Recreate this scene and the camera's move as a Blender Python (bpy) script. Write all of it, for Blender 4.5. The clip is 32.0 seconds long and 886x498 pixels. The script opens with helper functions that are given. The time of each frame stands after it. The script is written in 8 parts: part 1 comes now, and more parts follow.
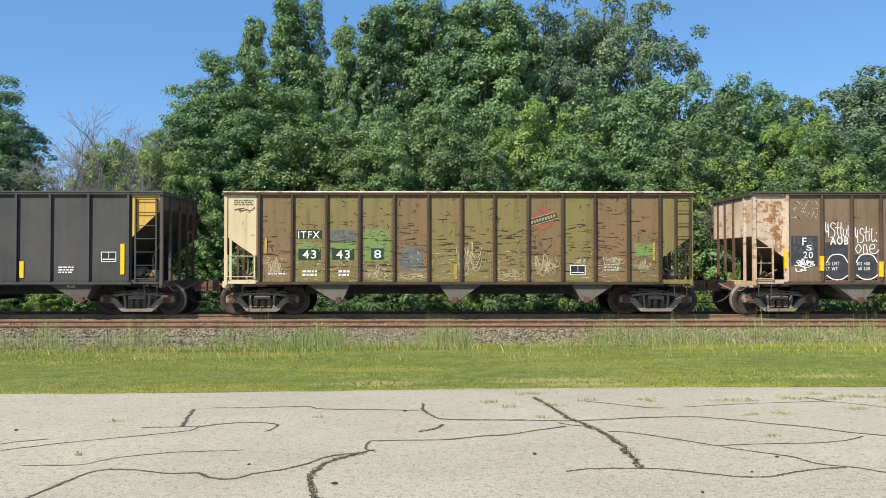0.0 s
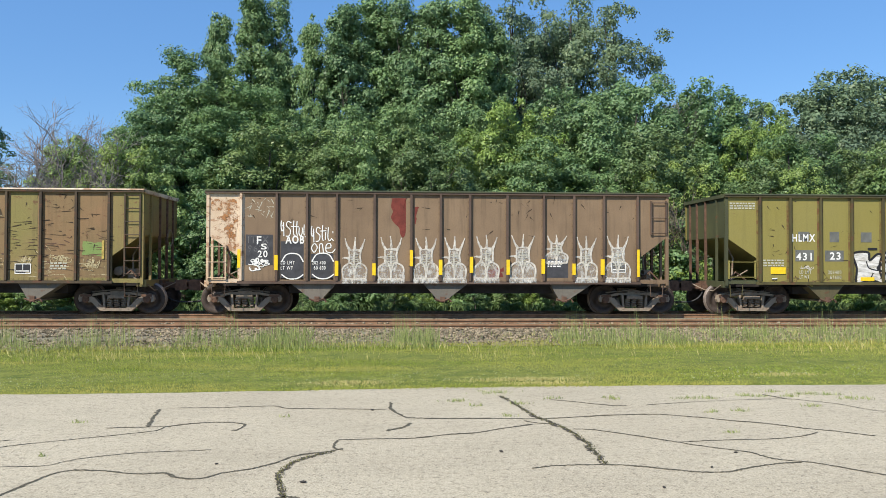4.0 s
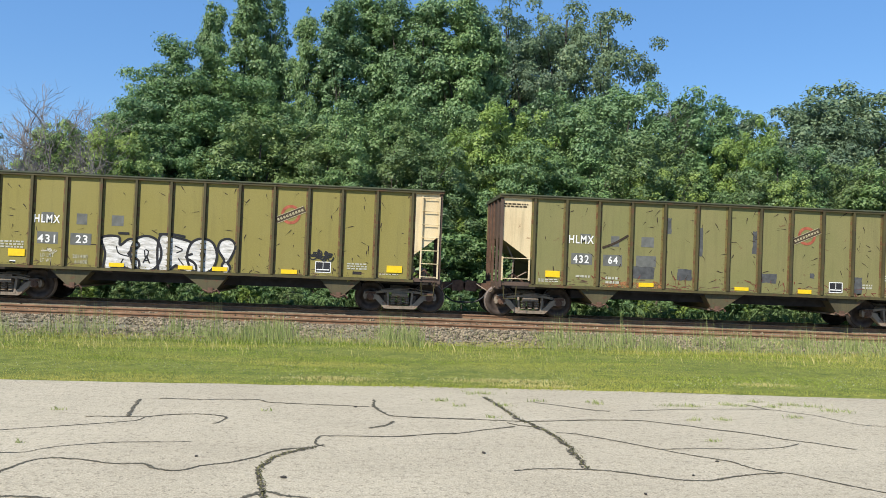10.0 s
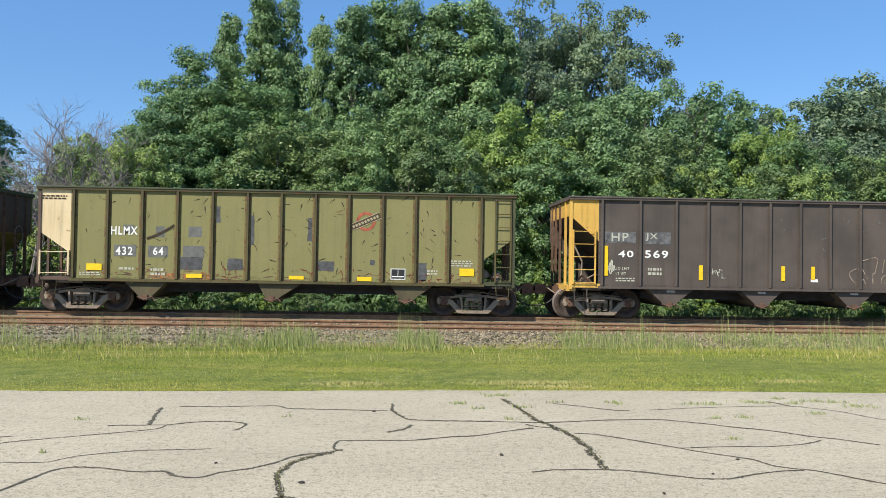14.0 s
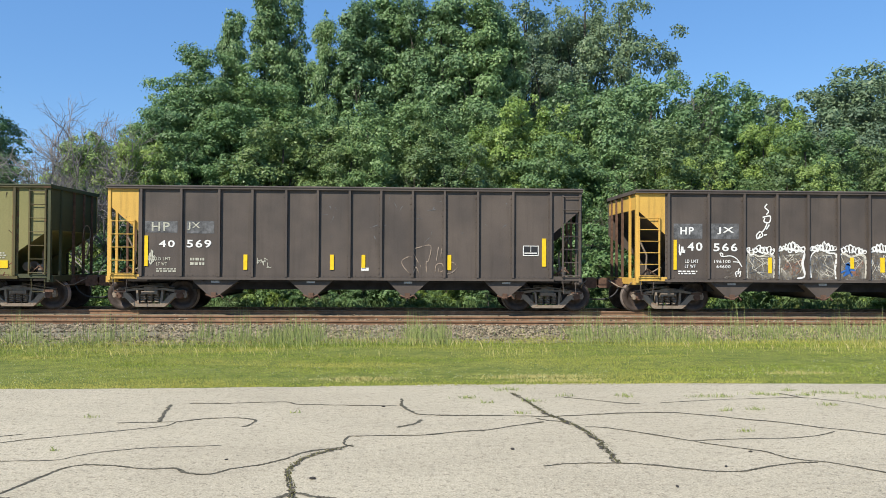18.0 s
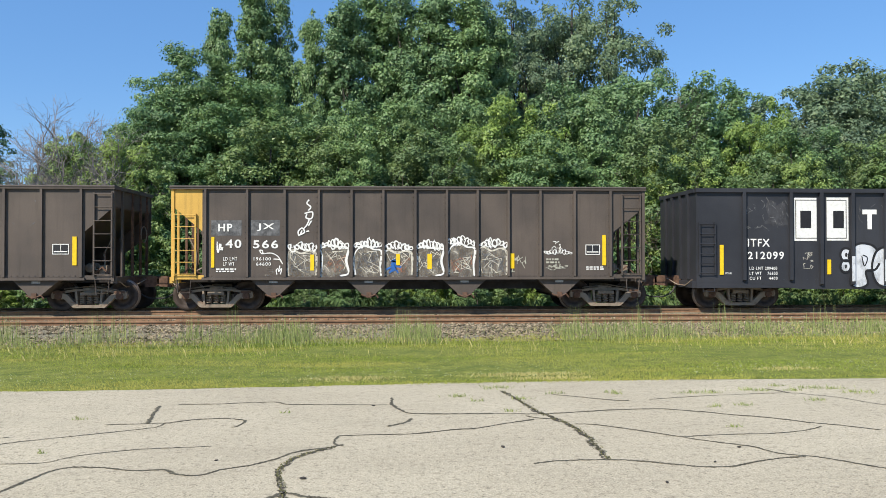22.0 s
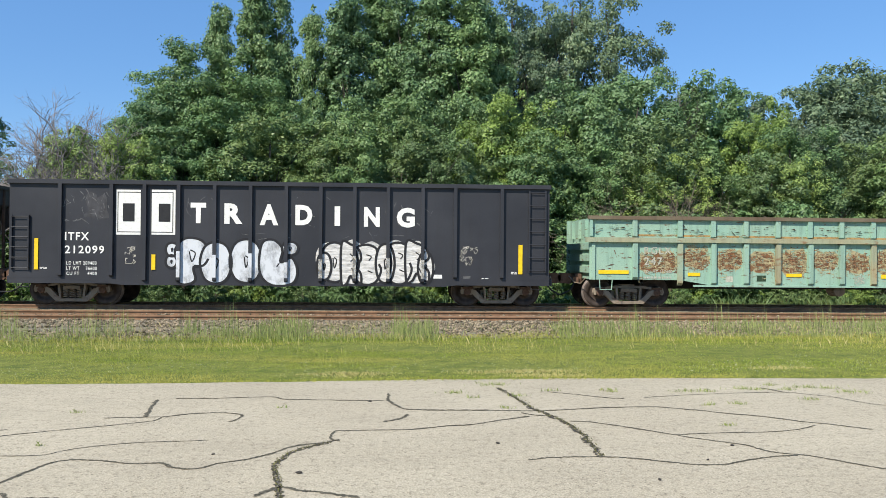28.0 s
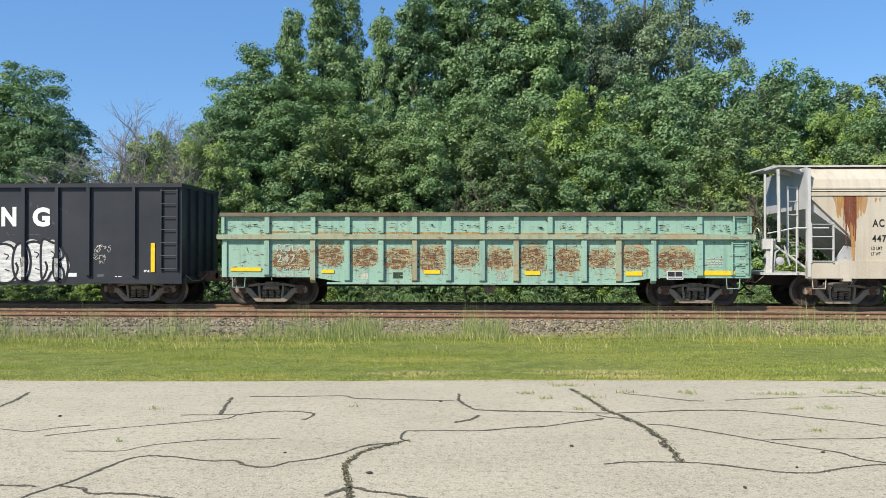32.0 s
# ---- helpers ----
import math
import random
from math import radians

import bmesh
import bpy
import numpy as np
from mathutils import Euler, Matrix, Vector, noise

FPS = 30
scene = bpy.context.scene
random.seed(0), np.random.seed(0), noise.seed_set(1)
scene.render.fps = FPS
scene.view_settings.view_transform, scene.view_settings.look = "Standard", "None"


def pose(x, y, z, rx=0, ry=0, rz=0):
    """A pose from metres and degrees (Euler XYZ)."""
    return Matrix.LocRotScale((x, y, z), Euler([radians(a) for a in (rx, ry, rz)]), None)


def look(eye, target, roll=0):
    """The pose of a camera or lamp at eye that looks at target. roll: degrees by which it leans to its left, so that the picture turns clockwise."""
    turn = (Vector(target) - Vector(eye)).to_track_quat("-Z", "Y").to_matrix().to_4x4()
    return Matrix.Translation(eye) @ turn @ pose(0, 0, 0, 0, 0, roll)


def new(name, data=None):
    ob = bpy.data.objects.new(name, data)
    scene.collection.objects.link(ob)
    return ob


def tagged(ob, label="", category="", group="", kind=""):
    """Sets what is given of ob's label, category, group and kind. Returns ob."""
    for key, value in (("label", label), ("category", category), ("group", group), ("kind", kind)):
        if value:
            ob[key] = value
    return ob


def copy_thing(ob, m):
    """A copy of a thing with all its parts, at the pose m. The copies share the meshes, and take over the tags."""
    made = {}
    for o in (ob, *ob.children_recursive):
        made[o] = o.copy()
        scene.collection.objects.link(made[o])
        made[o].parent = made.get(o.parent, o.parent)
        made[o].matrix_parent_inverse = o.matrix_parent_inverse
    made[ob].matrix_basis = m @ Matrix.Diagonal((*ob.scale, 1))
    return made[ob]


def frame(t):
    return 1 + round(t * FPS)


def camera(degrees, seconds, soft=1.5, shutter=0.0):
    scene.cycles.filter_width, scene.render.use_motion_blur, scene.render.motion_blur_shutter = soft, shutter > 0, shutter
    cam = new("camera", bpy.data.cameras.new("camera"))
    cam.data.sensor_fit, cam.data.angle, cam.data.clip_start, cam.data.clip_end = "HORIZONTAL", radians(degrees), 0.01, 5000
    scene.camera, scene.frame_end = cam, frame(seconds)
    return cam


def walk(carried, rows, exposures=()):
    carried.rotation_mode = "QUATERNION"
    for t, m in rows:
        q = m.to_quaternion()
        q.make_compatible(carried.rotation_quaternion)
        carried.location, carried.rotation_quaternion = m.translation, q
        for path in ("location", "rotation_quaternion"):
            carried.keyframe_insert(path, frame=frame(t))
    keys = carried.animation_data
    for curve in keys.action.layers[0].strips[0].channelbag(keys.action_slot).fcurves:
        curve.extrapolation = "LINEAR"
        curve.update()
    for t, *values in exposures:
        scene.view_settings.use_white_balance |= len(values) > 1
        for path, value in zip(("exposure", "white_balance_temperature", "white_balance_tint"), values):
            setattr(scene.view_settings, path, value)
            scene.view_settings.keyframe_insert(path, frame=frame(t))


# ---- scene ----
cam = camera(60.0, 32.0, soft=0.5)
EYE, TURN, LEAN = 1.6, 0.0, 0.3
# seconds, x, y, z, yaw, pitch, roll of a camera held by hand on the car park
ROWS = [
    (0, -0.017, 0.033, 0.003, -0.509, 1.044, 0.159),
    (0.5, -0.030, 0.024, 0.004, -1.100, 1.078, 0.231),
    (1, -0.061, 0.014, 0.006, -1.346, 1.211, 0.226),
    (1.5, -0.022, -0.000, 0.001, -1.301, 1.157, 0.227),
    (2, -0.018, -0.009, 0.008, -2.381, 1.104, 0.309),
    (2.5, -0.023, -0.028, 0.009, -2.495, 1.068, 0.272),
    (3, -0.034, -0.044, 0.009, -3.775, 1.058, 0.051),
    (3.5, -0.039, -0.031, 0.008, -3.000, 1.026, -0.133),
    (5.5, -0.016, -0.049, 0.014, -3.332, 0.920, 0.374),
    (6, -0.019, -0.056, 0.016, -3.894, 0.948, -0.097),
    (6.5, -0.033, -0.048, 0.011, -4.622, 0.995, 0.047),
    (7, -0.031, -0.035, 0.006, -3.455, 0.907, 0.003),
    (7.5, -0.031, -0.028, 0.009, -3.286, 1.044, -0.542),
    (8, -0.038, -0.013, 0.005, -3.424, 1.008, -1.517),
    (8.5, -0.049, 0.004, 0.004, -2.831, 0.861, -1.986),
    (9, -0.064, 0.003, 0.004, -3.839, 0.876, -2.406),
    (9.5, -0.062, -0.005, 0.005, -4.681, 0.960, -2.350),
    (10, -0.052, -0.001, 0.006, -3.975, 0.945, -2.131),
    (10.5, -0.058, -0.006, 0.012, -4.132, 0.919, -1.982),
    (11, -0.043, 0.008, 0.008, -2.762, 1.000, -1.596),
    (11.5, -0.036, 0.042, 0.010, -0.214, 0.964, -1.219),
    (12, -0.011, 0.050, 0.003, 0.840, 0.955, -0.814),
    (12.5, 0.007, 0.045, 0.005, 0.759, 1.016, -1.300),
    (13, 0.031, 0.017, 0.004, -1.759, 1.085, -0.500),
    (13.5, 0.021, -0.008, 0.004, -3.399, 1.156, -0.524),
    (14, 0.010, -0.018, 0.006, -2.444, 1.150, -0.749),
    (14.5, -0.004, -0.025, 0.011, -2.967, 1.052, -0.953),
    (15, -0.007, -0.038, 0.014, -3.427, 1.126, -0.765),
    (15.5, -0.020, -0.025, 0.007, -3.733, 1.155, -0.362),
    (17.5, 0.011, 0.029, -0.005, -1.797, 0.733, 0.064),
    (18, -0.013, 0.020, -0.003, -2.008, 0.775, -0.169),
    (18.5, -0.010, 0.015, -0.004, -2.282, 0.870, -0.041),
    (19, -0.010, -0.003, -0.001, -2.325, 0.920, -0.025),
    (19.5, -0.018, -0.001, -0.003, -2.479, 0.980, -0.043),
    (20, -0.011, 0.001, -0.004, -2.620, 0.968, 0.088),
    (20.5, 0.005, 0.006, -0.007, -3.049, 0.944, 0.192),
    (21, -0.007, 0.015, -0.008, -3.136, 0.874, 0.202),
    (21.5, -0.017, 0.016, -0.011, -3.170, 0.766, 0.262),
    (22, -0.018, 0.020, -0.005, -2.856, 0.682, 0.227),
    (22.5, -0.015, 0.021, -0.002, -1.751, 0.750, 0.145),
    (23, -0.011, 0.012, -0.008, -1.870, 0.678, -0.129),
    (23.5, -0.013, 0.013, -0.007, -1.622, 0.684, -0.131),
    (24, -0.010, 0.013, -0.012, -2.401, 0.731, -0.098),
    (24.5, -0.006, 0.013, -0.011, -1.060, 0.782, -0.492),
    (26.5, 0.020, 0.005, -0.014, -1.013, 0.789, -0.838),
    (27, 0.003, -0.023, -0.006, -3.806, 0.525, -0.444),
    (27.5, 0.001, -0.009, -0.006, -2.462, 0.331, -0.193),
    (28, -0.006, -0.021, 0.002, -2.950, 0.417, -0.282),
    (28.5, -0.020, -0.033, 0.001, -2.903, 0.603, -0.182),
    (29, -0.012, -0.033, -0.006, -3.925, 0.589, -0.004),
    (29.5, 0.011, -0.030, -0.004, -3.920, 0.528, 0.147),
    (30, 0.003, -0.018, -0.010, -3.570, 0.555, 0.239),
    (30.5, 0.008, 0.007, -0.011, -2.730, 0.011, 0.442),
    (31, 0.015, 0.039, -0.008, -1.537, 0.126, 0.260),
    (31.5, -0.003, 0.072, -0.014, 0.675, 0.245, 0.154),
    (32, -0.001, 0.099, -0.012, 2.292, 0.408, 0.105),
]
walk(cam, [(t, pose(x, y, EYE + z, 90 + pitch, roll + LEAN, yaw + TURN)) for t, x, y, z, yaw, pitch, roll in ROWS])

# how far the train has rolled, each half second
ROLLED = [0.30, -1.61, -3.50, -5.37, -7.22, -9.07, -10.93, -12.79, -14.64, -16.47, -18.29, -20.12, -21.96, -23.79, -25.61, -27.41, -29.20, -31.00, -32.80, -34.59, -36.37, -38.12, -39.85, -41.57, -43.31, -45.04, -46.76, -48.47, -50.17, -51.88, -53.57, -55.26, -56.94, -58.63, -60.31, -62.01, -63.73, -65.42, -67.09, -68.73, -70.35, -71.97, -73.59, -75.23, -76.88, -78.53, -80.18, -81.83, -83.49, -85.15, -86.82, -88.51, -90.19, -91.84, -93.48, -95.10, -96.72, -98.33, -99.93, -101.52, -103.11, -104.72, -106.34, -107.97, -109.61]

# ---- light ----
world = bpy.data.worlds.new("sky")
scene.world = world
world.use_nodes = True
wn, wl = world.node_tree.nodes, world.node_tree.links
sky = wn.new("ShaderNodeTexSky")
sky.sky_type, sky.sun_disc = "NISHITA", False
SUN_EL, SUN_AZ = 44.0, 222.0
sky.sun_elevation, sky.sun_rotation = radians(SUN_EL), radians(SUN_AZ)
sky.air_density, sky.dust_density, sky.ozone_density = 1.0, 0.05, 3.0
wn["Background"].inputs[1].default_value = 0.118
deep = wn.new("ShaderNodeHueSaturation")
deep.inputs["Saturation"].default_value = 1.2
wl.new(sky.outputs[0], deep.inputs["Color"])
even = wn.new("ShaderNodeMix")
even.data_type = "RGBA"
even.inputs[0].default_value, even.inputs[7].default_value = 0.45, (1.35, 3.0, 6.4, 1)
wl.new(deep.outputs[0], even.inputs[6])
wl.new(even.outputs[2], wn["Background"].inputs[0])
to_sun = Vector((math.sin(radians(SUN_AZ)) * math.cos(radians(SUN_EL)), math.cos(radians(SUN_AZ)) * math.cos(radians(SUN_EL)), math.sin(radians(SUN_EL))))
sun = new("sun", bpy.data.lights.new("sun", "SUN"))
sun.data.energy, sun.data.angle, sun.data.color = 5.0, radians(0.55), (1.0, 0.935, 0.82)
sun.matrix_world = look(to_sun * 60, (0, 0, 0))
scene.view_settings.exposure = 0.3


# ---- materials ----
def shader(name, rough=0.8, metal=0.0):
    m = bpy.data.materials.new(name)
    m.use_nodes = True
    b = m.node_tree.nodes["Principled BSDF"]
    b.inputs["Roughness"].default_value, b.inputs["Metallic"].default_value = rough, metal
    b.inputs["Specular IOR Level"].default_value = 0.3
    return m, m.node_tree.nodes, m.node_tree.links, b


def coords(n, l, kind="Object", scale=(1, 1, 1), shift=(0, 0, 0)):
    tc, mp = n.new("ShaderNodeTexCoord"), n.new("ShaderNodeMapping")
    l.new(tc.outputs[kind], mp.inputs[0])
    mp.inputs["Scale"].default_value, mp.inputs["Location"].default_value = scale, shift
    return mp.outputs[0]


def noise_node(n, l, vec, scale, detail=4.0, rough=0.6):
    t = n.new("ShaderNodeTexNoise")
    t.inputs["Scale"].default_value, t.inputs["Detail"].default_value, t.inputs["Roughness"].default_value = scale, detail, rough
    l.new(vec, t.inputs["Vector"])
    return t.outputs["Fac"]


def ramp(n, l, fac, stops):
    r = n.new("ShaderNodeValToRGB")
    e = r.color_ramp.elements
    while len(e) < len(stops):
        e.new(0.5)
    for el, (p, c) in zip(e, stops):
        el.position = p
        el.color = (*c, 1) if len(c) == 3 else c
    l.new(fac, r.inputs[0])
    return r.outputs[0]


def grey(v):
    return (v, v, v)


def mix(n, l, fac, a, b, kind="MIX"):
    x = n.new("ShaderNodeMix")
    x.data_type, x.blend_type = "RGBA", kind
    for sock, v in ((x.inputs[0], fac), (x.inputs[6], a), (x.inputs[7], b)):
        if isinstance(v, (int, float)):
            sock.default_value = v
        elif isinstance(v, tuple):
            sock.default_value = (*v, 1)
        else:
            l.new(v, sock)
    return x.outputs[2]


def bump(n, l, b, height, strength=0.3, dist=0.01):
    k = n.new("ShaderNodeBump")
    k.inputs["Strength"].default_value, k.inputs["Distance"].default_value = strength, dist
    l.new(height, k.inputs["Height"])
    l.new(k.outputs[0], b.inputs["Normal"])


def paint(name, base, faded, rust=0.5, grime=0.4, seed=0.0, rough=0.65, dark=(0.03, 0.025, 0.02), rustcol=(0.13, 0.055, 0.03), flakes=0.62, grain=(1.2, 1.0, 2.2)):
    """Weathered steel paint: fading in clouds, rust flakes, vertical streaks and dust towards no fixed side."""
    m, n, l, b = shader(name, rough)
    v = coords(n, l, "Object", (1, 1, 1), (seed, seed * 2, 0))
    big = noise_node(n, l, v, 0.55, 3)
    c = mix(n, l, ramp(n, l, big, [(0.35, grey(0)), (0.65, grey(1))]), base, faded)
    vs = coords(n, l, "Object", (3.0, 1.0, 0.22), (seed, 0, seed))
    streak = noise_node(n, l, vs, 2.2, 5, 0.65)
    c = mix(n, l, ramp(n, l, streak, [(0.5, grey(0)), (0.75, grey(grime))]), c, dark)
    vf = coords(n, l, "Object", grain, (seed * 3, 0, 0))
    flake = noise_node(n, l, vf, 2.6, 8, 0.68)
    mask = ramp(n, l, flake, [(flakes, grey(0)), (flakes + 0.05, grey(rust))])
    c = mix(n, l, mask, c, rustcol)
    fine = noise_node(n, l, v, 38, 3)
    c = mix(n, l, 0.16, c, ramp(n, l, fine, [(0.3, grey(0.25)), (0.7, grey(0.85))]), "OVERLAY")
    l.new(c, b.inputs["Base Color"])
    bump(n, l, b, flake, 0.25, 0.01)
    return m


def plain(name, col, rough=0.7, metal=0.0, vary=0.25, scale=8.0, dark=0.55):
    m, n, l, b = shader(name, rough, metal)
    v = coords(n, l)
    f = noise_node(n, l, v, scale, 5)
    c = mix(n, l, ramp(n, l, f, [(0.3, grey(0)), (0.7, grey(1))]), tuple(q * (1 - vary * dark * 2) for q in col), tuple(min(1, q * (1 + vary)) for q in col))
    l.new(c, b.inputs["Base Color"])
    bump(n, l, b, f, 0.2, 0.005)
    return m


def sprayed(name, col, cover=0.5, scale=3.0, rough=0.6, stretch=(1, 1, 0.6), soft=0.12):
    """Thin spray paint through which the steel shows in patches."""
    m, n, l, b = shader(name, rough)
    v = coords(n, l, "Object", stretch)
    f = noise_node(n, l, v, scale, 6, 0.7)
    b.inputs["Base Color"].default_value = (*col, 1)
    l.new(ramp(n, l, f, [(cover - soft, grey(0.15 if soft > 0.1 else 0)), (cover + soft, grey(1))]), b.inputs["Alpha"])
    return m


def leafy(name, lo, hi, tint):
    m, n, l, b = shader(name, 0.48)
    b.inputs["Specular IOR Level"].default_value = 0.4
    geo, info = n.new("ShaderNodeNewGeometry"), n.new("ShaderNodeObjectInfo")
    c = ramp(n, l, geo.outputs["Random Per Island"], [(0.0, lo), (1.0, hi)])
    c = mix(n, l, info.outputs["Random"], c, mix(n, l, 0.55, c, tint))
    c = mix(n, l, 1.0, c, ramp(n, l, info.outputs["Random"], [(0.0, (1.3, 1.25, 1.2)), (0.35, (0.8, 0.84, 0.95)), (0.7, (1.15, 1.1, 0.95)), (1.0, (0.9, 1.0, 1.1))]), "MULTIPLY")
    v = coords(n, l)
    c = mix(n, l, ramp(n, l, noise_node(n, l, v, 0.45, 2), [(0.35, grey(0)), (0.7, grey(0.5))]), c, tint)
    l.new(c, b.inputs["Base Color"])
    tr, mx = n.new("ShaderNodeBsdfTranslucent"), n.new("ShaderNodeMixShader")
    l.new(c, tr.inputs[0])
    mx.inputs[0].default_value = 0.25
    l.new(b.outputs[0], mx.inputs[1])
    l.new(tr.outputs[0], mx.inputs[2])
    l.new(mx.outputs[0], n["Material Output"].inputs[0])
    return m


def concrete_mat():
    m, n, l, b = shader("worn_pavement", 0.9)
    v = coords(n, l)
    big = noise_node(n, l, v, 0.35, 4)
    c = ramp(n, l, big, [(0.3, (0.42, 0.361, 0.256)), (0.7, (0.51, 0.446, 0.321))])
    vs = coords(n, l, "Object", (0.6, 1.6, 1))
    c = mix(n, l, ramp(n, l, noise_node(n, l, vs, 1.3, 6, 0.7), [(0.48, grey(0)), (0.72, grey(0.5))]), c, (0.36, 0.312, 0.223))
    vt = coords(n, l, "Object", (1.2, 9.0, 1))
    c = mix(n, l, ramp(n, l, noise_node(n, l, vt, 2.2, 7, 0.75), [(0.53, grey(0)), (0.66, grey(0.55))]), c, (0.33, 0.285, 0.205))
    mid = noise_node(n, l, v, 16, 5, 0.8)
    c = mix(n, l, ramp(n, l, mid, [(0.54, grey(0)), (0.62, grey(0.75))]), c, (0.24, 0.203, 0.144))
    c = mix(n, l, ramp(n, l, mid, [(0.36, grey(0.3)), (0.46, grey(0))]), c, (0.62, 0.549, 0.409))
    agg = noise_node(n, l, v, 60, 3, 0.8)
    c = mix(n, l, 0.36, c, ramp(n, l, agg, [(0.38, grey(0.15)), (0.5, grey(0.5)), (0.64, grey(0.85))]), "OVERLAY")
    pit = n.new("ShaderNodeTexVoronoi")
    pit.inputs["Scale"].default_value = 22
    l.new(v, pit.inputs["Vector"])
    c = mix(n, l, ramp(n, l, pit.outputs["Distance"], [(0.08, grey(0.85)), (0.19, grey(0))]), c, (0.14, 0.119, 0.084))
    l.new(c, b.inputs["Base Color"])
    bump(n, l, b, mid, 0.8, 0.012)
    return m


def soil_mat(name, lo, hi, scale=1.2):
    m, n, l, b = shader(name, 0.95)
    v = coords(n, l)
    c = ramp(n, l, noise_node(n, l, v, scale, 6, 0.7), [(0.3, lo), (0.7, hi)])
    fine = noise_node(n, l, v, 22, 4)
    c = mix(n, l, 0.5, c, ramp(n, l, fine, [(0.3, grey(0.2)), (0.7, grey(0.8))]), "OVERLAY")
    l.new(c, b.inputs["Base Color"])
    bump(n, l, b, fine, 0.6, 0.02)
    return m


def island_mat(name, lo, hi, rough=0.8, patch=None):
    """Many loose pieces, each with its own shade."""
    m, n, l, b = shader(name, rough)
    geo = n.new("ShaderNodeNewGeometry")
    c = ramp(n, l, geo.outputs["Random Per Island"], [(0.0, lo), (1.0, hi)])
    if patch:
        v = coords(n, l, "Object", (0.3, 1.5, 1))
        c = mix(n, l, ramp(n, l, noise_node(n, l, v, 0.9, 5), [(0.42, grey(0)), (0.62, grey(0.85))]), c, patch)
    l.new(c, b.inputs["Base Color"])
    return m


M_PAVE = concrete_mat()
M_INK_STONE = plain("dark_stone", (0.05, 0.045, 0.04), 0.9)
M_CRACKWEED = island_mat("moss_and_dead_weed", (0.05, 0.055, 0.02), (0.17, 0.16, 0.06))
M_CRACK = soil_mat("crack_dirt", (0.02, 0.018, 0.012), (0.19, 0.17, 0.12), 34)
M_LOOSE = sprayed("crumbled_crack_dirt", (0.07, 0.06, 0.045), 0.47, 26.0, 0.95, (1, 1, 1), 0.05)
M_SOIL = soil_mat("field_soil", (0.09, 0.12, 0.03), (0.17, 0.19, 0.06))
M_LAWN = soil_mat("lawn_thatch", (0.07, 0.1, 0.014), (0.22, 0.23, 0.045), 3.0)
M_BALLAST = soil_mat("ballast_bed", (0.15, 0.135, 0.085), (0.28, 0.245, 0.175), 6)
M_STONE = island_mat("ballast_stone", (0.08, 0.064, 0.04), (0.36, 0.285, 0.185))
M_BLADE = island_mat("grass_blade", (0.07, 0.115, 0.012), (0.33, 0.39, 0.05), 0.6, (0.4, 0.36, 0.085))
M_WEED = island_mat("weed_stalk", (0.13, 0.18, 0.045), (0.33, 0.36, 0.125), 0.6)
M_STRAW = island_mat("dry_straw", (0.32, 0.29, 0.1), (0.5, 0.44, 0.18), 0.7)
M_CLOVER = plain("clover_flower", (0.33, 0.35, 0.2))
M_RAIL = plain("rusty_rail", (0.24, 0.135, 0.075), 0.7, 0.0, 0.3, 5)
M_SHINE = plain("worn_rail_head", (0.32, 0.29, 0.27), 0.35, 0.6, 0.2, 3)
M_TIE = plain("weathered_tie", (0.07, 0.055, 0.045), 0.9, 0, 0.5, 9)
M_TRUCK = paint("grimy_cast_steel", (0.23, 0.185, 0.14), (0.31, 0.25, 0.185), 0.6, 0.5, 1.0, 0.8, rustcol=(0.16, 0.085, 0.05), flakes=0.55)
M_WHEEL = plain("wheel_steel", (0.07, 0.052, 0.042), 0.6, 0.2, 0.4, 6)
M_TREAD = plain("polished_tread", (0.3, 0.25, 0.22), 0.4, 0.5, 0.2, 6)
M_RUSTIRON = plain("rusty_coupler", (0.13, 0.075, 0.05), 0.85, 0, 0.4, 7)
M_UNDER = plain("near_black_underframe", (0.032, 0.028, 0.026), 0.9, 0, 0.4, 3)
M_BARK = plain("bark", (0.07, 0.06, 0.05), 0.95, 0, 0.4, 6)
M_TWIG = plain("brown_dry_twig", (0.16, 0.13, 0.1), 0.9, 0, 0.3, 6)
M_DEADWOOD = plain("bare_grey_wood", (0.24, 0.215, 0.2), 0.9, 0, 0.3, 6)
M_WHITE = plain("white_stencil", (0.78, 0.77, 0.72), 0.7, 0, 0.12, 14)
M_FADEPLATE = plain("dusty_white_plate", (0.5, 0.48, 0.44), 0.8, 0, 0.3, 20)
M_YELLOW = plain("yellow_reflector", (0.82, 0.55, 0.02), 0.45, 0, 0.12, 10)
M_DULL_YELLOW = plain("dusty_yellow_reflector", (0.42, 0.31, 0.08), 0.7, 0, 0.4, 14)
M_BLACK = plain("black_patch", (0.03, 0.03, 0.032), 0.6, 0, 0.2, 4)
M_LEAF = leafy("poplar_leaf", (0.083, 0.163, 0.064), (0.301, 0.430, 0.184), (0.159, 0.260, 0.101))
M_LEAF_O = leafy("olive_leaf", (0.077, 0.138, 0.050), (0.269, 0.373, 0.149), (0.163, 0.232, 0.084))
M_LEAF_DRY = leafy("drying_leaf", (0.176, 0.265, 0.074), (0.418, 0.543, 0.160), (0.277, 0.372, 0.112))
M_LEAF_Y = leafy("yellow_green_leaf", (0.128, 0.220, 0.048), (0.340, 0.449, 0.114), (0.212, 0.308, 0.076))
M_LEAF_D = leafy("dark_shrub_leaf", (0.070, 0.139, 0.057), (0.242, 0.370, 0.150), (0.143, 0.241, 0.090))
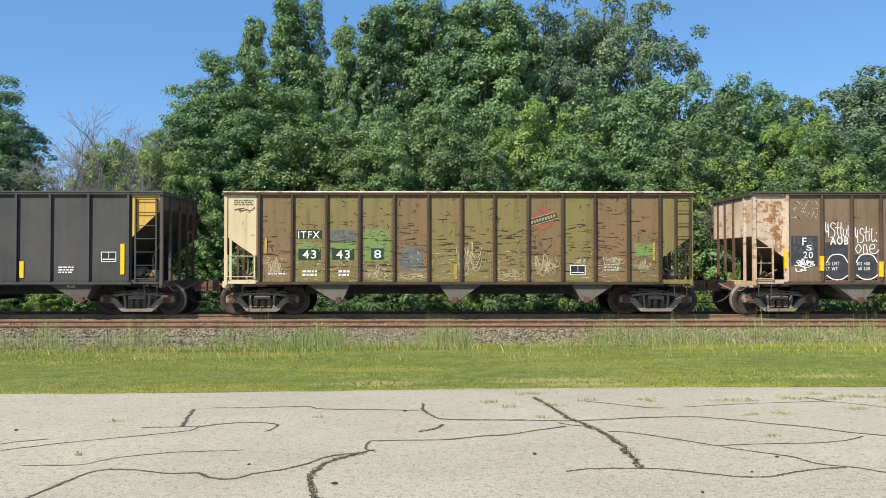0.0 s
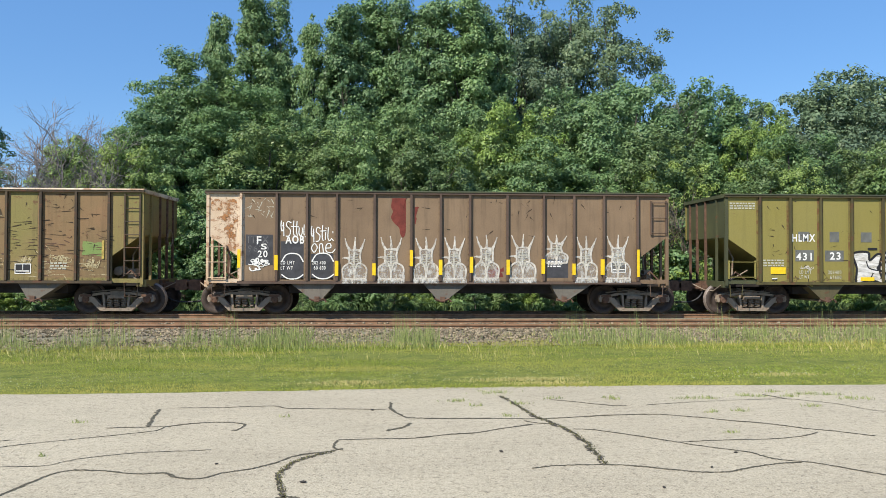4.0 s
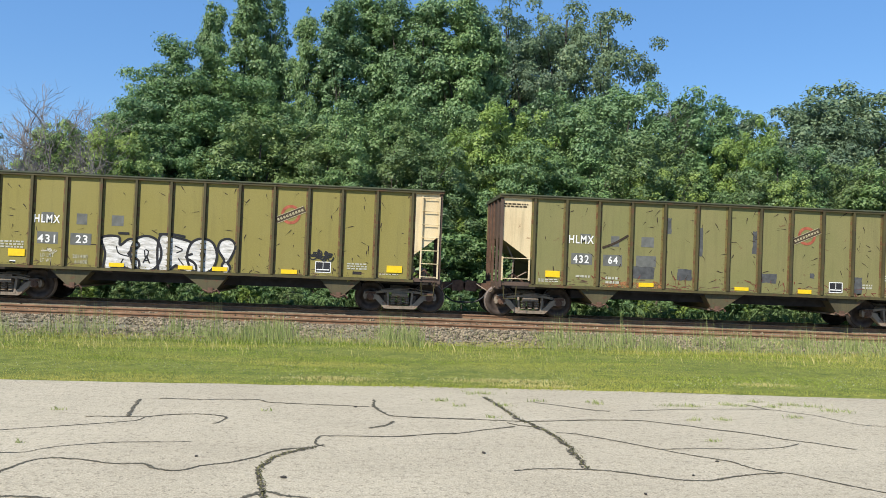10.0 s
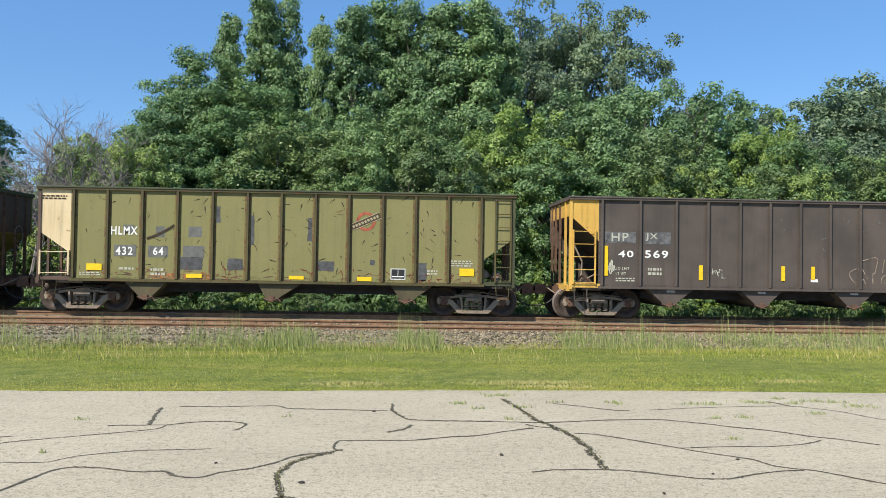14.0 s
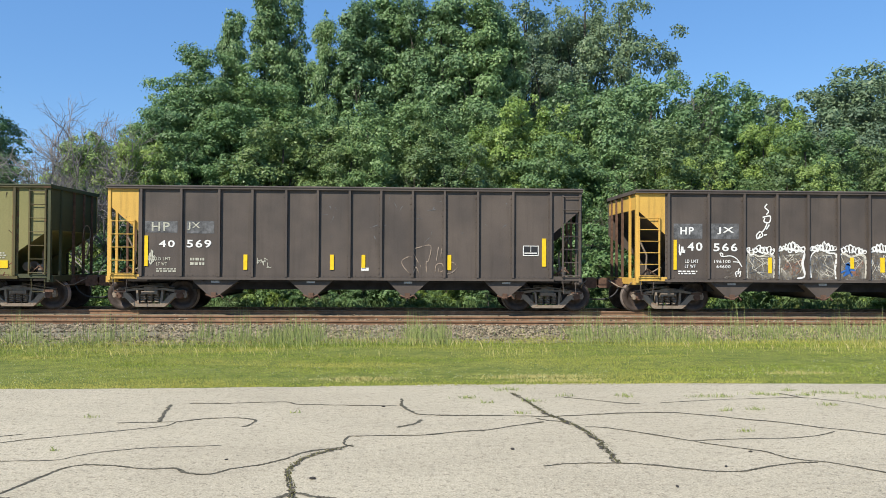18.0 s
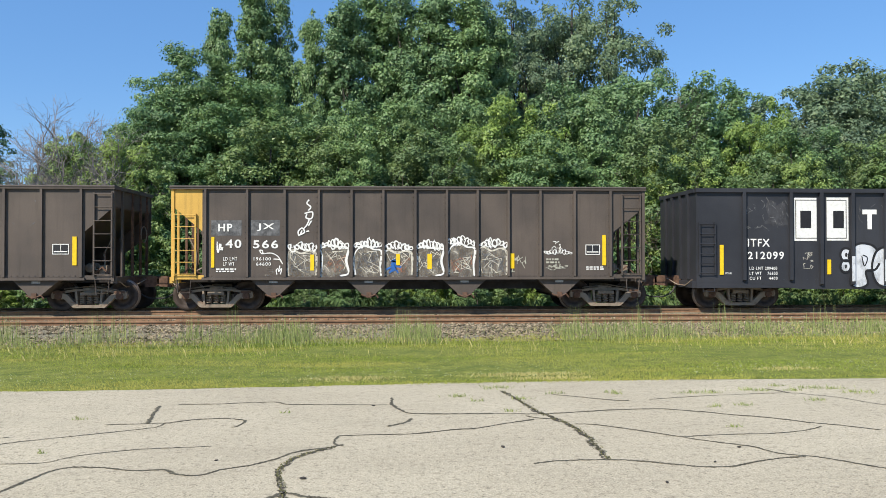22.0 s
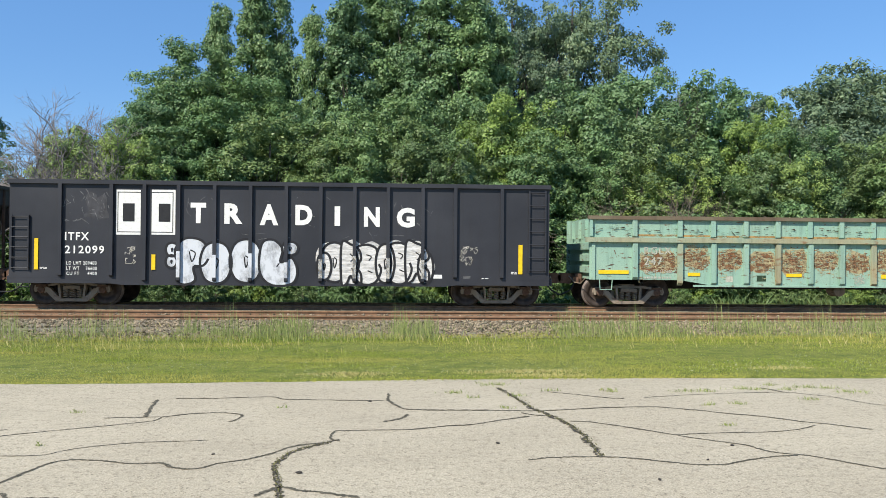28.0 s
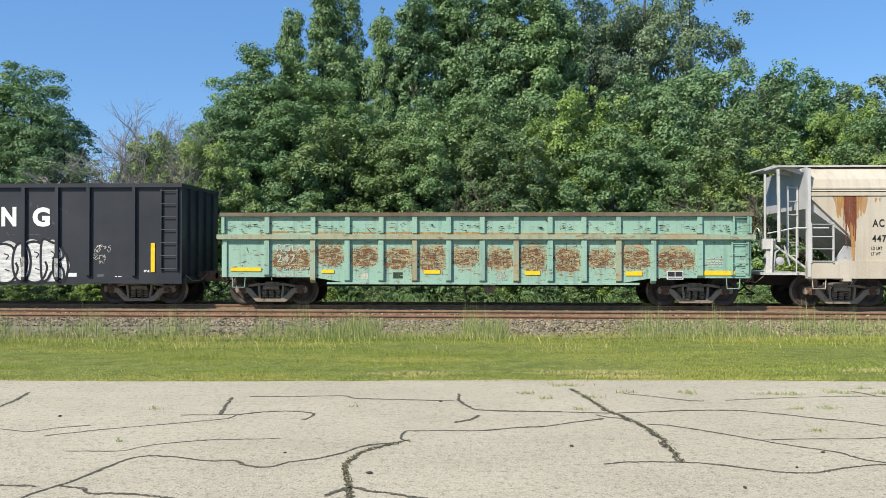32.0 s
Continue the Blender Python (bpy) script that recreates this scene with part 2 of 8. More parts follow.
M_LEAF_P = leafy("pale_leaf", (0.082, 0.138, 0.075), (0.232, 0.311, 0.166), (0.150, 0.211, 0.116))


# ---- mesh making ----
class Shape:
    """Collects vertices and faces of one part."""

    def __init__(self):
        self.v, self.f = [], []

    def add(self, vs, fs):
        k = len(self.v)
        self.v += [tuple(p) for p in vs]
        self.f += [tuple(k + i for i in f) for f in fs]
        return self

    def box(self, x0, x1, y0, y1, z0, z1):
        vs = [(x, y, z) for x in (x0, x1) for y in (y0, y1) for z in (z0, z1)]
        return self.add(vs, [(0, 1, 3, 2), (4, 6, 7, 5), (0, 4, 5, 1), (2, 3, 7, 6), (0, 2, 6, 4), (1, 5, 7, 3)])

    def prism_y(self, poly, y0, y1):
        n = len(poly)
        vs = [(x, y0, z) for x, z in poly] + [(x, y1, z) for x, z in poly]
        return self.add(vs, [tuple(range(n)), tuple(range(2 * n - 1, n - 1, -1))] + [(i, i + n, (i + 1) % n + n, (i + 1) % n) for i in range(n)])

    def prism_x(self, poly, x0, x1):
        n = len(poly)
        vs = [(x0, y, z) for y, z in poly] + [(x1, y, z) for y, z in poly]
        return self.add(vs, [tuple(range(n)), tuple(range(2 * n - 1, n - 1, -1))] + [(i, i + n, (i + 1) % n + n, (i + 1) % n) for i in range(n)])

    def tube(self, path, r, n=6):
        path = [Vector(p) for p in path]
        rings = []
        for i, p in enumerate(path):
            d = (path[min(i + 1, len(path) - 1)] - path[max(i - 1, 0)]).normalized()
            a = d.orthogonal().normalized() if abs(d.z) > 0.9 else d.cross(Vector((0, 0, 1))).normalized()
            b = d.cross(a)
            q = r[i] if isinstance(r, (list, tuple)) else r
            rings.append([p + (a * math.cos(2 * math.pi * k / n) + b * math.sin(2 * math.pi * k / n)) * q for k in range(n)])
        vs = [p for ring in rings for p in ring]
        fs = [(i * n + k, i * n + (k + 1) % n, (i + 1) * n + (k + 1) % n, (i + 1) * n + k) for i in range(len(path) - 1) for k in range(n)]
        fs += [tuple(range(n - 1, -1, -1)), tuple(range((len(path) - 1) * n, len(path) * n))]
        return self.add(vs, fs)

    def lathe_y(self, cx, cz, prof, n=24):
        """Turns (y, radius) pairs round a line along y."""
        vs = [(cx + r * math.cos(2 * math.pi * k / n), y, cz + r * math.sin(2 * math.pi * k / n)) for y, r in prof for k in range(n)]
        fs = [(i * n + k, (i + 1) * n + k, (i + 1) * n + (k + 1) % n, i * n + (k + 1) % n) for i in range(len(prof) - 1) for k in range(n)]
        fs += [tuple(range(n)), tuple(range(len(prof) * n - 1, (len(prof) - 1) * n - 1, -1))]
        return self.add(vs, fs)

    def ribbon(self, pts, width, y, close=False):
        """A flat stroke in the plane y through (x, z) points, with round joins."""
        pts = smooth(pts, close)
        n = len(pts)
        vs = []
        for i, (x, z) in enumerate(pts):
            a, c = pts[(i - 1) % n if close else max(i - 1, 0)], pts[(i + 1) % n if close else min(i + 1, n - 1)]
            dx, dz = c[0] - a[0], c[1] - a[1]
            q = math.hypot(dx, dz) or 1
            w = width[i * (len(width) - 1) // max(n - 1, 1)] if isinstance(width, (list, tuple)) else width
            h = y - 0.00006 * i
            vs += [(x - dz / q * w / 2, h, z + dx / q * w / 2), (x + dz / q * w / 2, h, z - dx / q * w / 2)]
        fs = [(2 * i, 2 * i + 1, 2 * i + 3, 2 * i + 2) for i in range(n - 1)]
        if close:
            fs.append((2 * n - 2, 2 * n - 1, 1, 0))
        return self.add(vs, fs)

    def mesh(self, name):
        me = bpy.data.meshes.new(name)
        me.from_pydata(self.v, [], self.f)
        me.update()
        return me


def smooth(pts, close=False, steps=5):
    """A curve through the points."""
    out, n = [], len(pts)
    if n < 3:
        return list(pts)
    for i in range(n if close else n - 1):
        p = [pts[(i + k) % n] if close else pts[min(max(i + k, 0), n - 1)] for k in (-1, 0, 1, 2)]
        for j in range(steps):
            u = j / steps
            out.append(tuple(0.5 * (2 * p[1][a] + (p[2][a] - p[0][a]) * u + (2 * p[0][a] - 5 * p[1][a] + 4 * p[2][a] - p[3][a]) * u * u
                                    + (3 * p[1][a] - p[0][a] - 3 * p[2][a] + p[3][a]) * u ** 3) for a in range(len(p[1]))))
    if not close:
        out.append(tuple(pts[-1]))
    return out


def part(name, shape, material, parent, label="", at=None):
    me = shape.mesh(name) if isinstance(shape, Shape) else shape
    if material and not me.materials:
        me.materials.append(material)
    ob = new(name, me)
    ob.parent = parent
    if at is not None:
        ob.matrix_basis = at
    if label:
        tagged(ob, label)
    return ob


def structure(name, shape, material, label, category):
    me = shape.mesh(name) if isinstance(shape, Shape) else shape
    if material and not me.materials:
        me.materials.append(material)
    return tagged(new(name, me), label, category, kind="structure")


def arrays_mesh(name, verts, k):
    """A mesh of separate k-cornered faces from one array of corners."""
    me = bpy.data.meshes.new(name)
    n = len(verts)
    me.vertices.add(n)
    me.vertices.foreach_set("co", np.asarray(verts, dtype=np.float32).ravel())
    me.loops.add(n)
    me.loops.foreach_set("vertex_index", np.arange(n, dtype=np.int32))
    me.polygons.add(n // k)
    me.polygons.foreach_set("loop_start", np.arange(0, n, k, dtype=np.int32))
    me.update(calc_edges=True)
    return me


def thing(name, label, category, at, group=""):
    ob = new(name)
    ob.empty_display_size = 0.3
    ob.matrix_basis = at
    return tagged(ob, label, category, group)

# ---- ground, pavement, tracks ----
PAVE_EDGE = 9.87
TRAIN_Y, TRAIN_RAIL = 24.0, 0.05      # centre and rail top of the track in use
NEAR_Y, NEAR_RAIL = 19.17, 0.13       # the empty track before it
GAUGE = 1.435
GRADE = -0.0082                       # both tracks fall a little towards the right
LEVEL = math.degrees(-GRADE)
rng = np.random.default_rng(7)


def edge_of_pavement(x):
    """The ragged far edge of the car park."""
    return PAVE_EDGE - 0.014 * x + 0.10 * math.sin(x * 0.55 + 0.6) + 0.06 * noise.noise((x * 1.7, 0, 0)) + 0.035 * noise.noise((x * 6, 3, 0))


def ground_height(y):
    """Cross-section of the land: lawn, ballast shoulder, two track beds, wood."""
    ys = [-3000, 9.3, 10.5, 13.8, 15.6, 17.2, 20.6, 22.0, 25.9, 27.2, 28.4, 33, 3000]
    zs = [-0.05, -0.05, -0.02, -0.05, -0.12, -0.5, -0.5, -0.6, -0.6, -0.6, -0.3, -0.1, -0.1]
    return float(np.interp(y, ys, zs))


def sheet(xs, ys, rough=0.0):
    s = Shape()
    vs = [(x, y, ground_height(y) + (rough * noise.noise((x * 1.3, y * 1.3, 0)) if 9 < y < 40 and abs(x) < 60 else 0)) for y in ys for x in xs]
    n = len(xs)
    return s.add(vs, [(j * n + i, j * n + i + 1, (j + 1) * n + i + 1, (j + 1) * n + i) for j in range(len(ys) - 1) for i in range(n - 1)])


ground = structure("ground", sheet([-3000, -300, -90] + [q * 0.8 for q in range(-75, 76)] + [90, 300, 3000],
                                   [-3000, -300, -40, 0, 9.3, 9.8, 10.5, 11.5, 12.6, 13.8, 14.6, 15.6, 16.4, 17.2, 18, 19, 20.6, 22, 23, 24, 25.9, 27.2, 28.4, 30, 33, 40, 80, 400, 3000], 0.03),
                   M_SOIL, "grassy ground running under tracks and woods", "ground")

pv = Shape()
xs = [-70 + 0.25 * i for i in range(561)]
for i, x in enumerate(xs):
    e = edge_of_pavement(x)
    pv.v += [(x, -40, 0), (x, e - 0.5, 0), (x, e, -0.012), (x, e + 0.02, -0.08)]
pv.f = [(4 * i + k, 4 * i + 4 + k, 4 * i + 5 + k, 4 * i + 1 + k) for i in range(560) for k in range(3)]
pavement = structure("pavement", pv, M_PAVE, "pale worn car park pavement with dark weedy cracks", "pavement")

lawn = Shape()
for i, x in enumerate(xs):
    e = edge_of_pavement(x)
    rag = 0.06 * noise.noise((x * 4, 9, 0)) + 0.04 * noise.noise((x * 11, 4, 0))
    lawn.v += [(x, e - 0.1 + rag, -0.03), (x, e + 0.02 + rag, 0.008), (x, e + 0.35, 0.02), (x, 12.3, 0.0), (x, 14.6 + 0.4 * noise.noise((x * 0.6, 5, 0)), -0.012), (x, 15.3, -0.09)]
lawn.f = [(6 * i + k, 6 * i + 6 + k, 6 * i + 7 + k, 6 * i + 1 + k) for i in range(560) for k in range(5)]
structure("lawn", lawn, M_LAWN, "mown green lawn strip beside the pavement", "lawn")

bed = Shape()
bx = [-70 + 0.7 * i for i in range(201)]
prof = [(14.9, -0.03), (15.8, 0.01), (16.9, 0.02), (17.6, 0.02), (20.7, 0.02), (21.7, -0.04), (22.3, -0.075), (25.6, -0.075), (26.9, -0.26)]
for x in bx:
    bed.v += [(x, y + 0.25 * noise.noise((x * 0.7, y, 1)) * (y < 16), z + GRADE * x * (y > 16.5) + 0.025 * noise.noise((x * 2.1, y * 2.1, 4))) for y, z in prof]
k = len(prof)
bed.f = [(k * i + j, k * i + k + j, k * i + k + 1 + j, k * i + 1 + j) for i in range(200) for j in range(k - 1)]
structure("ballast", bed, M_BALLAST, "grey stone ballast bed under both tracks", "ballast")


def rail_profile(y, top):
    h = 0.17
    half = [(0.07, top - h), (0.07, top - h + 0.012), (0.012, top - h + 0.035), (0.010, top - 0.045), (0.036, top - 0.035), (0.036, top - 0.006), (0.028, top)]
    return [(y + a, z) for a, z in half] + [(y - a, z) for a, z in reversed(half)]


def track(cy, top, head, label):
    t = thing("railway_track", label, "railway track", pose(0, cy, 0, 0, LEVEL))
    bar = Shape().box(-0.3, 0.3, -0.04, 0.04, top - 0.13, top - 0.06).mesh("joint_bar")
    for side in (-1, 1):
        r = part("rail", Shape().prism_x(rail_profile(side * (GAUGE / 2 + 0.036), top), -120, 120), M_RAIL, t)
        part("rail_head", Shape().box(-120, 120, side * (GAUGE / 2 + 0.036) - 0.026, side * (GAUGE / 2 + 0.036) + 0.026, top - 0.004, top + 0.001), head, r, "worn running surface of the rail")
        for jx in range(-26, 34, 12):
            part("joint_bar", bar, M_RAIL, r, at=pose(jx + side, side * (GAUGE / 2 + 0.036), 0))
    tie = Shape().box(-0.115, 0.115, -1.3, 1.3, top - 0.32, top - 0.168).mesh("tie")
    plate = Shape().box(-0.09, 0.09, -0.2, 0.2, top - 0.172, top - 0.160).mesh("tie_plate")
    random.seed(int(cy))
    for i in range(-75, 76):
        q = part("tie", tie, M_TIE, t, at=pose(i * 0.53 + random.uniform(-0.03, 0.03), random.uniform(-0.06, 0.06), random.uniform(-0.012, 0.012), 0, 0, random.uniform(-1.5, 1.5)))
        for side in (-1, 1):
            part("tie_plate", plate, M_RAIL, q, at=pose(0, side * (GAUGE / 2 + 0.036), 0.004))
    return t


track(NEAR_Y, NEAR_RAIL, M_RAIL, "empty rusty railway track on timber ties in ballast")
track(TRAIN_Y, TRAIN_RAIL, M_SHINE, "railway track in use under the freight train")


def stones(name, count, spots, lo, hi, label, material=M_STONE):
    """Loose broken stones, octahedra knocked out of shape."""
    base = np.array([(1, 0, 0), (0, 1, 0), (-1, 0, 0), (0, -1, 0), (0, 0, 1), (0, 0, -1)], float)
    tri = np.array([(0, 1, 4), (1, 2, 4), (2, 3, 4), (3, 0, 4), (1, 0, 5), (2, 1, 5), (3, 2, 5), (0, 3, 5)])
    p = spots(count)
    size = rng.uniform(lo, hi, (count, 1, 1))
    v = base[None] * size * rng.uniform(0.6, 1.25, (count, 6, 1)) + rng.normal(0, 0.15, (count, 6, 3)) * size
    v[:, :, 2] *= 0.75
    v += p[:, None, :]
    me = bpy.data.meshes.new(name)
    me.from_pydata(v.reshape(-1, 3).tolist(), [], (tri[None] + (np.arange(count) * 6)[:, None, None]).reshape(-1, 3).tolist())
    me.materials.append(material)
    return tagged(new(name, me), label, "ballast stones", kind="stuff")


def shoulder(n):
    x = rng.uniform(-17, 18, n)
    y = np.where(rng.random(n) < 0.75, rng.uniform(15.0, 18.3, n), rng.uniform(18.3, 22.6, n))
    z = np.interp(y, [q[0] for q in prof], [q[1] for q in prof]) + GRADE * x * (y > 16.5) + rng.uniform(-0.01, 0.03, n)
    return np.stack([x, y, z], 1)


stones("ballast_stones", 26000, shoulder, 0.018, 0.05, "loose grey and rusty ballast stones beside the rails")


def blades(name, n, xr, yr, hr, width, material, label, category, keep=None, lean=0.35, bottom=None, clump=0.0, skew=1.0, bow=0.35):
    """Upright blades, each a tapering bent strip of three triangles' worth."""
    x, y = rng.uniform(*xr, n), rng.uniform(*yr, n)
    if clump:
        cx = rng.uniform(*xr, int(clump))
        cy = rng.uniform(*yr, int(clump))
        pick = rng.integers(0, int(clump), n)
        x, y = cx[pick] + rng.normal(0, 0.3, n), np.clip(cy[pick] + rng.normal(0, 0.22, n), *yr)
    h = hr[0] + (hr[1] - hr[0]) * rng.uniform(0, 1, n) ** skew
    if keep is not None:
        w = keep(x, y)
        m = rng.random(n) < w
        x, y, h = x[m], y[m], h[m] * (0.45 + 0.55 * w[m])
    n = len(x)
    z = np.array([bottom(q) for q in y]) if bottom else np.zeros(n)
    a = rng.uniform(0, 2 * np.pi, n)
    l = rng.uniform(0, lean, n) * h
    dx, dy = np.cos(a) * l, np.sin(a) * l
    wa = rng.uniform(-0.9, 0.9, n)
    wx, wy = np.cos(wa) * width / 2, np.sin(wa) * width / 2
    b0 = np.stack([x - wx, y - wy, z], 1)
    b1 = np.stack([x + wx, y + wy, z], 1)
    m1 = np.stack([x + dx * bow + wx * 0.7, y + dy * bow + wy * 0.7, z + h * 0.6], 1)
    top = np.stack([x + dx, y + dy, z + h], 1)
    me = arrays_mesh(name, np.stack([b0, b1, m1, top], 1).reshape(-1, 3), 4)
    me.materials.append(material)
    return tagged(new(name, me), label, category, kind="stuff")


def lawn_bottom(y):
    return float(np.interp(y, [9.7, 10.1, 12.3, 14.6, 15.8, 17.6], [0.0, 0.02, 0.0, -0.015, 0.0, 0.0]))


def patchy(x, y):
    v = np.array([noise.noise((a * 0.45, b * 0.8, 2.0)) for a, b in zip(x, y)])
    return np.clip(0.65 + v, 0.15, 1)


blades("lawn_grass", 190000, (-11, 12), (9.75, 14.8), (0.01, 0.032), 0.0055, M_BLADE, "short mown grass with clover", "grass", patchy, 0.7, lawn_bottom)
blades("edge_grass", 6000, (-9, 10), (9.72, 9.98), (0.012, 0.035), 0.007, M_BLADE, "grass creeping over the pavement edge", "grass", None, 0.9)


def rough_edge(x, y):
    v = np.array([noise.noise((a * 0.5, b * 0.9, 6.0)) for a, b in zip(x, y)])
    return np.clip(1.15 - 0.75 * np.abs(y - 14.6) + 0.7 * v, 0.0, 1)


# how thickly the weeds stand along the ballast
WEED_X = [-11.86, -8.56, -8.06, -7.46, -6.46, -5.76, -5.16, -4.46, -3.06, -2.76, -2.06, -1.76, -0.36, -0.06, 0.54, 0.84, 2.94, 3.14, 5.64, 5.94, 6.34, 6.54, 7.14, 7.44, 9.14, 13.14]
WEED_DENSITY = [0.5, 0.6, 0.5, 0.3, 0.45, 0.2, 0.15, 0.4, 0.45, 0.9, 0.9, 0.35, 0.3, 0.7, 0.7, 0.06, 0.06, 0.5, 0.6, 0.15, 0.15, 0.4, 0.4, 0.6, 0.6, 0.5]


def weedy(x, y):
    v = np.array([noise.noise((a * 0.30 + 1.0, 7.0, 0)) + 0.5 * noise.noise((a * 1.1, b, 3.0)) for a, b in zip(x, y)])
    den = np.interp(x, WEED_X, WEED_DENSITY)
    return np.clip(den * 1.15 + 0.7 * den * v + 0.12 * v - 0.1 * (y - 15.0), 0.09, 1)


blades("weed_strip", 60000, (-15, 16), (14.2, 17.3), (0.03, 0.34), 0.0065, M_WEED, "tall green weeds along the ballast", "weeds", weedy, 0.4, lawn_bottom, skew=2.2, bow=0.53)
TALL_SPOTS = [(-8.46, 15.4), (-7.96, 15.6), (-7.56, 15.2), (-6.46, 15.5), (-6.06, 15.3), (-5.76, 15.6), (-4.26, 15.8), (-3.46, 15.4), (-2.76, 15.3), (-2.46, 15.5), (-2.16, 15.2), (-0.01, 15.6), (0.34, 15.4), (3.19, 15.2), (3.54, 15.6), (4.04, 15.3), (4.34, 15.1), (4.64, 15.2), (4.94, 15.0), (5.24, 15.1), (5.49, 15.3), (6.54, 15.6), (7.04, 15.4), (7.74, 15.9), (8.74, 15.7), (9.74, 15.6), (10.74, 15.8), (-10.06, 15.8)]
spot = np.array(TALL_SPOTS)


def near_spots(x, y):
    d = np.zeros(len(x))
    for k, (sx, sy) in enumerate(spot):
        d = np.maximum(d, (0.45 + 0.5 * ((k * 37 % 10) / 10)) * np.exp(-((x - sx) / 0.32) ** 2 - ((y - sy) / 0.4) ** 2))
    return d


blades("tall_weeds", 27000, (-12, 13), (15.0, 17.5), (0.12, 0.9), 0.0075, M_WEED, "clumps of tall seeding weeds before the rails", "weeds", near_spots, 0.14, lawn_bottom, skew=1.5, bow=0.56)
blades("tall_stalks", 700, (-12, 13), (15.2, 17.5), (0.4, 0.95), 0.011, M_WEED, "single tall weed stalks before the rails", "weeds", near_spots, 0.12, lawn_bottom, bow=0.56)
blades("rough_grass", 90000, (-13, 14), (13.4, 16.6), (0.015, 0.075), 0.0045, M_BLADE, "rough unmown grass where the lawn meets the ballast", "grass", rough_edge, 0.8, lawn_bottom, skew=1.6)
blades("dry_grass", 5200, (-14, 15), (12.6, 16.8), (0.05, 0.16), 0.006, M_STRAW, "dry straw among the green grass", "grass", patchy, 0.6, lawn_bottom)

n = 1500
cx, cy = rng.uniform(-10, 11, n), 9.85 + rng.gamma(1.6, 0.55, n)
ok = np.array([noise.noise((a * 0.5, b * 0.7, 9.0)) > -0.12 for a, b in zip(cx, cy)]) & (cy < 13.2)
cx, cy = cx[ok], cy[ok]
cs = rng.uniform(0.005, 0.009, len(cx))
cz = np.array([lawn_bottom(q) for q in cy]) + 0.04
quad = np.stack([np.stack([cx - cs, cy, cz], 1), np.stack([cx, cy - cs, cz + 0.004], 1), np.stack([cx + cs, cy, cz + 0.008], 1), np.stack([cx, cy + cs * 0.3, cz + cs * 1.6], 1)], 1)
me = arrays_mesh("clover_flowers", quad.reshape(-1, 3), 4)
me.materials.append(M_CLOVER)
tagged(new("clover_flowers", me), "small white clover flowers in the lawn", "flowers", kind="stuff")


def straw_patch(x, y):
    d = np.zeros(len(x))
    for cx, cy, a, b in ((-0.76, 10.15, 0.5, 0.16), (1.54, 10.25, 0.7, 0.14), (1.84, 9.95, 0.6, 0.1), (5.24, 10.4, 0.5, 0.1)):
        d = np.maximum(d, np.exp(-((x - cx) / a) ** 2 - ((y - cy) / b) ** 2))
    return d


blades("straw_patches", 90000, (-7, 8), (9.75, 12.3), (0.02, 0.05), 0.009, M_STRAW, "bleached dry patches in the lawn", "grass", straw_patch, 0.9, lawn_bottom)

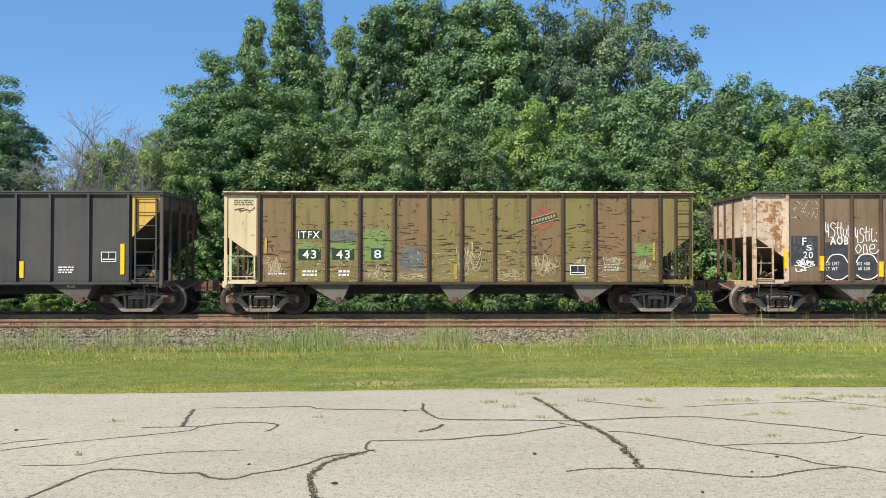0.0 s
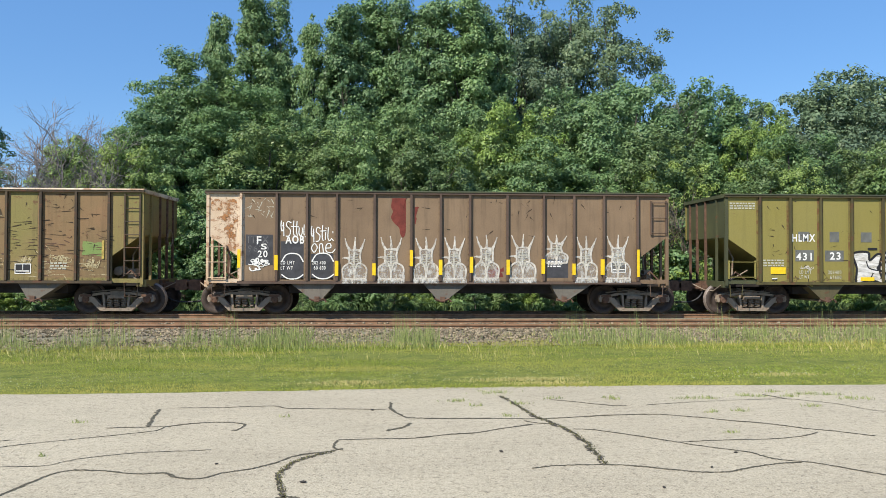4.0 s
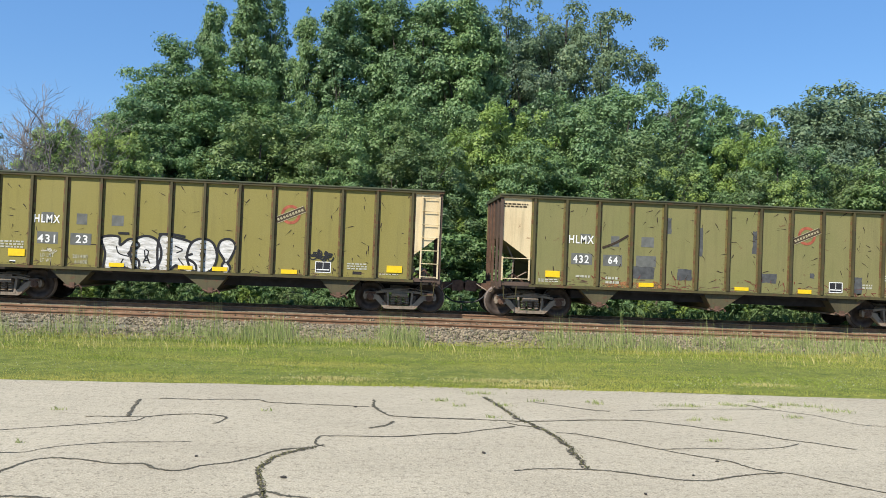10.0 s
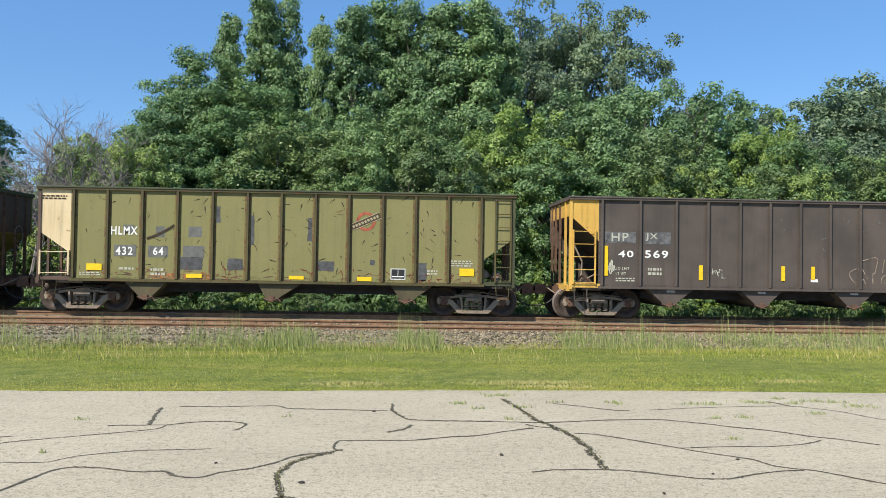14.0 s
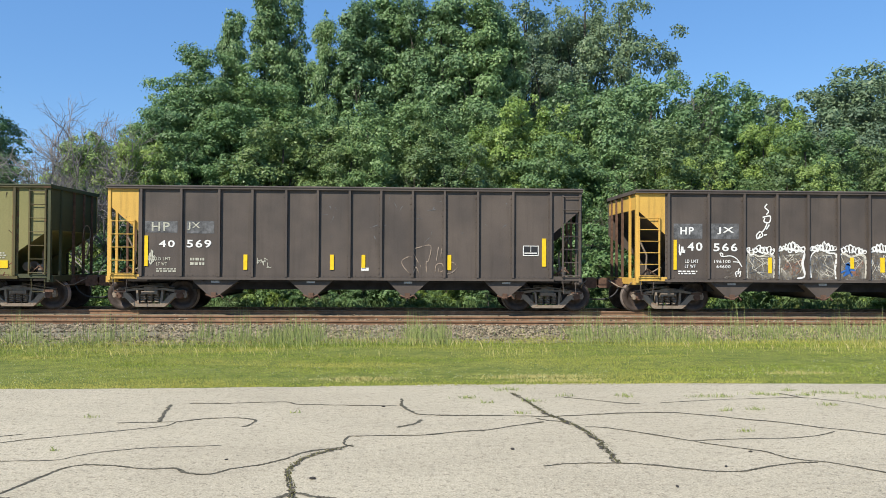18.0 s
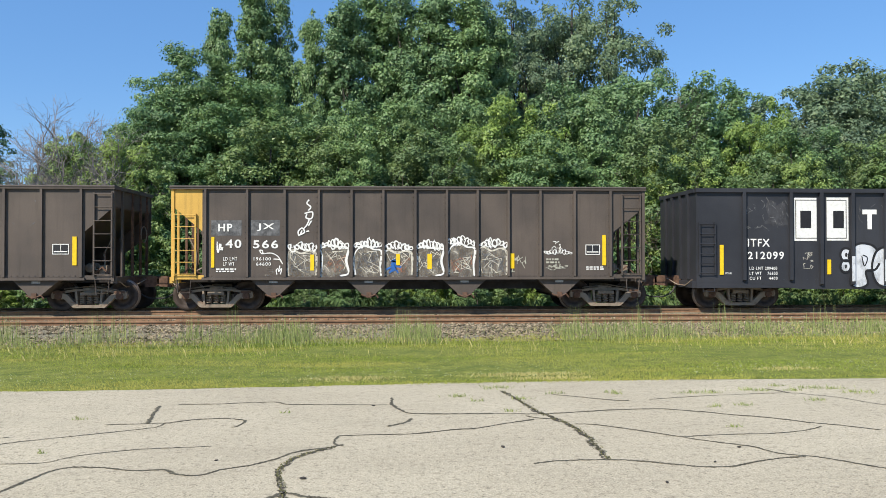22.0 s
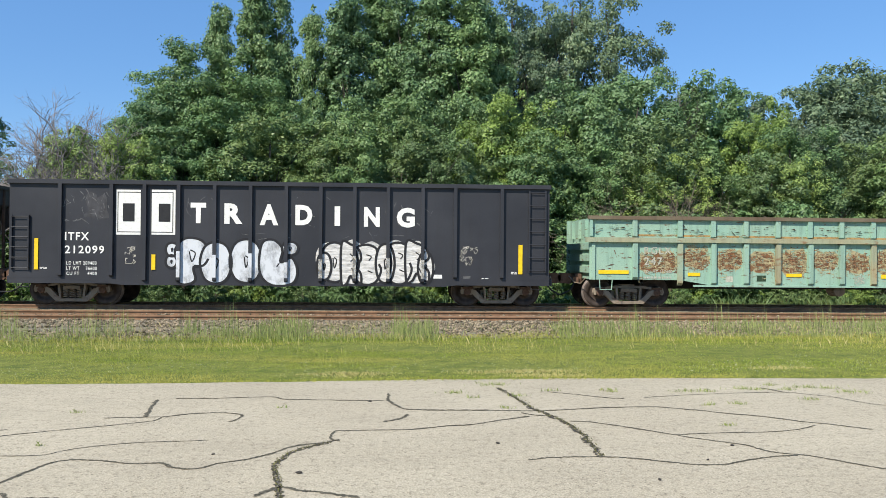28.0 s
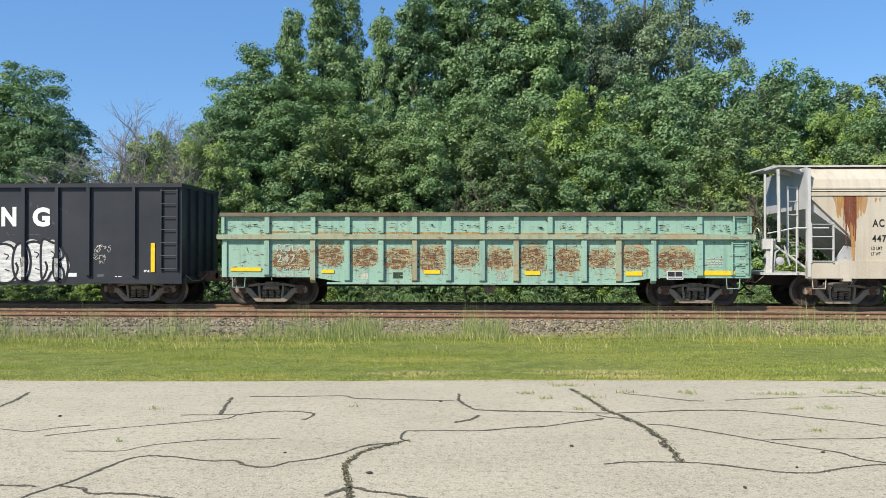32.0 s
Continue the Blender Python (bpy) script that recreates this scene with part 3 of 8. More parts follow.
# cracks in the pavement: width, then places along each
CRACKS = [
    (0.016, [(-3.83, 6.77), (-3.56, 6.95), (-3.25, 7.11), (-2.81, 7.31), (-2.44, 7.50), (-2.39, 7.68), (-2.55, 7.68), (-2.94, 7.67)]),
    (0.022, [(-3.02, 4.95), (-2.95, 5.22), (-2.86, 5.42), (-2.80, 5.69), (-2.73, 5.98), (-2.62, 6.12), (-2.40, 6.09), (-2.08, 5.98), (-1.86, 5.98), (-1.74, 5.86), (-1.57, 5.81), (-1.42, 5.96), (-1.22, 6.06), (-1.06, 6.25), (-0.92, 6.45), (-0.65, 6.59), (-0.56, 6.67)]),
    (0.020, [(-0.55, 6.61), (-0.63, 6.71), (-0.63, 6.97), (-0.49, 7.01), (0.04, 7.02), (0.38, 7.14), (0.65, 7.20), (0.93, 7.37), (1.24, 7.53)]),
    (0.042, [(-0.81, 4.99), (-0.85, 5.26), (-0.91, 5.55), (-0.97, 5.81), (-0.96, 6.08), (-0.86, 6.34), (-0.65, 6.55)]),
    (0.032, [(-2.54, 7.68), (-2.61, 8.01), (-2.67, 8.25), (-2.71, 8.61)]),
    (0.022, [(-2.39, 7.68), (-2.15, 7.82), (-1.87, 7.86), (-1.62, 7.75), (-1.63, 7.51), (-1.68, 7.44)]),
    (0.022, [(-2.54, 8.68), (-2.06, 8.66), (-1.50, 8.71), (-1.29, 8.55), (-0.78, 8.49), (-0.22, 8.41)]),
    (0.032, [(-0.18, 8.85), (-0.16, 8.41), (-0.06, 8.10), (0.05, 7.93), (0.43, 7.88), (0.88, 7.84)]),
    (0.022, [(0.88, 7.84), (1.28, 7.79), (1.51, 7.80), (1.98, 7.89), (2.57, 7.93), (2.97, 7.75), (3.23, 7.57), (3.57, 7.38), (3.78, 7.17), (4.04, 7.00), (4.28, 6.79)]),
    (0.036, [(0.05, 7.68), (-0.03, 7.50), (-0.20, 7.35)]),
    (0.049, [(1.13, 9.14), (1.21, 8.68), (1.27, 8.35), (1.31, 7.99), (1.42, 7.63), (1.51, 7.31), (1.57, 6.99), (1.58, 6.67), (1.57, 6.35), (1.57, 5.99)]),
    (0.020, [(0.96, 5.93), (1.19, 5.99), (1.56, 5.99), (1.82, 5.92), (2.04, 5.81), (2.22, 5.73), (2.43, 5.72), (2.64, 5.82), (2.90, 5.92), (3.13, 5.94)]),
    (0.020, [(1.59, 7.29), (1.81, 7.22), (2.14, 6.94), (2.37, 6.71), (2.62, 6.48), (2.86, 6.30), (2.97, 6.07), (3.18, 5.96), (3.34, 5.81), (3.54, 5.58), (3.75, 5.36)]),
    (0.016, [(2.41, 6.69), (2.82, 6.74), (3.27, 6.75), (3.61, 6.84), (3.84, 6.99)]),
    (0.022, [(1.68, 8.86), (1.99, 8.66), (2.25, 8.47), (2.45, 8.41)]),
    (0.014, [(2.68, 8.45), (3.29, 8.59), (3.96, 8.68), (4.41, 8.69), (4.63, 8.53), (4.82, 8.34), (5.01, 7.93), (5.30, 7.86)]),
    (0.036, [(4.27, 9.00), (4.35, 8.82), (4.41, 8.69)]),
    (0.013, [(-3.37, 6.26), (-2.91, 6.27), (-2.78, 6.40), (-2.64, 6.51), (-2.30, 6.64), (-1.83, 6.69), (-1.69, 6.71)]),
    (0.022, [(1.18, 7.71), (1.30, 7.58), (1.51, 7.51)]),
    (0.036, [(-4.97, 7.58), (-5.07, 8.09), (-5.12, 8.48), (-5.24, 8.93)]),
    (0.025, [(-2.88, 5.32), (-2.69, 5.26), (-2.59, 5.16), (-2.41, 5.16), (-2.16, 5.12), (-1.95, 5.06), (-1.74, 5.00)]),
    (0.022, [(-3.53, 5.32), (-3.29, 5.33), (-3.04, 5.31)]),
    (0.032, [(-0.99, 5.12), (-0.87, 5.31), (-0.70, 5.25), (-0.52, 5.17), (-0.29, 5.07)]),
    (0.014, [(-4.40, 7.05), (-4.07, 6.95), (-3.88, 7.09), (-3.62, 7.21)]),
]

TUFTS = [(1.11, 9.37, 1.0), (3.31, 8.80, 0.7), (4.01, 8.92, 0.7), (4.79, 8.98, 0.8), (0.58, 8.83, 0.6), (3.56, 8.77, 0.5), (2.38, 8.91, 0.5), (4.51, 8.83, 0.5), (2.41, 8.81, 0.4), (0.77, 8.53, 0.4), (-3.31, 7.94, 0.3), (3.23, 7.98, 0.4), (1.72, 8.90, 0.5), (4.17, 8.85, 0.5), (3.59, 8.01, 0.4), (3.04, 7.02, 0.3), (1.07, 7.93, 0.3), (5.05, 8.91, 0.8), (5.21, 8.64, 0.9), (4.46, 8.21, 0.5), (1.28, 8.61, 0.5), (4.48, 9.15, 0.5), (-1.27, 8.07, 0.2), (-3.05, 6.58, 0.2)]
PEBBLES = [(0.79, 6.45, 0.022), (-0.77, 5.65, 0.024), (2.74, 6.28, 0.018), (1.81, 5.35, 0.018), (-1.53, 6.22, 0.015), (2.36, 5.85, 0.015), (-4.13, 7.59, 0.020), (-0.37, 8.37, 0.020)]


def crack(width, pts, seed):
    """A crack filled with dirt and moss: a ragged strip just above the pavement."""
    r = random.Random(seed)
    line = smooth(pts, False, 14)
    s = Shape()
    n = len(line)
    for i, (x, y) in enumerate(line):
        a, c = line[max(i - 1, 0)], line[min(i + 1, n - 1)]
        dx, dy = c[0] - a[0], c[1] - a[1]
        q = math.hypot(dx, dy) or 1
        off = 0.5 * width * noise.noise((x * 5, y * 5, seed)) + r.uniform(-0.3, 0.3) * width
        w = width * (0.32 + 0.5 * abs(noise.noise((x * 3, y * 3, seed + 5))) + r.uniform(0, 0.4)) * (0.3 if i in (0, n - 1) else 1)
        w0, w1 = w * r.uniform(0.6, 1.1), w * r.uniform(0.6, 1.1)
        s.v += [(x - dy / q * (w0 + off), y + dx / q * (w0 + off), 0.004), (x + dy / q * (w1 - off), y - dx / q * (w1 - off), 0.004)]
    s.f = [(2 * i, 2 * i + 1, 2 * i + 3, 2 * i + 2) for i in range(n - 1)]
    return s


for i, (w, pts) in enumerate(CRACKS):
    part("crack", crack(w, pts, i), M_LOOSE if w > 0.04 else M_CRACK, pavement, "dark crack filled with dirt and moss")
k = []
for w, pts in CRACKS:
    for x, y in smooth(pts, False, 10):
        if w > 0.04:
            k += [(x + rng.normal(0, w * 0.4), y + rng.normal(0, w * 0.4)) for _ in range(3)]
crackline = np.array(k)
k = []
for x, y, s in TUFTS:
    k += [(x + rng.normal(0, 0.12 * s), y + rng.normal(0, 0.05 * s)) for _ in range(int(70 * s))]
k = np.array(k)


def sprout(name, p, hr, width, material, label):
    n = len(p)
    h, a = rng.uniform(*hr, n), rng.uniform(0, 2 * np.pi, n)
    l = h * rng.uniform(0.1, 0.9, n)
    z = np.full(n, 0.003)
    b0, b1 = np.stack([p[:, 0] - width / 2, p[:, 1], z], 1), np.stack([p[:, 0] + width / 2, p[:, 1], z], 1)
    m1 = np.stack([p[:, 0] + np.cos(a) * l * 0.4 + width * 0.35, p[:, 1] + np.sin(a) * l * 0.4, z + h * 0.6], 1)
    top = np.stack([p[:, 0] + np.cos(a) * l, p[:, 1] + np.sin(a) * l, z + h], 1)
    me = arrays_mesh(name, np.stack([b0, b1, m1, top], 1).reshape(-1, 3), 4)
    me.materials.append(material)
    return tagged(new(name, me), label, "weeds", kind="stuff")


sprout("crack_moss", crackline, (0.006, 0.02), 0.008, M_CRACKWEED, "dark moss and dead weeds along the cracks")
sprout("crack_weeds", k, (0.012, 0.045), 0.007, M_WEED, "small weeds growing out of the pavement cracks")
for x, y, s in PEBBLES:
    r = random.Random(int(x * 100))
    p = Shape().lathe_y(0, 0, [(-s, s * 0.1), (-s * 0.7, s * 0.45), (0, s * 0.55), (s * 0.6, s * 0.4), (s, s * 0.08)], 8)
    p.v = [(a * r.uniform(0.8, 1.3), b * r.uniform(0.8, 1.2), c * 0.8) for a, b, c in p.v]
    m = p.mesh("stone")
    m.materials.append(M_INK_STONE)
    tagged(new("stone", m), "small dark stone lying on the pavement", "stone", "loose stones").matrix_basis = pose(x, y, s * 0.4, 0, 0, r.uniform(0, 180))

# ---- woods ----
def leaf_blades(p, nrm, size, r):
    """One pointed leaf at each place p, facing about nrm."""
    n = len(p)
    nrm = nrm + r.normal(0, 0.5, (n, 3))
    nrm /= np.linalg.norm(nrm, axis=1, keepdims=True)
    a = np.cross(nrm, r.normal(0, 1, (n, 3)))
    a /= np.linalg.norm(a, axis=1, keepdims=True)
    b = np.cross(nrm, a)
    s = (size * r.uniform(0.65, 1.35, n))[:, None]
    return np.stack([p - a * s * 0.8 - b * s * 0.6, p - a * s * 0.5 + b * s * 0.6, p + a * s], 1).reshape(-1, 3)


def crown(name, seed, radius, z0, z1, clumps, leaves, size, leaders=4, ball=(0.25, 0.5), material=None, flat=0.8):
    """Rounded leaf clumps on the outside of several lobes, with dark gaps between the clumps."""
    r = np.random.default_rng(seed)
    la = r.uniform(0, 2 * np.pi, leaders)
    lr = radius * 0.55 * np.sqrt(r.uniform(0.1, 1, leaders)) * (leaders > 1)
    top = z0 + (z1 - z0) * r.uniform(0.7, 0.96, leaders)
    wide = radius * (0.62 if leaders > 1 else 1) * r.uniform(0.75, 1.15, leaders)
    top[0], lr[0] = z1, lr[0] * 0.4
    odds = (top - z0) * wide
    k = r.choice(leaders, clumps, p=odds / odds.sum())
    u = r.uniform(0, 0.985, clumps)
    env = wide[k] * np.sqrt(np.maximum(0.02, 1 - np.abs((u - 0.42) / 0.6) ** 2.6))
    ang = r.uniform(0, 2 * np.pi, clumps)
    rad = env * r.uniform(0, 1, clumps) ** 0.4 * (0.92 + 0.32 * np.sin(ang * 2 + 11 * u + seed) * np.cos(ang - 6 * u + 2 * seed)) * r.uniform(0.85, 1.2, clumps)
    out = np.stack([np.cos(ang), np.sin(ang), 0.3 + 0.9 * u], 1)
    out /= np.linalg.norm(out, axis=1, keepdims=True)
    c = np.stack([np.cos(la[k]) * lr[k] + np.cos(ang) * rad, np.sin(la[k]) * lr[k] + np.sin(ang) * rad, z0 + (top[k] - z0) * u], 1)
    cr = r.uniform(*ball, clumps)
    share = cr ** 2 / (cr ** 2).sum()
    pick = r.choice(clumps, leaves, p=share)
    d = r.normal(0, 1, (leaves, 3))
    d /= np.linalg.norm(d, axis=1, keepdims=True)
    d += out[pick] * 0.55
    d /= np.linalg.norm(d, axis=1, keepdims=True)
    stray = r.random(leaves) < 0.2
    far = cr[pick] * np.where(stray, r.uniform(0.9, 1.45, leaves), r.uniform(0.6, 1.05, leaves))
    p = c[pick] + d * far[:, None] * np.array([1.0, 1.0, flat])
    me = arrays_mesh(name, leaf_blades(p, d * 1.15 + np.array([0, 0, 0.35]), size, r), 3)
    me.materials.append(material)
    return me, c


def limbs(seed, height, r0, targets, lean=0.3):
    r = np.random.default_rng(seed)
    s = Shape()
    path = [(0, 0, -0.3)]
    for i in range(1, 7):
        path.append((path[-1][0] + r.normal(0, lean * 0.3), path[-1][1] + r.normal(0, lean * 0.3), height * 0.85 * i / 6))
    s.tube(path, [r0 * (1.15 - i / 6.5) for i in range(7)], 8)
    for t in targets:
        base = min(max(t[2] * 0.6, 0.8), height * 0.7)
        k = base / (height * 0.85) * 6
        i = min(int(k), 5)
        a = Vector(path[i]).lerp(Vector(path[i + 1]), k - i)
        mid = a.lerp(Vector(t), 0.5) + Vector((0, 0, 0.25))
        s.tube([a, mid, t], [r0 * 0.32, r0 * 0.2, r0 * 0.06], 5)
    return s


def tree(name, seed, height, radius, z0, clumps, leaves, size, label, material=M_LEAF, r0=0.2, leaders=4, ball=(0.25, 0.5), arms=14, flat=0.8):
    t = thing(name, label, "tree" if height > 4 else "shrub", pose(0, 0, 0))
    me, c = crown("crown", seed, radius, z0, height, clumps, leaves, size, leaders, ball, material, flat)
    part("trunk", limbs(seed, height, r0, c[:: max(1, clumps // arms)].tolist()), M_BARK, t, "grey-brown trunk with limbs")
    part("crown", me, None, t, "leafy crown")
    return t


def bare_tree(seed, height, spread, label, r0=0.11, wood=None):
    r = np.random.default_rng(seed)
    t = thing("bare_tree", label, "tree", pose(0, 0, 0))
    s = Shape()

    def grow(p, d, length, q, depth):
        mid = p + d * length * 0.5 + Vector(r.normal(0, 0.05 * length, 3))
        end = p + d * length + Vector(r.normal(0, 0.08 * length, 3))
        s.tube([p, mid, end], [q, q * 0.8, q * 0.55], 5 if depth < 2 else 3)
        if depth < (6 if r0 > 0.06 else 5):
            for _ in range(3 if depth < (4 if r0 > 0.06 else 3) else 2):
                nd = (d + Vector(r.normal(0, spread, 3)) + Vector((0, 0, 0.12))).normalized()
                grow(p.lerp(end, r.uniform(0.45, 1.0)), nd, length * r.uniform(0.5, 0.8), q * 0.62, depth + 1)

    for i in range(3):
        grow(Vector((r.normal(0, 0.4), r.normal(0, 0.4), -0.2)), Vector((r.normal(0, 0.22), r.normal(0, 0.2), 1)).normalized(), height * 0.36, r0, 0)
    part("branch_work", s, wood or M_DEADWOOD, t, "bare grey branches and twigs")
    return t


TALL = [tree("tall_tree", 11 + i, 12.6, 1.5, 2.2, 180, 40000, 0.076, "tall poplar with glinting leaves in rounded clumps", leaders=2 + i % 2, ball=(0.18, 0.58), r0=0.13) for i in range(4)]
AIRY = [tree("spreading_tree", 21 + i, 13.0, 3.3, 4.0, 105, 24000, 0.076, "tall airy tree with dark limbs and gaps of sky", M_LEAF_P, 0.2, 8, (0.3, 0.68), 34, 0.75) for i in range(2)]
LAYER = [tree("dense_tree", 41 + i, 10.0, 2.3, 0.8, 260, 40000, 0.066, "dark green tree with dense layered foliage", M_LEAF_D, 0.14, 5, (0.25, 0.55), 14, 0.62) for i in range(3)]
ROUND = [tree("broadleaf_tree", 31 + i, 7.4, 2.0, 0.5, 220, 26000, 0.063, "bushy green broadleaf tree with rounded leaf clumps", M_LEAF_O, 0.1, 4, (0.18, 0.42), 14, 0.85) for i in range(4)]
SHRUB = [tree("shrub", 51 + i, 2.7, 1.35, 0.05, 70, 5600, 0.06, "dark green leafy shrub at the wood's edge", M_LEAF_D, 0.04, 5, (0.12, 0.3), 14, 0.8) for i in range(3)]


def place(kind, x, y, height, own, turn, wide=1.0, label="", leaf=None, group=""):
    k = height / own
    ob = copy_thing(kind, pose(x, y, ground_height(y), 0, 0, turn) @ Matrix.Diagonal((k * wide, k * wide, k, 1)))
    ob.matrix_basis = pose(x, y, ground_height(y), 0, 0, turn)
    ob.scale = (k * wide, k * wide, k)
    if label:
        tagged(ob, label)
    if leaf:
        for c in ob.children:
            if c.name.startswith("crown"):
                c.material_slots[0].link = "OBJECT"
                c.material_slots[0].material = leaf
    return ob


F, CENTRE = 1358.0, 767.5


def wood(px, top, y, wide=1.0, kind="tall", label="", leaf=None):
    """A tree whose tip shows in the direction px, top of the first view (1568 wide, horizon at 465)."""
    global wood_n
    wood_n += 1
    x, h = (px - CENTRE) / F * y, 1.6 + (465 - top) / F * y + 0.1
    pick, own = {"tall": (TALL, 12.8), "airy": (AIRY, 13.2), "round": (ROUND, 7.6), "layer": (LAYER, 10.2), "shrub": (SHRUB, 2.8)}[kind]
    return place(pick[wood_n % len(pick)], x, y, h, own, wood_n * 77 % 360, wide, label, leaf)


wood_n = 0
# tall crowns against the sky
for px, top, y, wide in ((452, 20, 37, 0.62), (512, -28, 37, 0.85), (556, -10, 37.6, 0.7), (607, 12, 37, 0.6), (668, -2, 37, 0.95), (716, -22, 38, 1.0), (770, -12, 37.5, 0.95), (822, -30, 37, 1.05), (876, -16, 36.5, 1.0), (915, 20, 37.5, 0.9),
                         (545, 90, 38.5, 0.9), (640, 95, 38.5, 0.9), (745, 70, 39, 0.9), (850, 70, 39, 1.0)):
    wood(px, top, y, wide, "tall")
for px, top, y, wide in ((955, -60, 42, 0.8), (1020, -45, 43, 0.85), (1075, -75, 42, 0.85), (1150, -30, 42, 0.85), (1000, 40, 41, 0.8)):
    wood(px, top, y, wide, "airy")
# the dark rounded mass that steps down to the gap
for px, top, y, wide in ((376, 84, 36, 1.0), (425, 92, 35.5, 1.1), (470, 110, 35.2, 1.1), (338, 138, 35, 1.0), (312, 165, 34.5, 0.9), (296, 195, 34, 0.8), (395, 150, 34.3, 1.2), (450, 190, 34, 1.2), (345, 205, 33.6, 1.2), (520, 150, 35, 1.1), (570, 185, 34.5, 1.1)):
    wood(px, top, y, wide, "layer")
# middle rank
for px, top, y, wide in ((1215, 124, 37, 1.15), (1172, 132, 36, 1.0), (1130, 150, 35, 1.1), (1095, 165, 34.6, 1.0)):
    wood(px, top, y, wide, "round", "", M_LEAF)
for px, top, y, wide in ((1330, 140, 38, 1.0), (1292, 146, 37, 1.0), (1360, 160, 36.5, 1.0), (1268, 178, 35, 1.0)):
    wood(px, top, y, wide, "round", "", M_LEAF_D)
for px, top, y, wide in ((640, 200, 34.5, 1.0), (700, 170, 35, 1.0), (760, 185, 34.5, 1.0), (820, 150, 35, 1.0), (880, 175, 34.5, 1.0), (590, 215, 34, 1.0), (1040, 150, 35.5, 1.1)):
    wood(px, top, y, wide, "round", "", M_LEAF)
for px, top, y, wide in ((1432, 158, 39, 1.0), (1475, 146, 39.5, 1.1), (1525, 130, 40, 1.15), (1580, 112, 40, 1.15), (1640, 105, 40, 1.2), (1560, 170, 38, 1.1), (1720, 110, 40, 1.2), (1810, 115, 40, 1.2), (1900, 120, 40, 1.2)):
    wood(px, top, y, wide, "round", "pale green broadleaf tree at the end of the wood", M_LEAF_P)
for px, top, y, wide in ((955, 165, 33.5, 0.95), (915, 205, 33.2, 0.85), (985, 215, 33, 0.8), (1418, 172, 35.5, 0.8), (1400, 205, 34.5, 0.8), (1445, 230, 33.5, 0.8), (1490, 260, 33, 0.7)):
    wood(px, top, y, wide, "round", "yellow-green broadleaf tree lit by the sun", M_LEAF_Y)
for px, top, y, wide in ((-15, 118, 36, 1.1), (22, 225, 35, 0.9), (-75, 100, 38, 1.2), (-160, 90, 38, 1.4), (-260, 100, 38, 1.4), (-360, 90, 38, 1.4), (-40, 190, 35, 1.1), (-120, 170, 36, 1.3)):
    wood(px, top, y, wide, "layer", "dark green tree beyond the gap in the wood")
# low rank that closes the wood behind the train
random.seed(5)
for i in range(32):
    px = -420 + i * 74 + random.uniform(-22, 22)
    y = random.uniform(31.6, 33.4)
    top = random.uniform(205, 290) if px > 320 or px < 10 else random.uniform(275, 320)
    if 40 < px < 190:
        top = random.uniform(325, 350)
    wood(px, top, y, random.uniform(0.95, 1.3) * (1.0 if top < 275 else 1.3), "round", "", random.choice((None, M_LEAF, M_LEAF_D, None)) if px > 300 else M_LEAF_O)
for px, top in ((138, 300), (165, 268), (188, 244), (212, 236), (240, 228), (262, 240), (292, 245), (325, 258), (1195, 262), (1260, 270), (1480, 270)):
    wood(px, top, 31.5, 0.9, "round", "half-dry olive bush at the wood's edge", M_LEAF_DRY)
for i in range(44):
    px = -460 + i * 56 + random.uniform(-20, 20)
    wood(px, random.uniform(445, 505), random.uniform(29.4, 30.4), random.uniform(0.9, 1.3), "shrub", "", random.choice((None, None, M_LEAF_Y)))
for i in range(26):
    px = -460 + i * 94 + random.uniform(-30, 30)
    wood(px, random.uniform(340, 410), random.uniform(30.4, 31.4), random.uniform(0.9, 1.3), "shrub")
for i in range(34):
    px = -420 + i * 72 + random.uniform(-24, 24)
    wood(px, random.uniform(492, 512), random.uniform(28.5, 29.3), random.uniform(1.2, 1.7), "shrub", "", random.choice((None, M_LEAF_O, M_LEAF_Y)))
for k, (px, top, y) in enumerate(((108, 186, 30.6), (138, 176, 30.8), (158, 186, 31.2), (200, 196, 30.9), (262, 180, 30.8), (284, 200, 31.1))):
    b = bare_tree(70 + k, 1.12 * (1.6 + (465 - top) / F * y), 0.5, "bare dead tree with grey twigs at the wood's edge", 0.09)
    b.matrix_basis = pose((px - CENTRE) / F * y, y, ground_height(y), 0, 0, 40 * k)
for k, (px, top, y) in enumerate(((735, 268, 31.3), (768, 250, 31.6), (1190, 225, 30.9), (1290, 275, 31.0), (1365, 260, 30.8))):
    b = bare_tree(90 + k, 1.6 + (465 - top) / F * y, 0.5, "dry brown leafless bush before the wood", 0.045, M_TWIG)
    b.matrix_basis = pose((px - CENTRE) / F * y, y, ground_height(y), 0, 0, 60 * k)
b = bare_tree(80, 12.4, 0.25, "dead leaning tree among green crowns", 0.08)
b.matrix_basis = pose((1243 - CENTRE) / F * 38.5, 38.5, 0, 0, 4, 10)
for group in (TALL, AIRY, LAYER, ROUND, SHRUB):
    for i, ob in enumerate(group):
        ob.matrix_basis = pose(-70 - 9 * i - 40 * (group is ROUND), 45 + 14 * (group is SHRUB) + 24 * (group is AIRY) + 36 * (group is LAYER), 0)

# weeds and saplings along the far side of the track
def far_bottom(y):
    return ground_height(y)


blades("far_weeds", 9000, (-24, 24), (27.4, 30.8), (0.1, 0.45), 0.018, M_LEAF_O, "rank green weeds behind the train", "weeds", None, 0.9, far_bottom)

# ---- freight cars ----
SIDE, CHORD = -1.60, 3.56      # near side sheet and top chord, from the car's middle and the rail


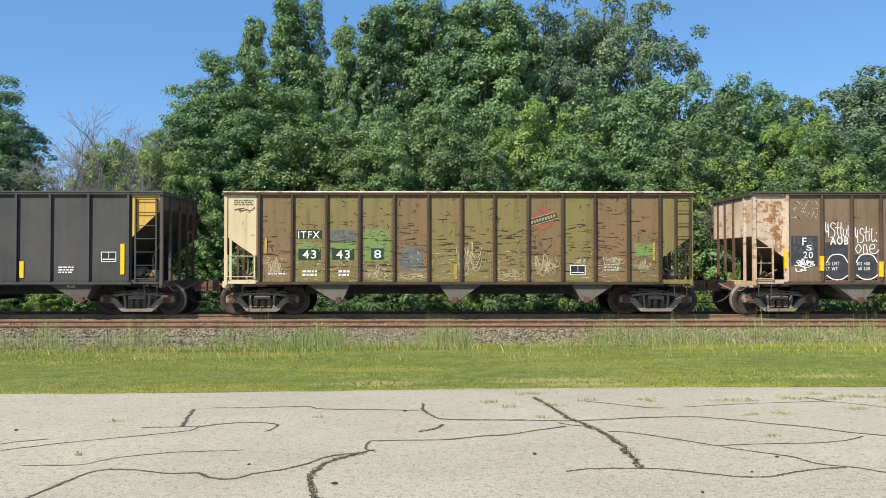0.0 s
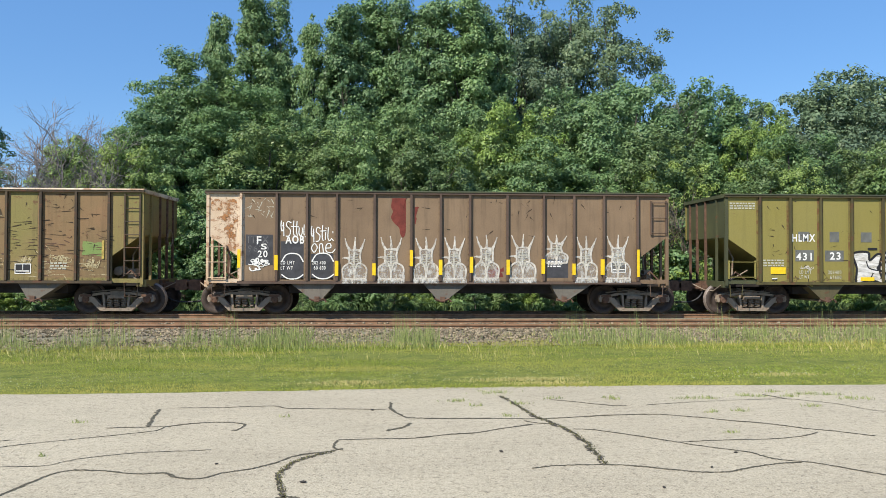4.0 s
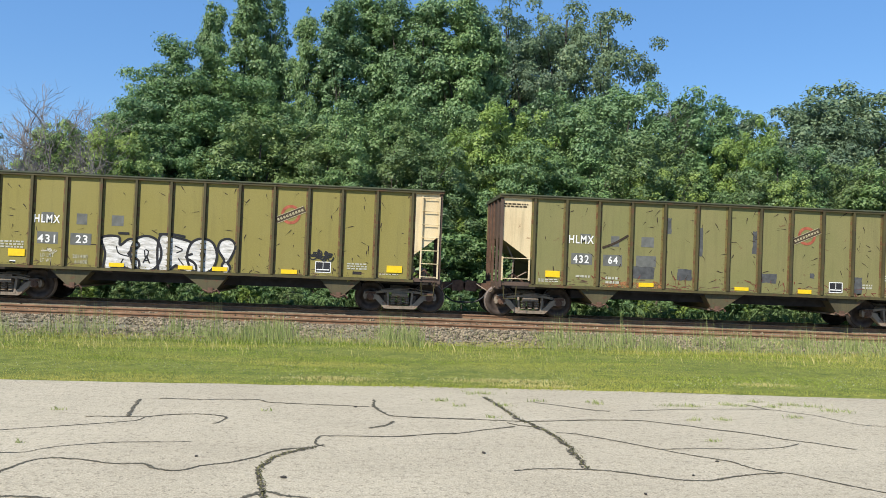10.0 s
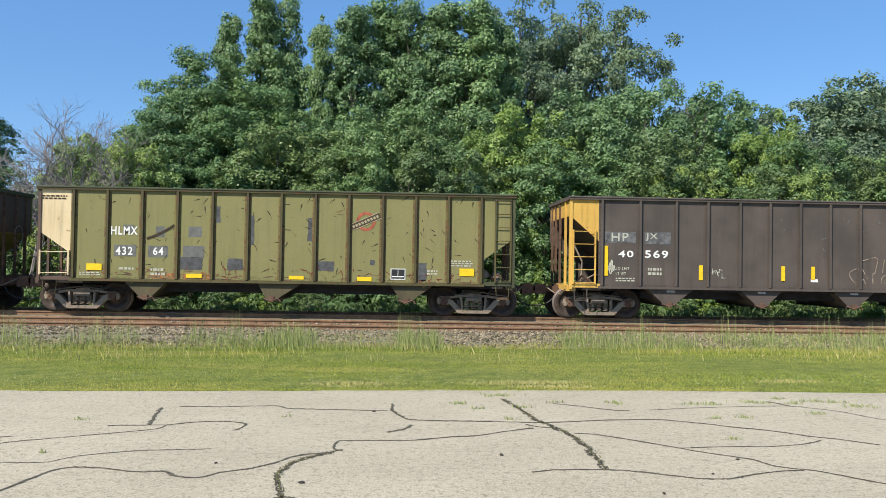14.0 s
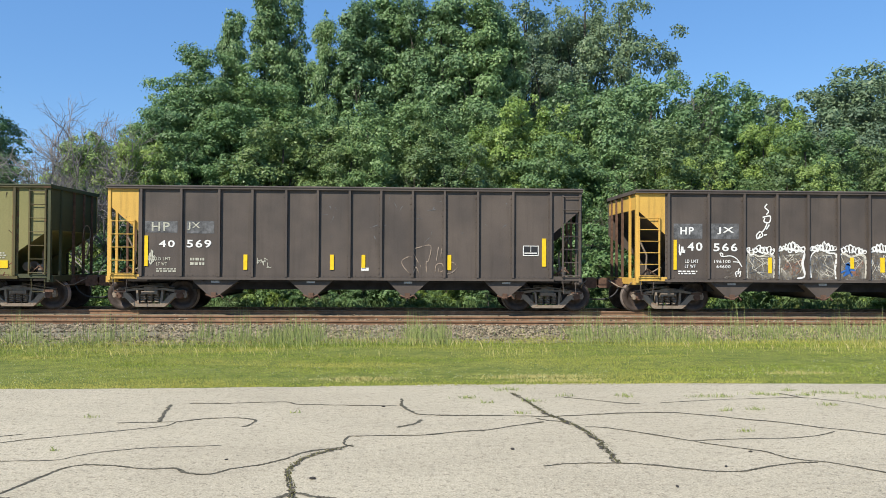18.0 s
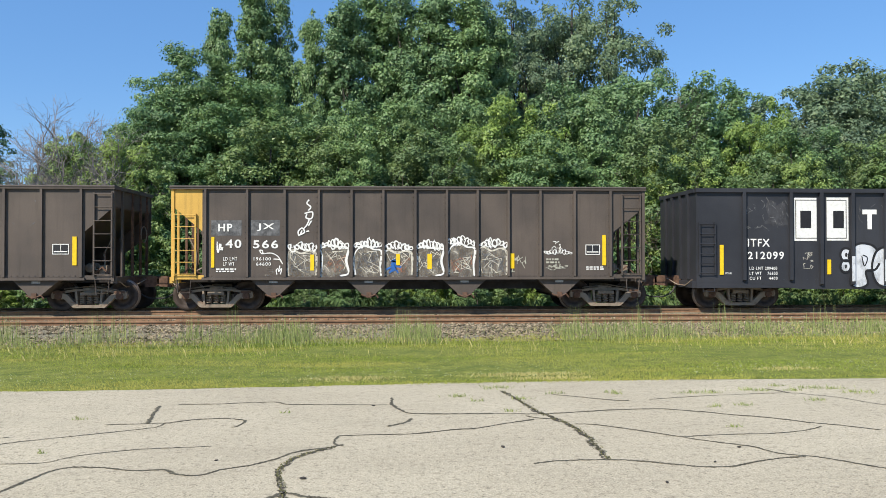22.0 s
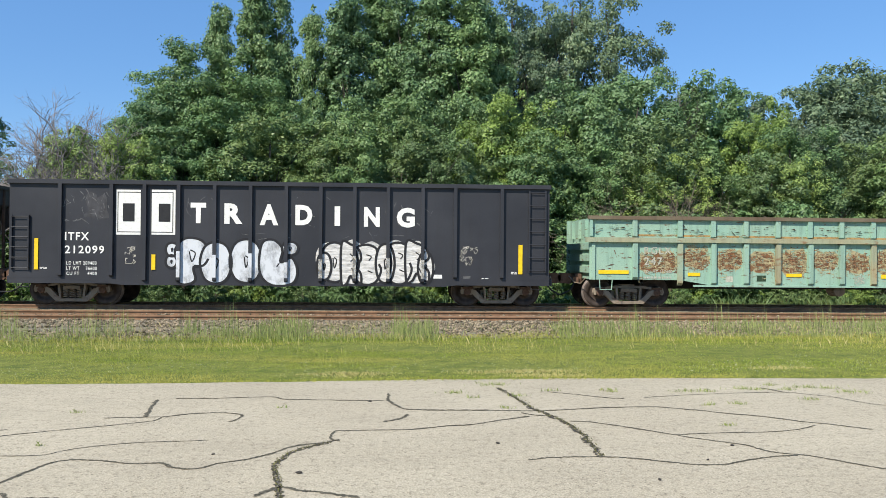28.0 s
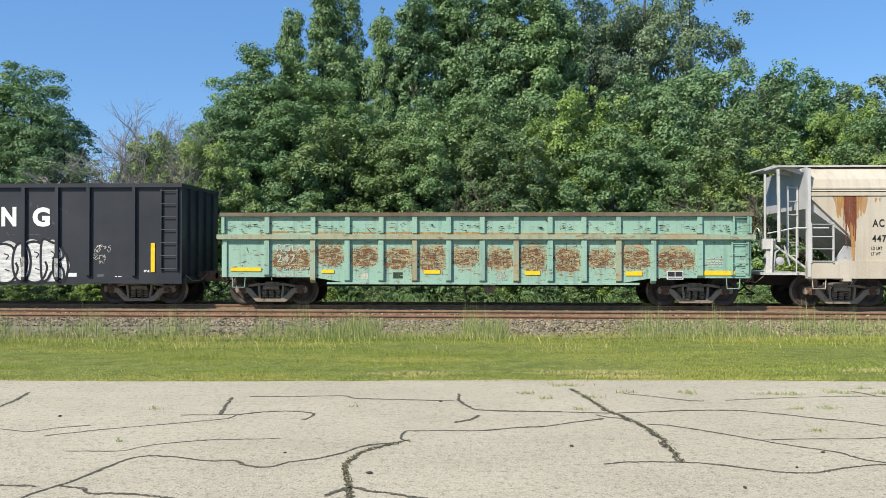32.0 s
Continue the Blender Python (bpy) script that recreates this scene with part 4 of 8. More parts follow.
def coil(x, y, z0, z1, r):
    s = Shape()
    turns = 5
    path = [(x + r * math.cos(k * 0.9), y + r * math.sin(k * 0.9), z0 + (z1 - z0) * k / (turns * 7)) for k in range(turns * 7 + 1)]
    return s.tube(path, 0.016, 4)


def build_truck():
    """One two-axle truck: bolster, two cast side frames, springs, two wheelsets."""
    s = Shape().box(-0.2, 0.2, -1.02, 1.02, 0.5, 0.7).box(-0.3, 0.3, -0.3, 0.3, 0.62, 0.78)
    t = new("truck", s.mesh("truck"))
    t.data.materials.append(M_TRUCK)
    tagged(t, "cast steel freight truck caked in brown grime")
    for side in (-1, 1):
        y0, y1 = sorted((side * 0.95, side * 1.09))
        f = Shape()
        n0, n1 = sorted((side * 0.93, side * 1.03))
        f.prism_y([(-0.98, 0.60), (-0.72, 0.61), (-0.42, 0.66), (0.42, 0.66), (0.72, 0.61), (0.98, 0.60), (0.72, 0.54), (0.4, 0.59), (-0.4, 0.59), (-0.72, 0.54)], n0, n1)
        for q in (-1, 1):
            f.prism_y([(q * 1.09, 0.47), (q * 1.06, 0.58), (q * 0.95, 0.62), (q * 0.76, 0.6), (q * 0.68, 0.5), (q * 0.74, 0.37), (q * 0.8, 0.36), (q * 0.8, 0.5), (q * 0.98, 0.5), (q * 0.99, 0.38), (q * 1.06, 0.38)][::q], y0, y1)
            f.prism_y([(q * 0.78, 0.54), (q * 0.72, 0.38), (q * 0.46, 0.12), (q * 0.3, 0.12), (q * 0.3, 0.22), (q * 0.44, 0.3), (q * 0.62, 0.5)][::q], y0 - 0.01, y1 + 0.01)
            f.prism_y([(q * 0.30, 0.16), (q * 0.36, 0.16), (q * 0.4, 0.6), (q * 0.34, 0.6)][::q], y0 - 0.015, y1 + 0.015)
        f.prism_y([(-0.44, 0.11), (0.44, 0.11), (0.38, 0.2), (-0.38, 0.2)], y0 - 0.01, y1 + 0.01)
        part("side_frame", f, M_TRUCK, t)
        for q in (-0.2, 0, 0.2):
            part("spring", coil(q, side * 1.03, 0.22, 0.48, 0.075), M_TRUCK, t)
        part("bolster_end", Shape().box(-0.24, 0.24, *sorted((side * 0.98, side * 1.13)), 0.48, 0.57), M_TRUCK, t)
        for q in (-0.875, 0.875):
            part("bearing_adapter", Shape().box(q - 0.15, q + 0.15, *sorted((side * 0.96, side * 1.11)), 0.53, 0.6), M_RUSTIRON, t)
    beam = Shape()
    for q in (-0.42, 0.42):
        beam.box(q - 0.05, q + 0.05, -0.85, 0.85, 0.3, 0.4)
        for side in (-1, 1):
            beam.box(q * 1.02 - 0.05, q * 1.02 + 0.05, side * 0.78 - 0.06, side * 0.78 + 0.06, 0.28, 0.5)
    part("brake_beam", beam, M_TRUCK, t)
    for q in (-0.875, 0.875):
        w = Shape()
        rim = [(-0.83, 0.30), (-0.835, 0.40), (-0.825, 0.452), (-0.72, 0.457), (-0.708, 0.485), (-0.69, 0.485), (-0.685, 0.40), (-0.72, 0.37), (-0.735, 0.20), (-0.70, 0.14), (-0.66, 0.085), (-0.4, 0.08)]
        w.lathe_y(0, 0, [(-1.13, 0.05), (-1.12, 0.10), (-1.0, 0.115), (-0.97, 0.085), (-0.86, 0.085), (-0.85, 0.14), (-0.80, 0.17), (-0.79, 0.28)] + rim + [(-y, r) for y, r in reversed(rim)]
                  + [(0.79, 0.28), (0.80, 0.17), (0.85, 0.14), (0.86, 0.085), (0.97, 0.085), (1.0, 0.115), (1.12, 0.10), (1.13, 0.05)], 28)
        for side in (-1, 1):
            for a in range(3):
                c, d = 0.06 * math.cos(a * 2.094), 0.06 * math.sin(a * 2.094)
                w.box(c - 0.018, c + 0.018, side * 1.125 - 0.02, side * 1.125 + 0.02, d - 0.018, d + 0.018)
        me = w.mesh("wheelset")
        me.materials.append(M_WHEEL)
        me.materials.append(M_TREAD)
        me.materials.append(M_RUSTIRON)
        for p in me.polygons:
            c = p.center
            r = math.hypot(c.x, c.z)
            p.material_index = 1 if r > 0.45 else 2 if abs(c.y) > 0.95 and r < 0.12 else 0
            p.use_smooth = r > 0.2
        part("wheelset", me, None, t, "wheels with shiny treads and rusty bearing caps", pose(q, 0, 0.457))
    return t


TRUCK = build_truck()
WHEELS = []


def put_truck(car, x):
    t = copy_thing(TRUCK, pose(x, 0, 0))
    t.parent = car
    WHEELS.extend((c, c.location.x) for c in t.children if c.name.startswith("wheelset"))
    return t


def coupler(car, x, way, reach, mat=None):
    """Drawbar, knuckle and hanging air hose; way: -1 to the left, 1 to the right."""
    def sp(a, b):
        return sorted((x + way * a, x + way * b))
    c = part("coupler", Shape().box(*sp(-0.25, reach - 0.3), -0.09, 0.09, 0.76, 0.94), mat or M_RUSTIRON, car, "rusty cast coupler")
    head = Shape().prism_y([(x + way * (reach - 0.38), 0.68), (x + way * (reach - 0.05), 0.70), (x + way * (reach + 0.03), 0.80), (x + way * (reach + 0.03), 0.94), (x + way * (reach - 0.1), 1.02), (x + way * (reach - 0.38), 1.0)][::way], -0.24, 0.16)
    part("coupler_head", head, mat or M_RUSTIRON, c)
    part("striker", Shape().box(*sp(-0.06, 0.14), -0.34, 0.34, 0.70, 1.0).box(*sp(0.05, 0.22), -0.42, -0.3, 0.74, 0.9), mat or M_RUSTIRON, c)
    part("cut_lever", Shape().tube([(x + way * 0.08, -1.45, 0.9), (x + way * 0.12, -1.0, 0.72), (x + way * 0.2, -0.5, 0.74), (x + way * (reach - 0.25), -0.12, 1.0)], 0.016, 5), M_TRUCK, c, "bent uncoupling lever")
    hose = [(x + way * 0.15, -0.32, 0.72), (x + way * 0.3, -0.34, 0.5), (x + way * 0.55, -0.3, 0.36), (x + way * (reach + 0.05), -0.2, 0.34)]
    part("air_hose", Shape().tube(smooth(hose), 0.025, 6), M_BLACK, c, "black rubber air hose")


def ladder(car, x0, x1, z0, z1, rungs, mat, y=SIDE - 0.05, label=""):
    def stile(x):
        return Shape().box(x - 0.022, x + 0.022, y - 0.02, y + 0.03, z0 - 0.05, z1 + 0.05)
    l = part("ladder", stile(x0), mat, car, label)
    part("stile", stile(x1), mat, l)
    for i in range(rungs):
        z = z0 + (z1 - z0) * i / max(rungs - 1, 1)
        part("rung", Shape().tube([(x0, y + 0.03, z), (x0, y - 0.02, z), (x1, y - 0.02, z), (x1, y + 0.03, z)], 0.013, 5), mat, l)
    return l


def stirrup(car, x, mat):
    part("stirrup_step", Shape().tube([(x - 0.2, SIDE + 0.02, 0.98), (x - 0.17, SIDE + 0.02, 0.56), (x + 0.17, SIDE + 0.02, 0.56), (x + 0.2, SIDE + 0.02, 0.98)], 0.016, 5), mat, car)


def rib_shapes(x, z0, z1, y=SIDE, w=0.033, d=0.075):
    s = Shape()
    s.prism_x([(y, z0), (y - d, z0 + 0.05), (y - d, z1), (y, z1)], x - w, x + w)
    flange = Shape().box(x - w - 0.06, x + w + 0.06, y - 0.006, y, z0 + 0.06, z1 - 0.04)
    n = int((z1 - z0) / 0.17)
    for i in range(n):
        z = z0 + 0.16 + i * 0.17
        for q in (-1, 1):
            c = x + q * (w + 0.032)
            flange.prism_y([(c - 0.017, z - 0.017), (c + 0.017, z - 0.017), (c + 0.017, z + 0.017), (c - 0.017, z + 0.017)], y - 0.019, y - 0.005)
    return s, flange


def rivet_row(x0, x1, z):
    s = Shape().box(x0, x1, SIDE - 0.004, SIDE, z - 0.045, z + 0.035)
    n = max(2, int((x1 - x0) / 0.14))
    for i in range(n):
        x = x0 + (x1 - x0) * (i + 0.5) / n
        s.box(x - 0.014, x + 0.014, SIDE - 0.014, SIDE - 0.003, z - 0.014, z + 0.014)
    return s


def hopper_car(name, label, ribs, wheels, paints, chutes, four=False, rib_mat=None, chord_mat=None, ladders=(), chute_mat=None, left_cut=(2.36, 1.66), right_cut=(2.36, 1.66), end_gap=(0.8, 0.8), group="open hopper cars", ends=None, panels=None, rib_over=None, flange_mat=None):
    """An open-top hopper. ribs: the left end, each side post, the right end, along the train. paints: side, left end bay, right end bay."""
    side, lmat, rmat = paints
    rib_mat, chord_mat, chute_mat = rib_mat or side, chord_mat or side, chute_mat or side
    mid = (ribs[0] + ribs[-1]) / 2
    car = thing(name, label, "freight car", pose(mid, TRAIN_Y, TRAIN_RAIL), group)
    CARS.append((car, mid))
    r = [x - mid for x in ribs]
    xl, xr = r[0], r[-1]
    y = SIDE
    for i in range(1, len(r) - 2):
        p = part("side_panel", Shape().box(r[i], r[i + 1], y, y + 0.02, 1.0, CHORD - 0.02), (panels or {}).get(i, side), car)
        part("rivet_strip", rivet_row(r[i] + 0.1, r[i + 1] - 0.1, 1.06), side, p)
    ends = ends or (lmat, rmat)
    for a, b, mat, (ze, zi), emat in ((r[0], r[1], lmat, left_cut, ends[0]), (r[-1], r[-2], rmat, right_cut, ends[1])):
        s = Shape().prism_y([(a, CHORD), (b, CHORD), (b, zi), (a, ze)][:: 1 if a > b else -1], y, y + 0.02)
        q = part("end_bay_panel", s, mat, car)
        d = 1 if b > a else -1
        part("corner_post", Shape().box(*sorted((a, a + d * 0.085)), y - 0.03, y + 0.08, 0.9, CHORD), emat, car)
        part("end_sheet", Shape().box(*sorted((a + d * 0.03, a + d * 0.06)), y + 0.08, -y, ze - 0.02, CHORD), emat, car)
        slope = Shape()
        x0, x1 = a + d * 0.06, a + d * 2.7
        slope.prism_y([(x0, ze), (x0, ze - 0.06), (x1, 0.86), (x1, 0.92)][::d], y + 0.02, -y)
        part("slope_sheet", slope, side, car, "sloping end sheet in the side's paint")
        for k in (-0.95, -0.1, 0.6, 1.2):
            part("end_post", Shape().box(*sorted((a - d * 0.02, a + d * 0.05)), k - 0.035, k + 0.035, 0.95, CHORD - 0.02), emat if k < -0.5 else M_RUSTIRON, car)
        part("end_sill", Shape().box(*sorted((a - d * 0.06, a + d * 0.2)), -1.56, 1.56, 0.84, 1.02), emat, car)
        part("bay_sill", Shape().box(*sorted((a, b)), y - 0.01, y + 0.06, 0.95, 1.07), emat, car)
        part("platform", Shape().box(*sorted((a + d * 0.2, a + d * 1.9)), -1.3, 1.3, 0.86, 0.92), M_UNDER, car)
        stirrup(car, a + d * 0.35, rib_mat)
        gear = Shape().tube([(a + d * 0.5, -0.9, 0.95), (a + d * 0.55, -0.9, 1.7), (a + d * 0.3, -0.9, 2.2)], 0.03, 6)
        gear.tube([(a + d * 0.25, -1.2, 1.0), (a + d * 0.9, -1.1, 1.35), (a + d * 1.1, -0.6, 1.3)], 0.022, 5)
        part("brake_piping", gear, M_TRUCK, car)
        part("brake_lever", Shape().tube([(a + d * 0.15, -1.35, 0.98), (a + d * 0.45, -1.3, 1.3), (a + d * 0.8, -1.2, 1.05)], 0.03, 5), M_RUSTIRON, car)
        part("slack_rod", Shape().tube([(a + d * 0.1, -1.0, 0.62), (a + d * 0.9, -0.95, 0.74), (a + d * 1.7, -0.9, 0.66)], 0.022, 5), M_TRUCK, car)
        part("angle_cock", Shape().box(*sorted((a - d * 0.02, a + d * 0.1)), -0.62, -0.5, 0.66, 0.78), M_RUSTIRON, car)
    # brake cylinder and valve at the right end, hand brake wheel on the end
    part("brake_cylinder", Shape().lathe_y(xr - 0.85, 1.28, [(-1.25, 0.04), (-1.22, 0.13), (-0.75, 0.15), (-0.70, 0.05)], 12), M_TRUCK, car)
    part("brake_valve", Shape().box(xr - 0.6, xr - 0.38, -1.15, -0.85, 1.0, 1.35).box(xr - 0.55, xr - 0.42, -1.2, -1.1, 1.1, 1.25), M_TRUCK, car)
    part("hand_brake_wheel", Shape().tube([(xr + 0.09, 0.6 + 0.26 * math.cos(k * 0.524), 2.3 + 0.26 * math.sin(k * 0.524)) for k in range(13)], 0.018, 5), M_TRUCK, car)
    far = Shape().prism_y([(xl, CHORD), (xr, CHORD), (xr, 2.36), (r[-2], 1.66), (r[-2], 1.0), (r[1], 1.0), (r[1], 1.66), (xl, 2.36)], -y - 0.02, -y)
    part("far_side", far, side, car)
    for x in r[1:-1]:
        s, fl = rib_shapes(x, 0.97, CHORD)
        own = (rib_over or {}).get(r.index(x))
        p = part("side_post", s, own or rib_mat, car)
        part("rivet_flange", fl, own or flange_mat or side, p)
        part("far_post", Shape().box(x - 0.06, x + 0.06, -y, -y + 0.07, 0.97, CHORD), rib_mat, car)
    chord = Shape()
    for k in (-1, 1):
        chord.prism_x([(k * 1.54, CHORD - 0.02), (k * 1.68, CHORD - 0.02), (k * 1.68, CHORD + 0.04), (k * 1.54, CHORD + 0.04)][::k], xl - 0.03, xr + 0.03)
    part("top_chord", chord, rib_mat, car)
    cap = Shape()
    for k in (-1, 1):
        cap.prism_x([(k * 1.54, CHORD + 0.04), (k * 1.70, CHORD + 0.04), (k * 1.70, CHORD + 0.06), (k * 1.66, CHORD + 0.085), (k * 1.54, CHORD + 0.085)][::k], xl - 0.03, xr + 0.03)
    part("chord_cap", cap, chord_mat, car)
    for x in (xl, xr):
        part("end_chord", Shape().box(x - 0.04, x + 0.04, -1.6, 1.6, CHORD - 0.03, CHORD + 0.075), chord_mat, car)
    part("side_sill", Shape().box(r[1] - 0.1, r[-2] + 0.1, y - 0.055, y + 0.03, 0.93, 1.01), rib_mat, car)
    part("side_sill", Shape().box(r[1], r[-2], -y, -y + 0.05, 0.93, 1.01), rib_mat, car)
    part("centre_sill", Shape().box(xl + 0.1, xr - 0.1, -0.25, 0.25, 0.62, 0.93), M_UNDER, car)
    part("hopper_floor", Shape().box(xl + 2.5, xr - 2.5, -1.5, 1.5, 0.86, 0.93), M_UNDER, car)
    part("under_hood", Shape().box(xl + 2.3, xr - 2.3, -1.15, 1.15, 0.64, 0.86), M_UNDER, car)
    for a, b, tip in chutes:
        a, b, tip = a - mid, b - mid, tip - mid
        c = part("discharge_chute", Shape().prism_y([(a, 0.93), (b, 0.93), (tip + 0.13, 0.46), (tip - 0.13, 0.46)][::-1], -1.54, 1.54), chute_mat, car)
        if len(chutes) == 4:
            part("chute_plate", Shape().box((a + b) / 2 - 0.12, (a + b) / 2 + 0.12, -1.552, -1.541, 0.84, 0.9), M_FADEPLATE, c, "small white stencilled plate")
        part("chute_door", Shape().box(tip - 0.17, tip + 0.17, -1.53, 1.53, 0.42, 0.465), M_TRUCK if len(chutes) < 4 else M_UNDER, c)
        part("door_latch", Shape().tube([(tip - 0.22, -1.56, 0.5), (tip, -1.58, 0.42), (tip + 0.2, -1.56, 0.5), (tip + 0.28, -1.56, 0.4)], 0.025, 5).box(tip - 0.06, tip + 0.08, -1.59, -1.53, 0.4, 0.56), M_RUSTIRON, c)
    put_truck(car, (wheels[0] + wheels[1]) / 2 - mid)
    put_truck(car, (wheels[2] + wheels[3]) / 2 - mid)
    coupler(car, xl, -1, end_gap[0])
    coupler(car, xr, 1, end_gap[1])
    for a, b, z0, z1, n, mat in ladders:
        ladder(car, a - mid, b - mid, z0, z1, n, mat)
    return car


def gondola(name, label, ribs, wheels, mat, rib_mat, z0, top, end_gap, group="gondola cars", inner=None):
    mid = (ribs[0] + ribs[-1]) / 2
    car = thing(name, label, "freight car", pose(mid, TRAIN_Y, TRAIN_RAIL), group)
    CARS.append((car, mid))
    r = [x - mid for x in ribs]
    xl, xr, y = r[0], r[-1], SIDE
    for i in range(len(r) - 1):
        part("side_panel", Shape().box(r[i], r[i + 1], y, y + 0.02, z0, top), mat, car)
    part("far_side", Shape().box(xl, xr, -y - 0.02, -y, z0, top), mat, car)
    for a, d in ((xl, 1), (xr, -1)):
        part("end_wall", Shape().box(*sorted((a, a + d * 0.03)), y + 0.02, -y - 0.02, z0, top), mat, car)
        part("end_sill", Shape().box(*sorted((a - d * 0.1, a + d * 0.1)), -1.5, 1.5, z0, z0 + 0.2), mat, car)
        stirrup(car, a + d * 0.38, mat)
    part("floor", Shape().box(xl + 0.05, xr - 0.05, -1.5, 1.5, z0 + 0.1, z0 + 0.18), M_UNDER, car)
    part("centre_sill", Shape().box(xl + 0.1, xr - 0.1, -0.3, 0.3, 0.6, z0 + 0.1), M_UNDER, car)
    put_truck(car, (wheels[0] + wheels[1]) / 2 - mid)
    put_truck(car, (wheels[2] + wheels[3]) / 2 - mid)
    coupler(car, xl, -1, end_gap[0])
    coupler(car, xr, 1, end_gap[1])
    return car, r, mid


CARS = []
P_A = paint("charcoal_paint", (0.055, 0.054, 0.051), (0.085, 0.08, 0.072), 0.35, 0.35, 3.0, flakes=0.7)
P_A2 = paint("sooty_brown_black_paint", (0.075, 0.062, 0.053), (0.115, 0.092, 0.075), 0.35, 0.3, 17.0, flakes=0.7)
P_B = paint("olive_tan_paint", (0.235, 0.165, 0.07), (0.215, 0.185, 0.06), 0.75, 0.45, 5.0, flakes=0.6)
P_B_TAN = paint("rusty_tan_paint", (0.24, 0.145, 0.07), (0.20, 0.14, 0.065), 0.8, 0.35, 7.0, flakes=0.6)
# posts, chord and sill take the side hue at about a quarter strength
P_B_RIB = paint("dark_olive_brown_paint", (0.055, 0.04, 0.026), (0.095, 0.068, 0.036), 0.7, 0.6, 6.0, flakes=0.55)
P_C = paint("faded_oxide_brown", (0.185, 0.125, 0.075), (0.24, 0.165, 0.1), 0.4, 0.45, 9.0, flakes=0.66)
P_CHUTE = paint("grey_chute_paint", (0.13, 0.12, 0.1), (0.17, 0.15, 0.12), 0.5, 0.5, 14.0, flakes=0.58)
# olive taken darker so the colour carries the shadow on the chutes' left faces
P_CHUTE_D = paint("shade_darkened_olive_chute", (0.065, 0.055, 0.032), (0.115, 0.1, 0.05), 0.6, 0.6, 15.0, flakes=0.55)
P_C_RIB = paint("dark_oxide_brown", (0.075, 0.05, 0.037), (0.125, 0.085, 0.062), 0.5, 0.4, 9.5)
P_D_FLANGE = paint("rust_bled_olive", (0.19, 0.16, 0.05), (0.16, 0.12, 0.05), 0.8, 0.5, 16.0, flakes=0.5, rustcol=(0.15, 0.07, 0.035))
P_D = paint("olive_green_paint", (0.245, 0.208, 0.055), (0.25, 0.215, 0.065), 0.55, 0.15, 12.0, flakes=0.66)
P_D_RIB = paint("deep_olive_green_paint", (0.06, 0.052, 0.024), (0.105, 0.088, 0.034), 0.6, 0.5, 13.0, flakes=0.58)
P_E = paint("dull_green_paint", (0.205, 0.197, 0.075), (0.23, 0.207, 0.085), 0.6, 0.2, 21.0, flakes=0.64)
P_CREAM = paint("cream_end_paint", (0.72, 0.59, 0.36), (0.64, 0.5, 0.29), 0.6, 0.3, 25.0, flakes=0.63, rustcol=(0.24, 0.11, 0.05))
P_CREAM_R = paint("rust_stained_cream", (0.68, 0.56, 0.42), (0.5, 0.35, 0.22), 0.75, 0.35, 27.0, flakes=0.55, rustcol=(0.28, 0.13, 0.06))
P_YELLOW = paint("yellow_end_paint", (0.68, 0.42, 0.09), (0.6, 0.36, 0.08), 0.6, 0.4, 29.0, flakes=0.64)
P_H = paint("black_gloss_paint", (0.028, 0.029, 0.034), (0.042, 0.043, 0.049), 0.15, 0.2, 31.0, 0.45, flakes=0.74)
P_I = paint("mint_green_paint", (0.255, 0.42, 0.325), (0.31, 0.45, 0.34), 0.9, 0.4, 37.0, flakes=0.59, rustcol=(0.16, 0.09, 0.05), grain=(1.6, 1.0, 5.0))
P_I_RAIL = paint("rust_bled_mint_rail", (0.3, 0.38, 0.27), (0.36, 0.31, 0.18), 0.8, 0.4, 39.0, flakes=0.57, rustcol=(0.24, 0.12, 0.055), grain=(0.8, 1.0, 3.0))
P_J = paint("cream_white_paint", (0.56, 0.49, 0.38), (0.5, 0.42, 0.31), 0.5, 0.2, 43.0, flakes=0.68, rustcol=(0.4, 0.2, 0.08))
# end paint: grey, with the end sheets' shade mixed into its tone
P_J_END = paint("shaded_grey_white_paint", (0.36, 0.36, 0.36), (0.45, 0.44, 0.42), 0.4, 0.3, 44.0)
P_J_W = paint("chalky_white_paint", (0.5, 0.49, 0.46), (0.58, 0.56, 0.52), 0.4, 0.3, 47.0)
P_DARK = paint("dark_green_paint", (0.05, 0.055, 0.03), (0.08, 0.085, 0.04), 0.5, 0.4, 45.0)

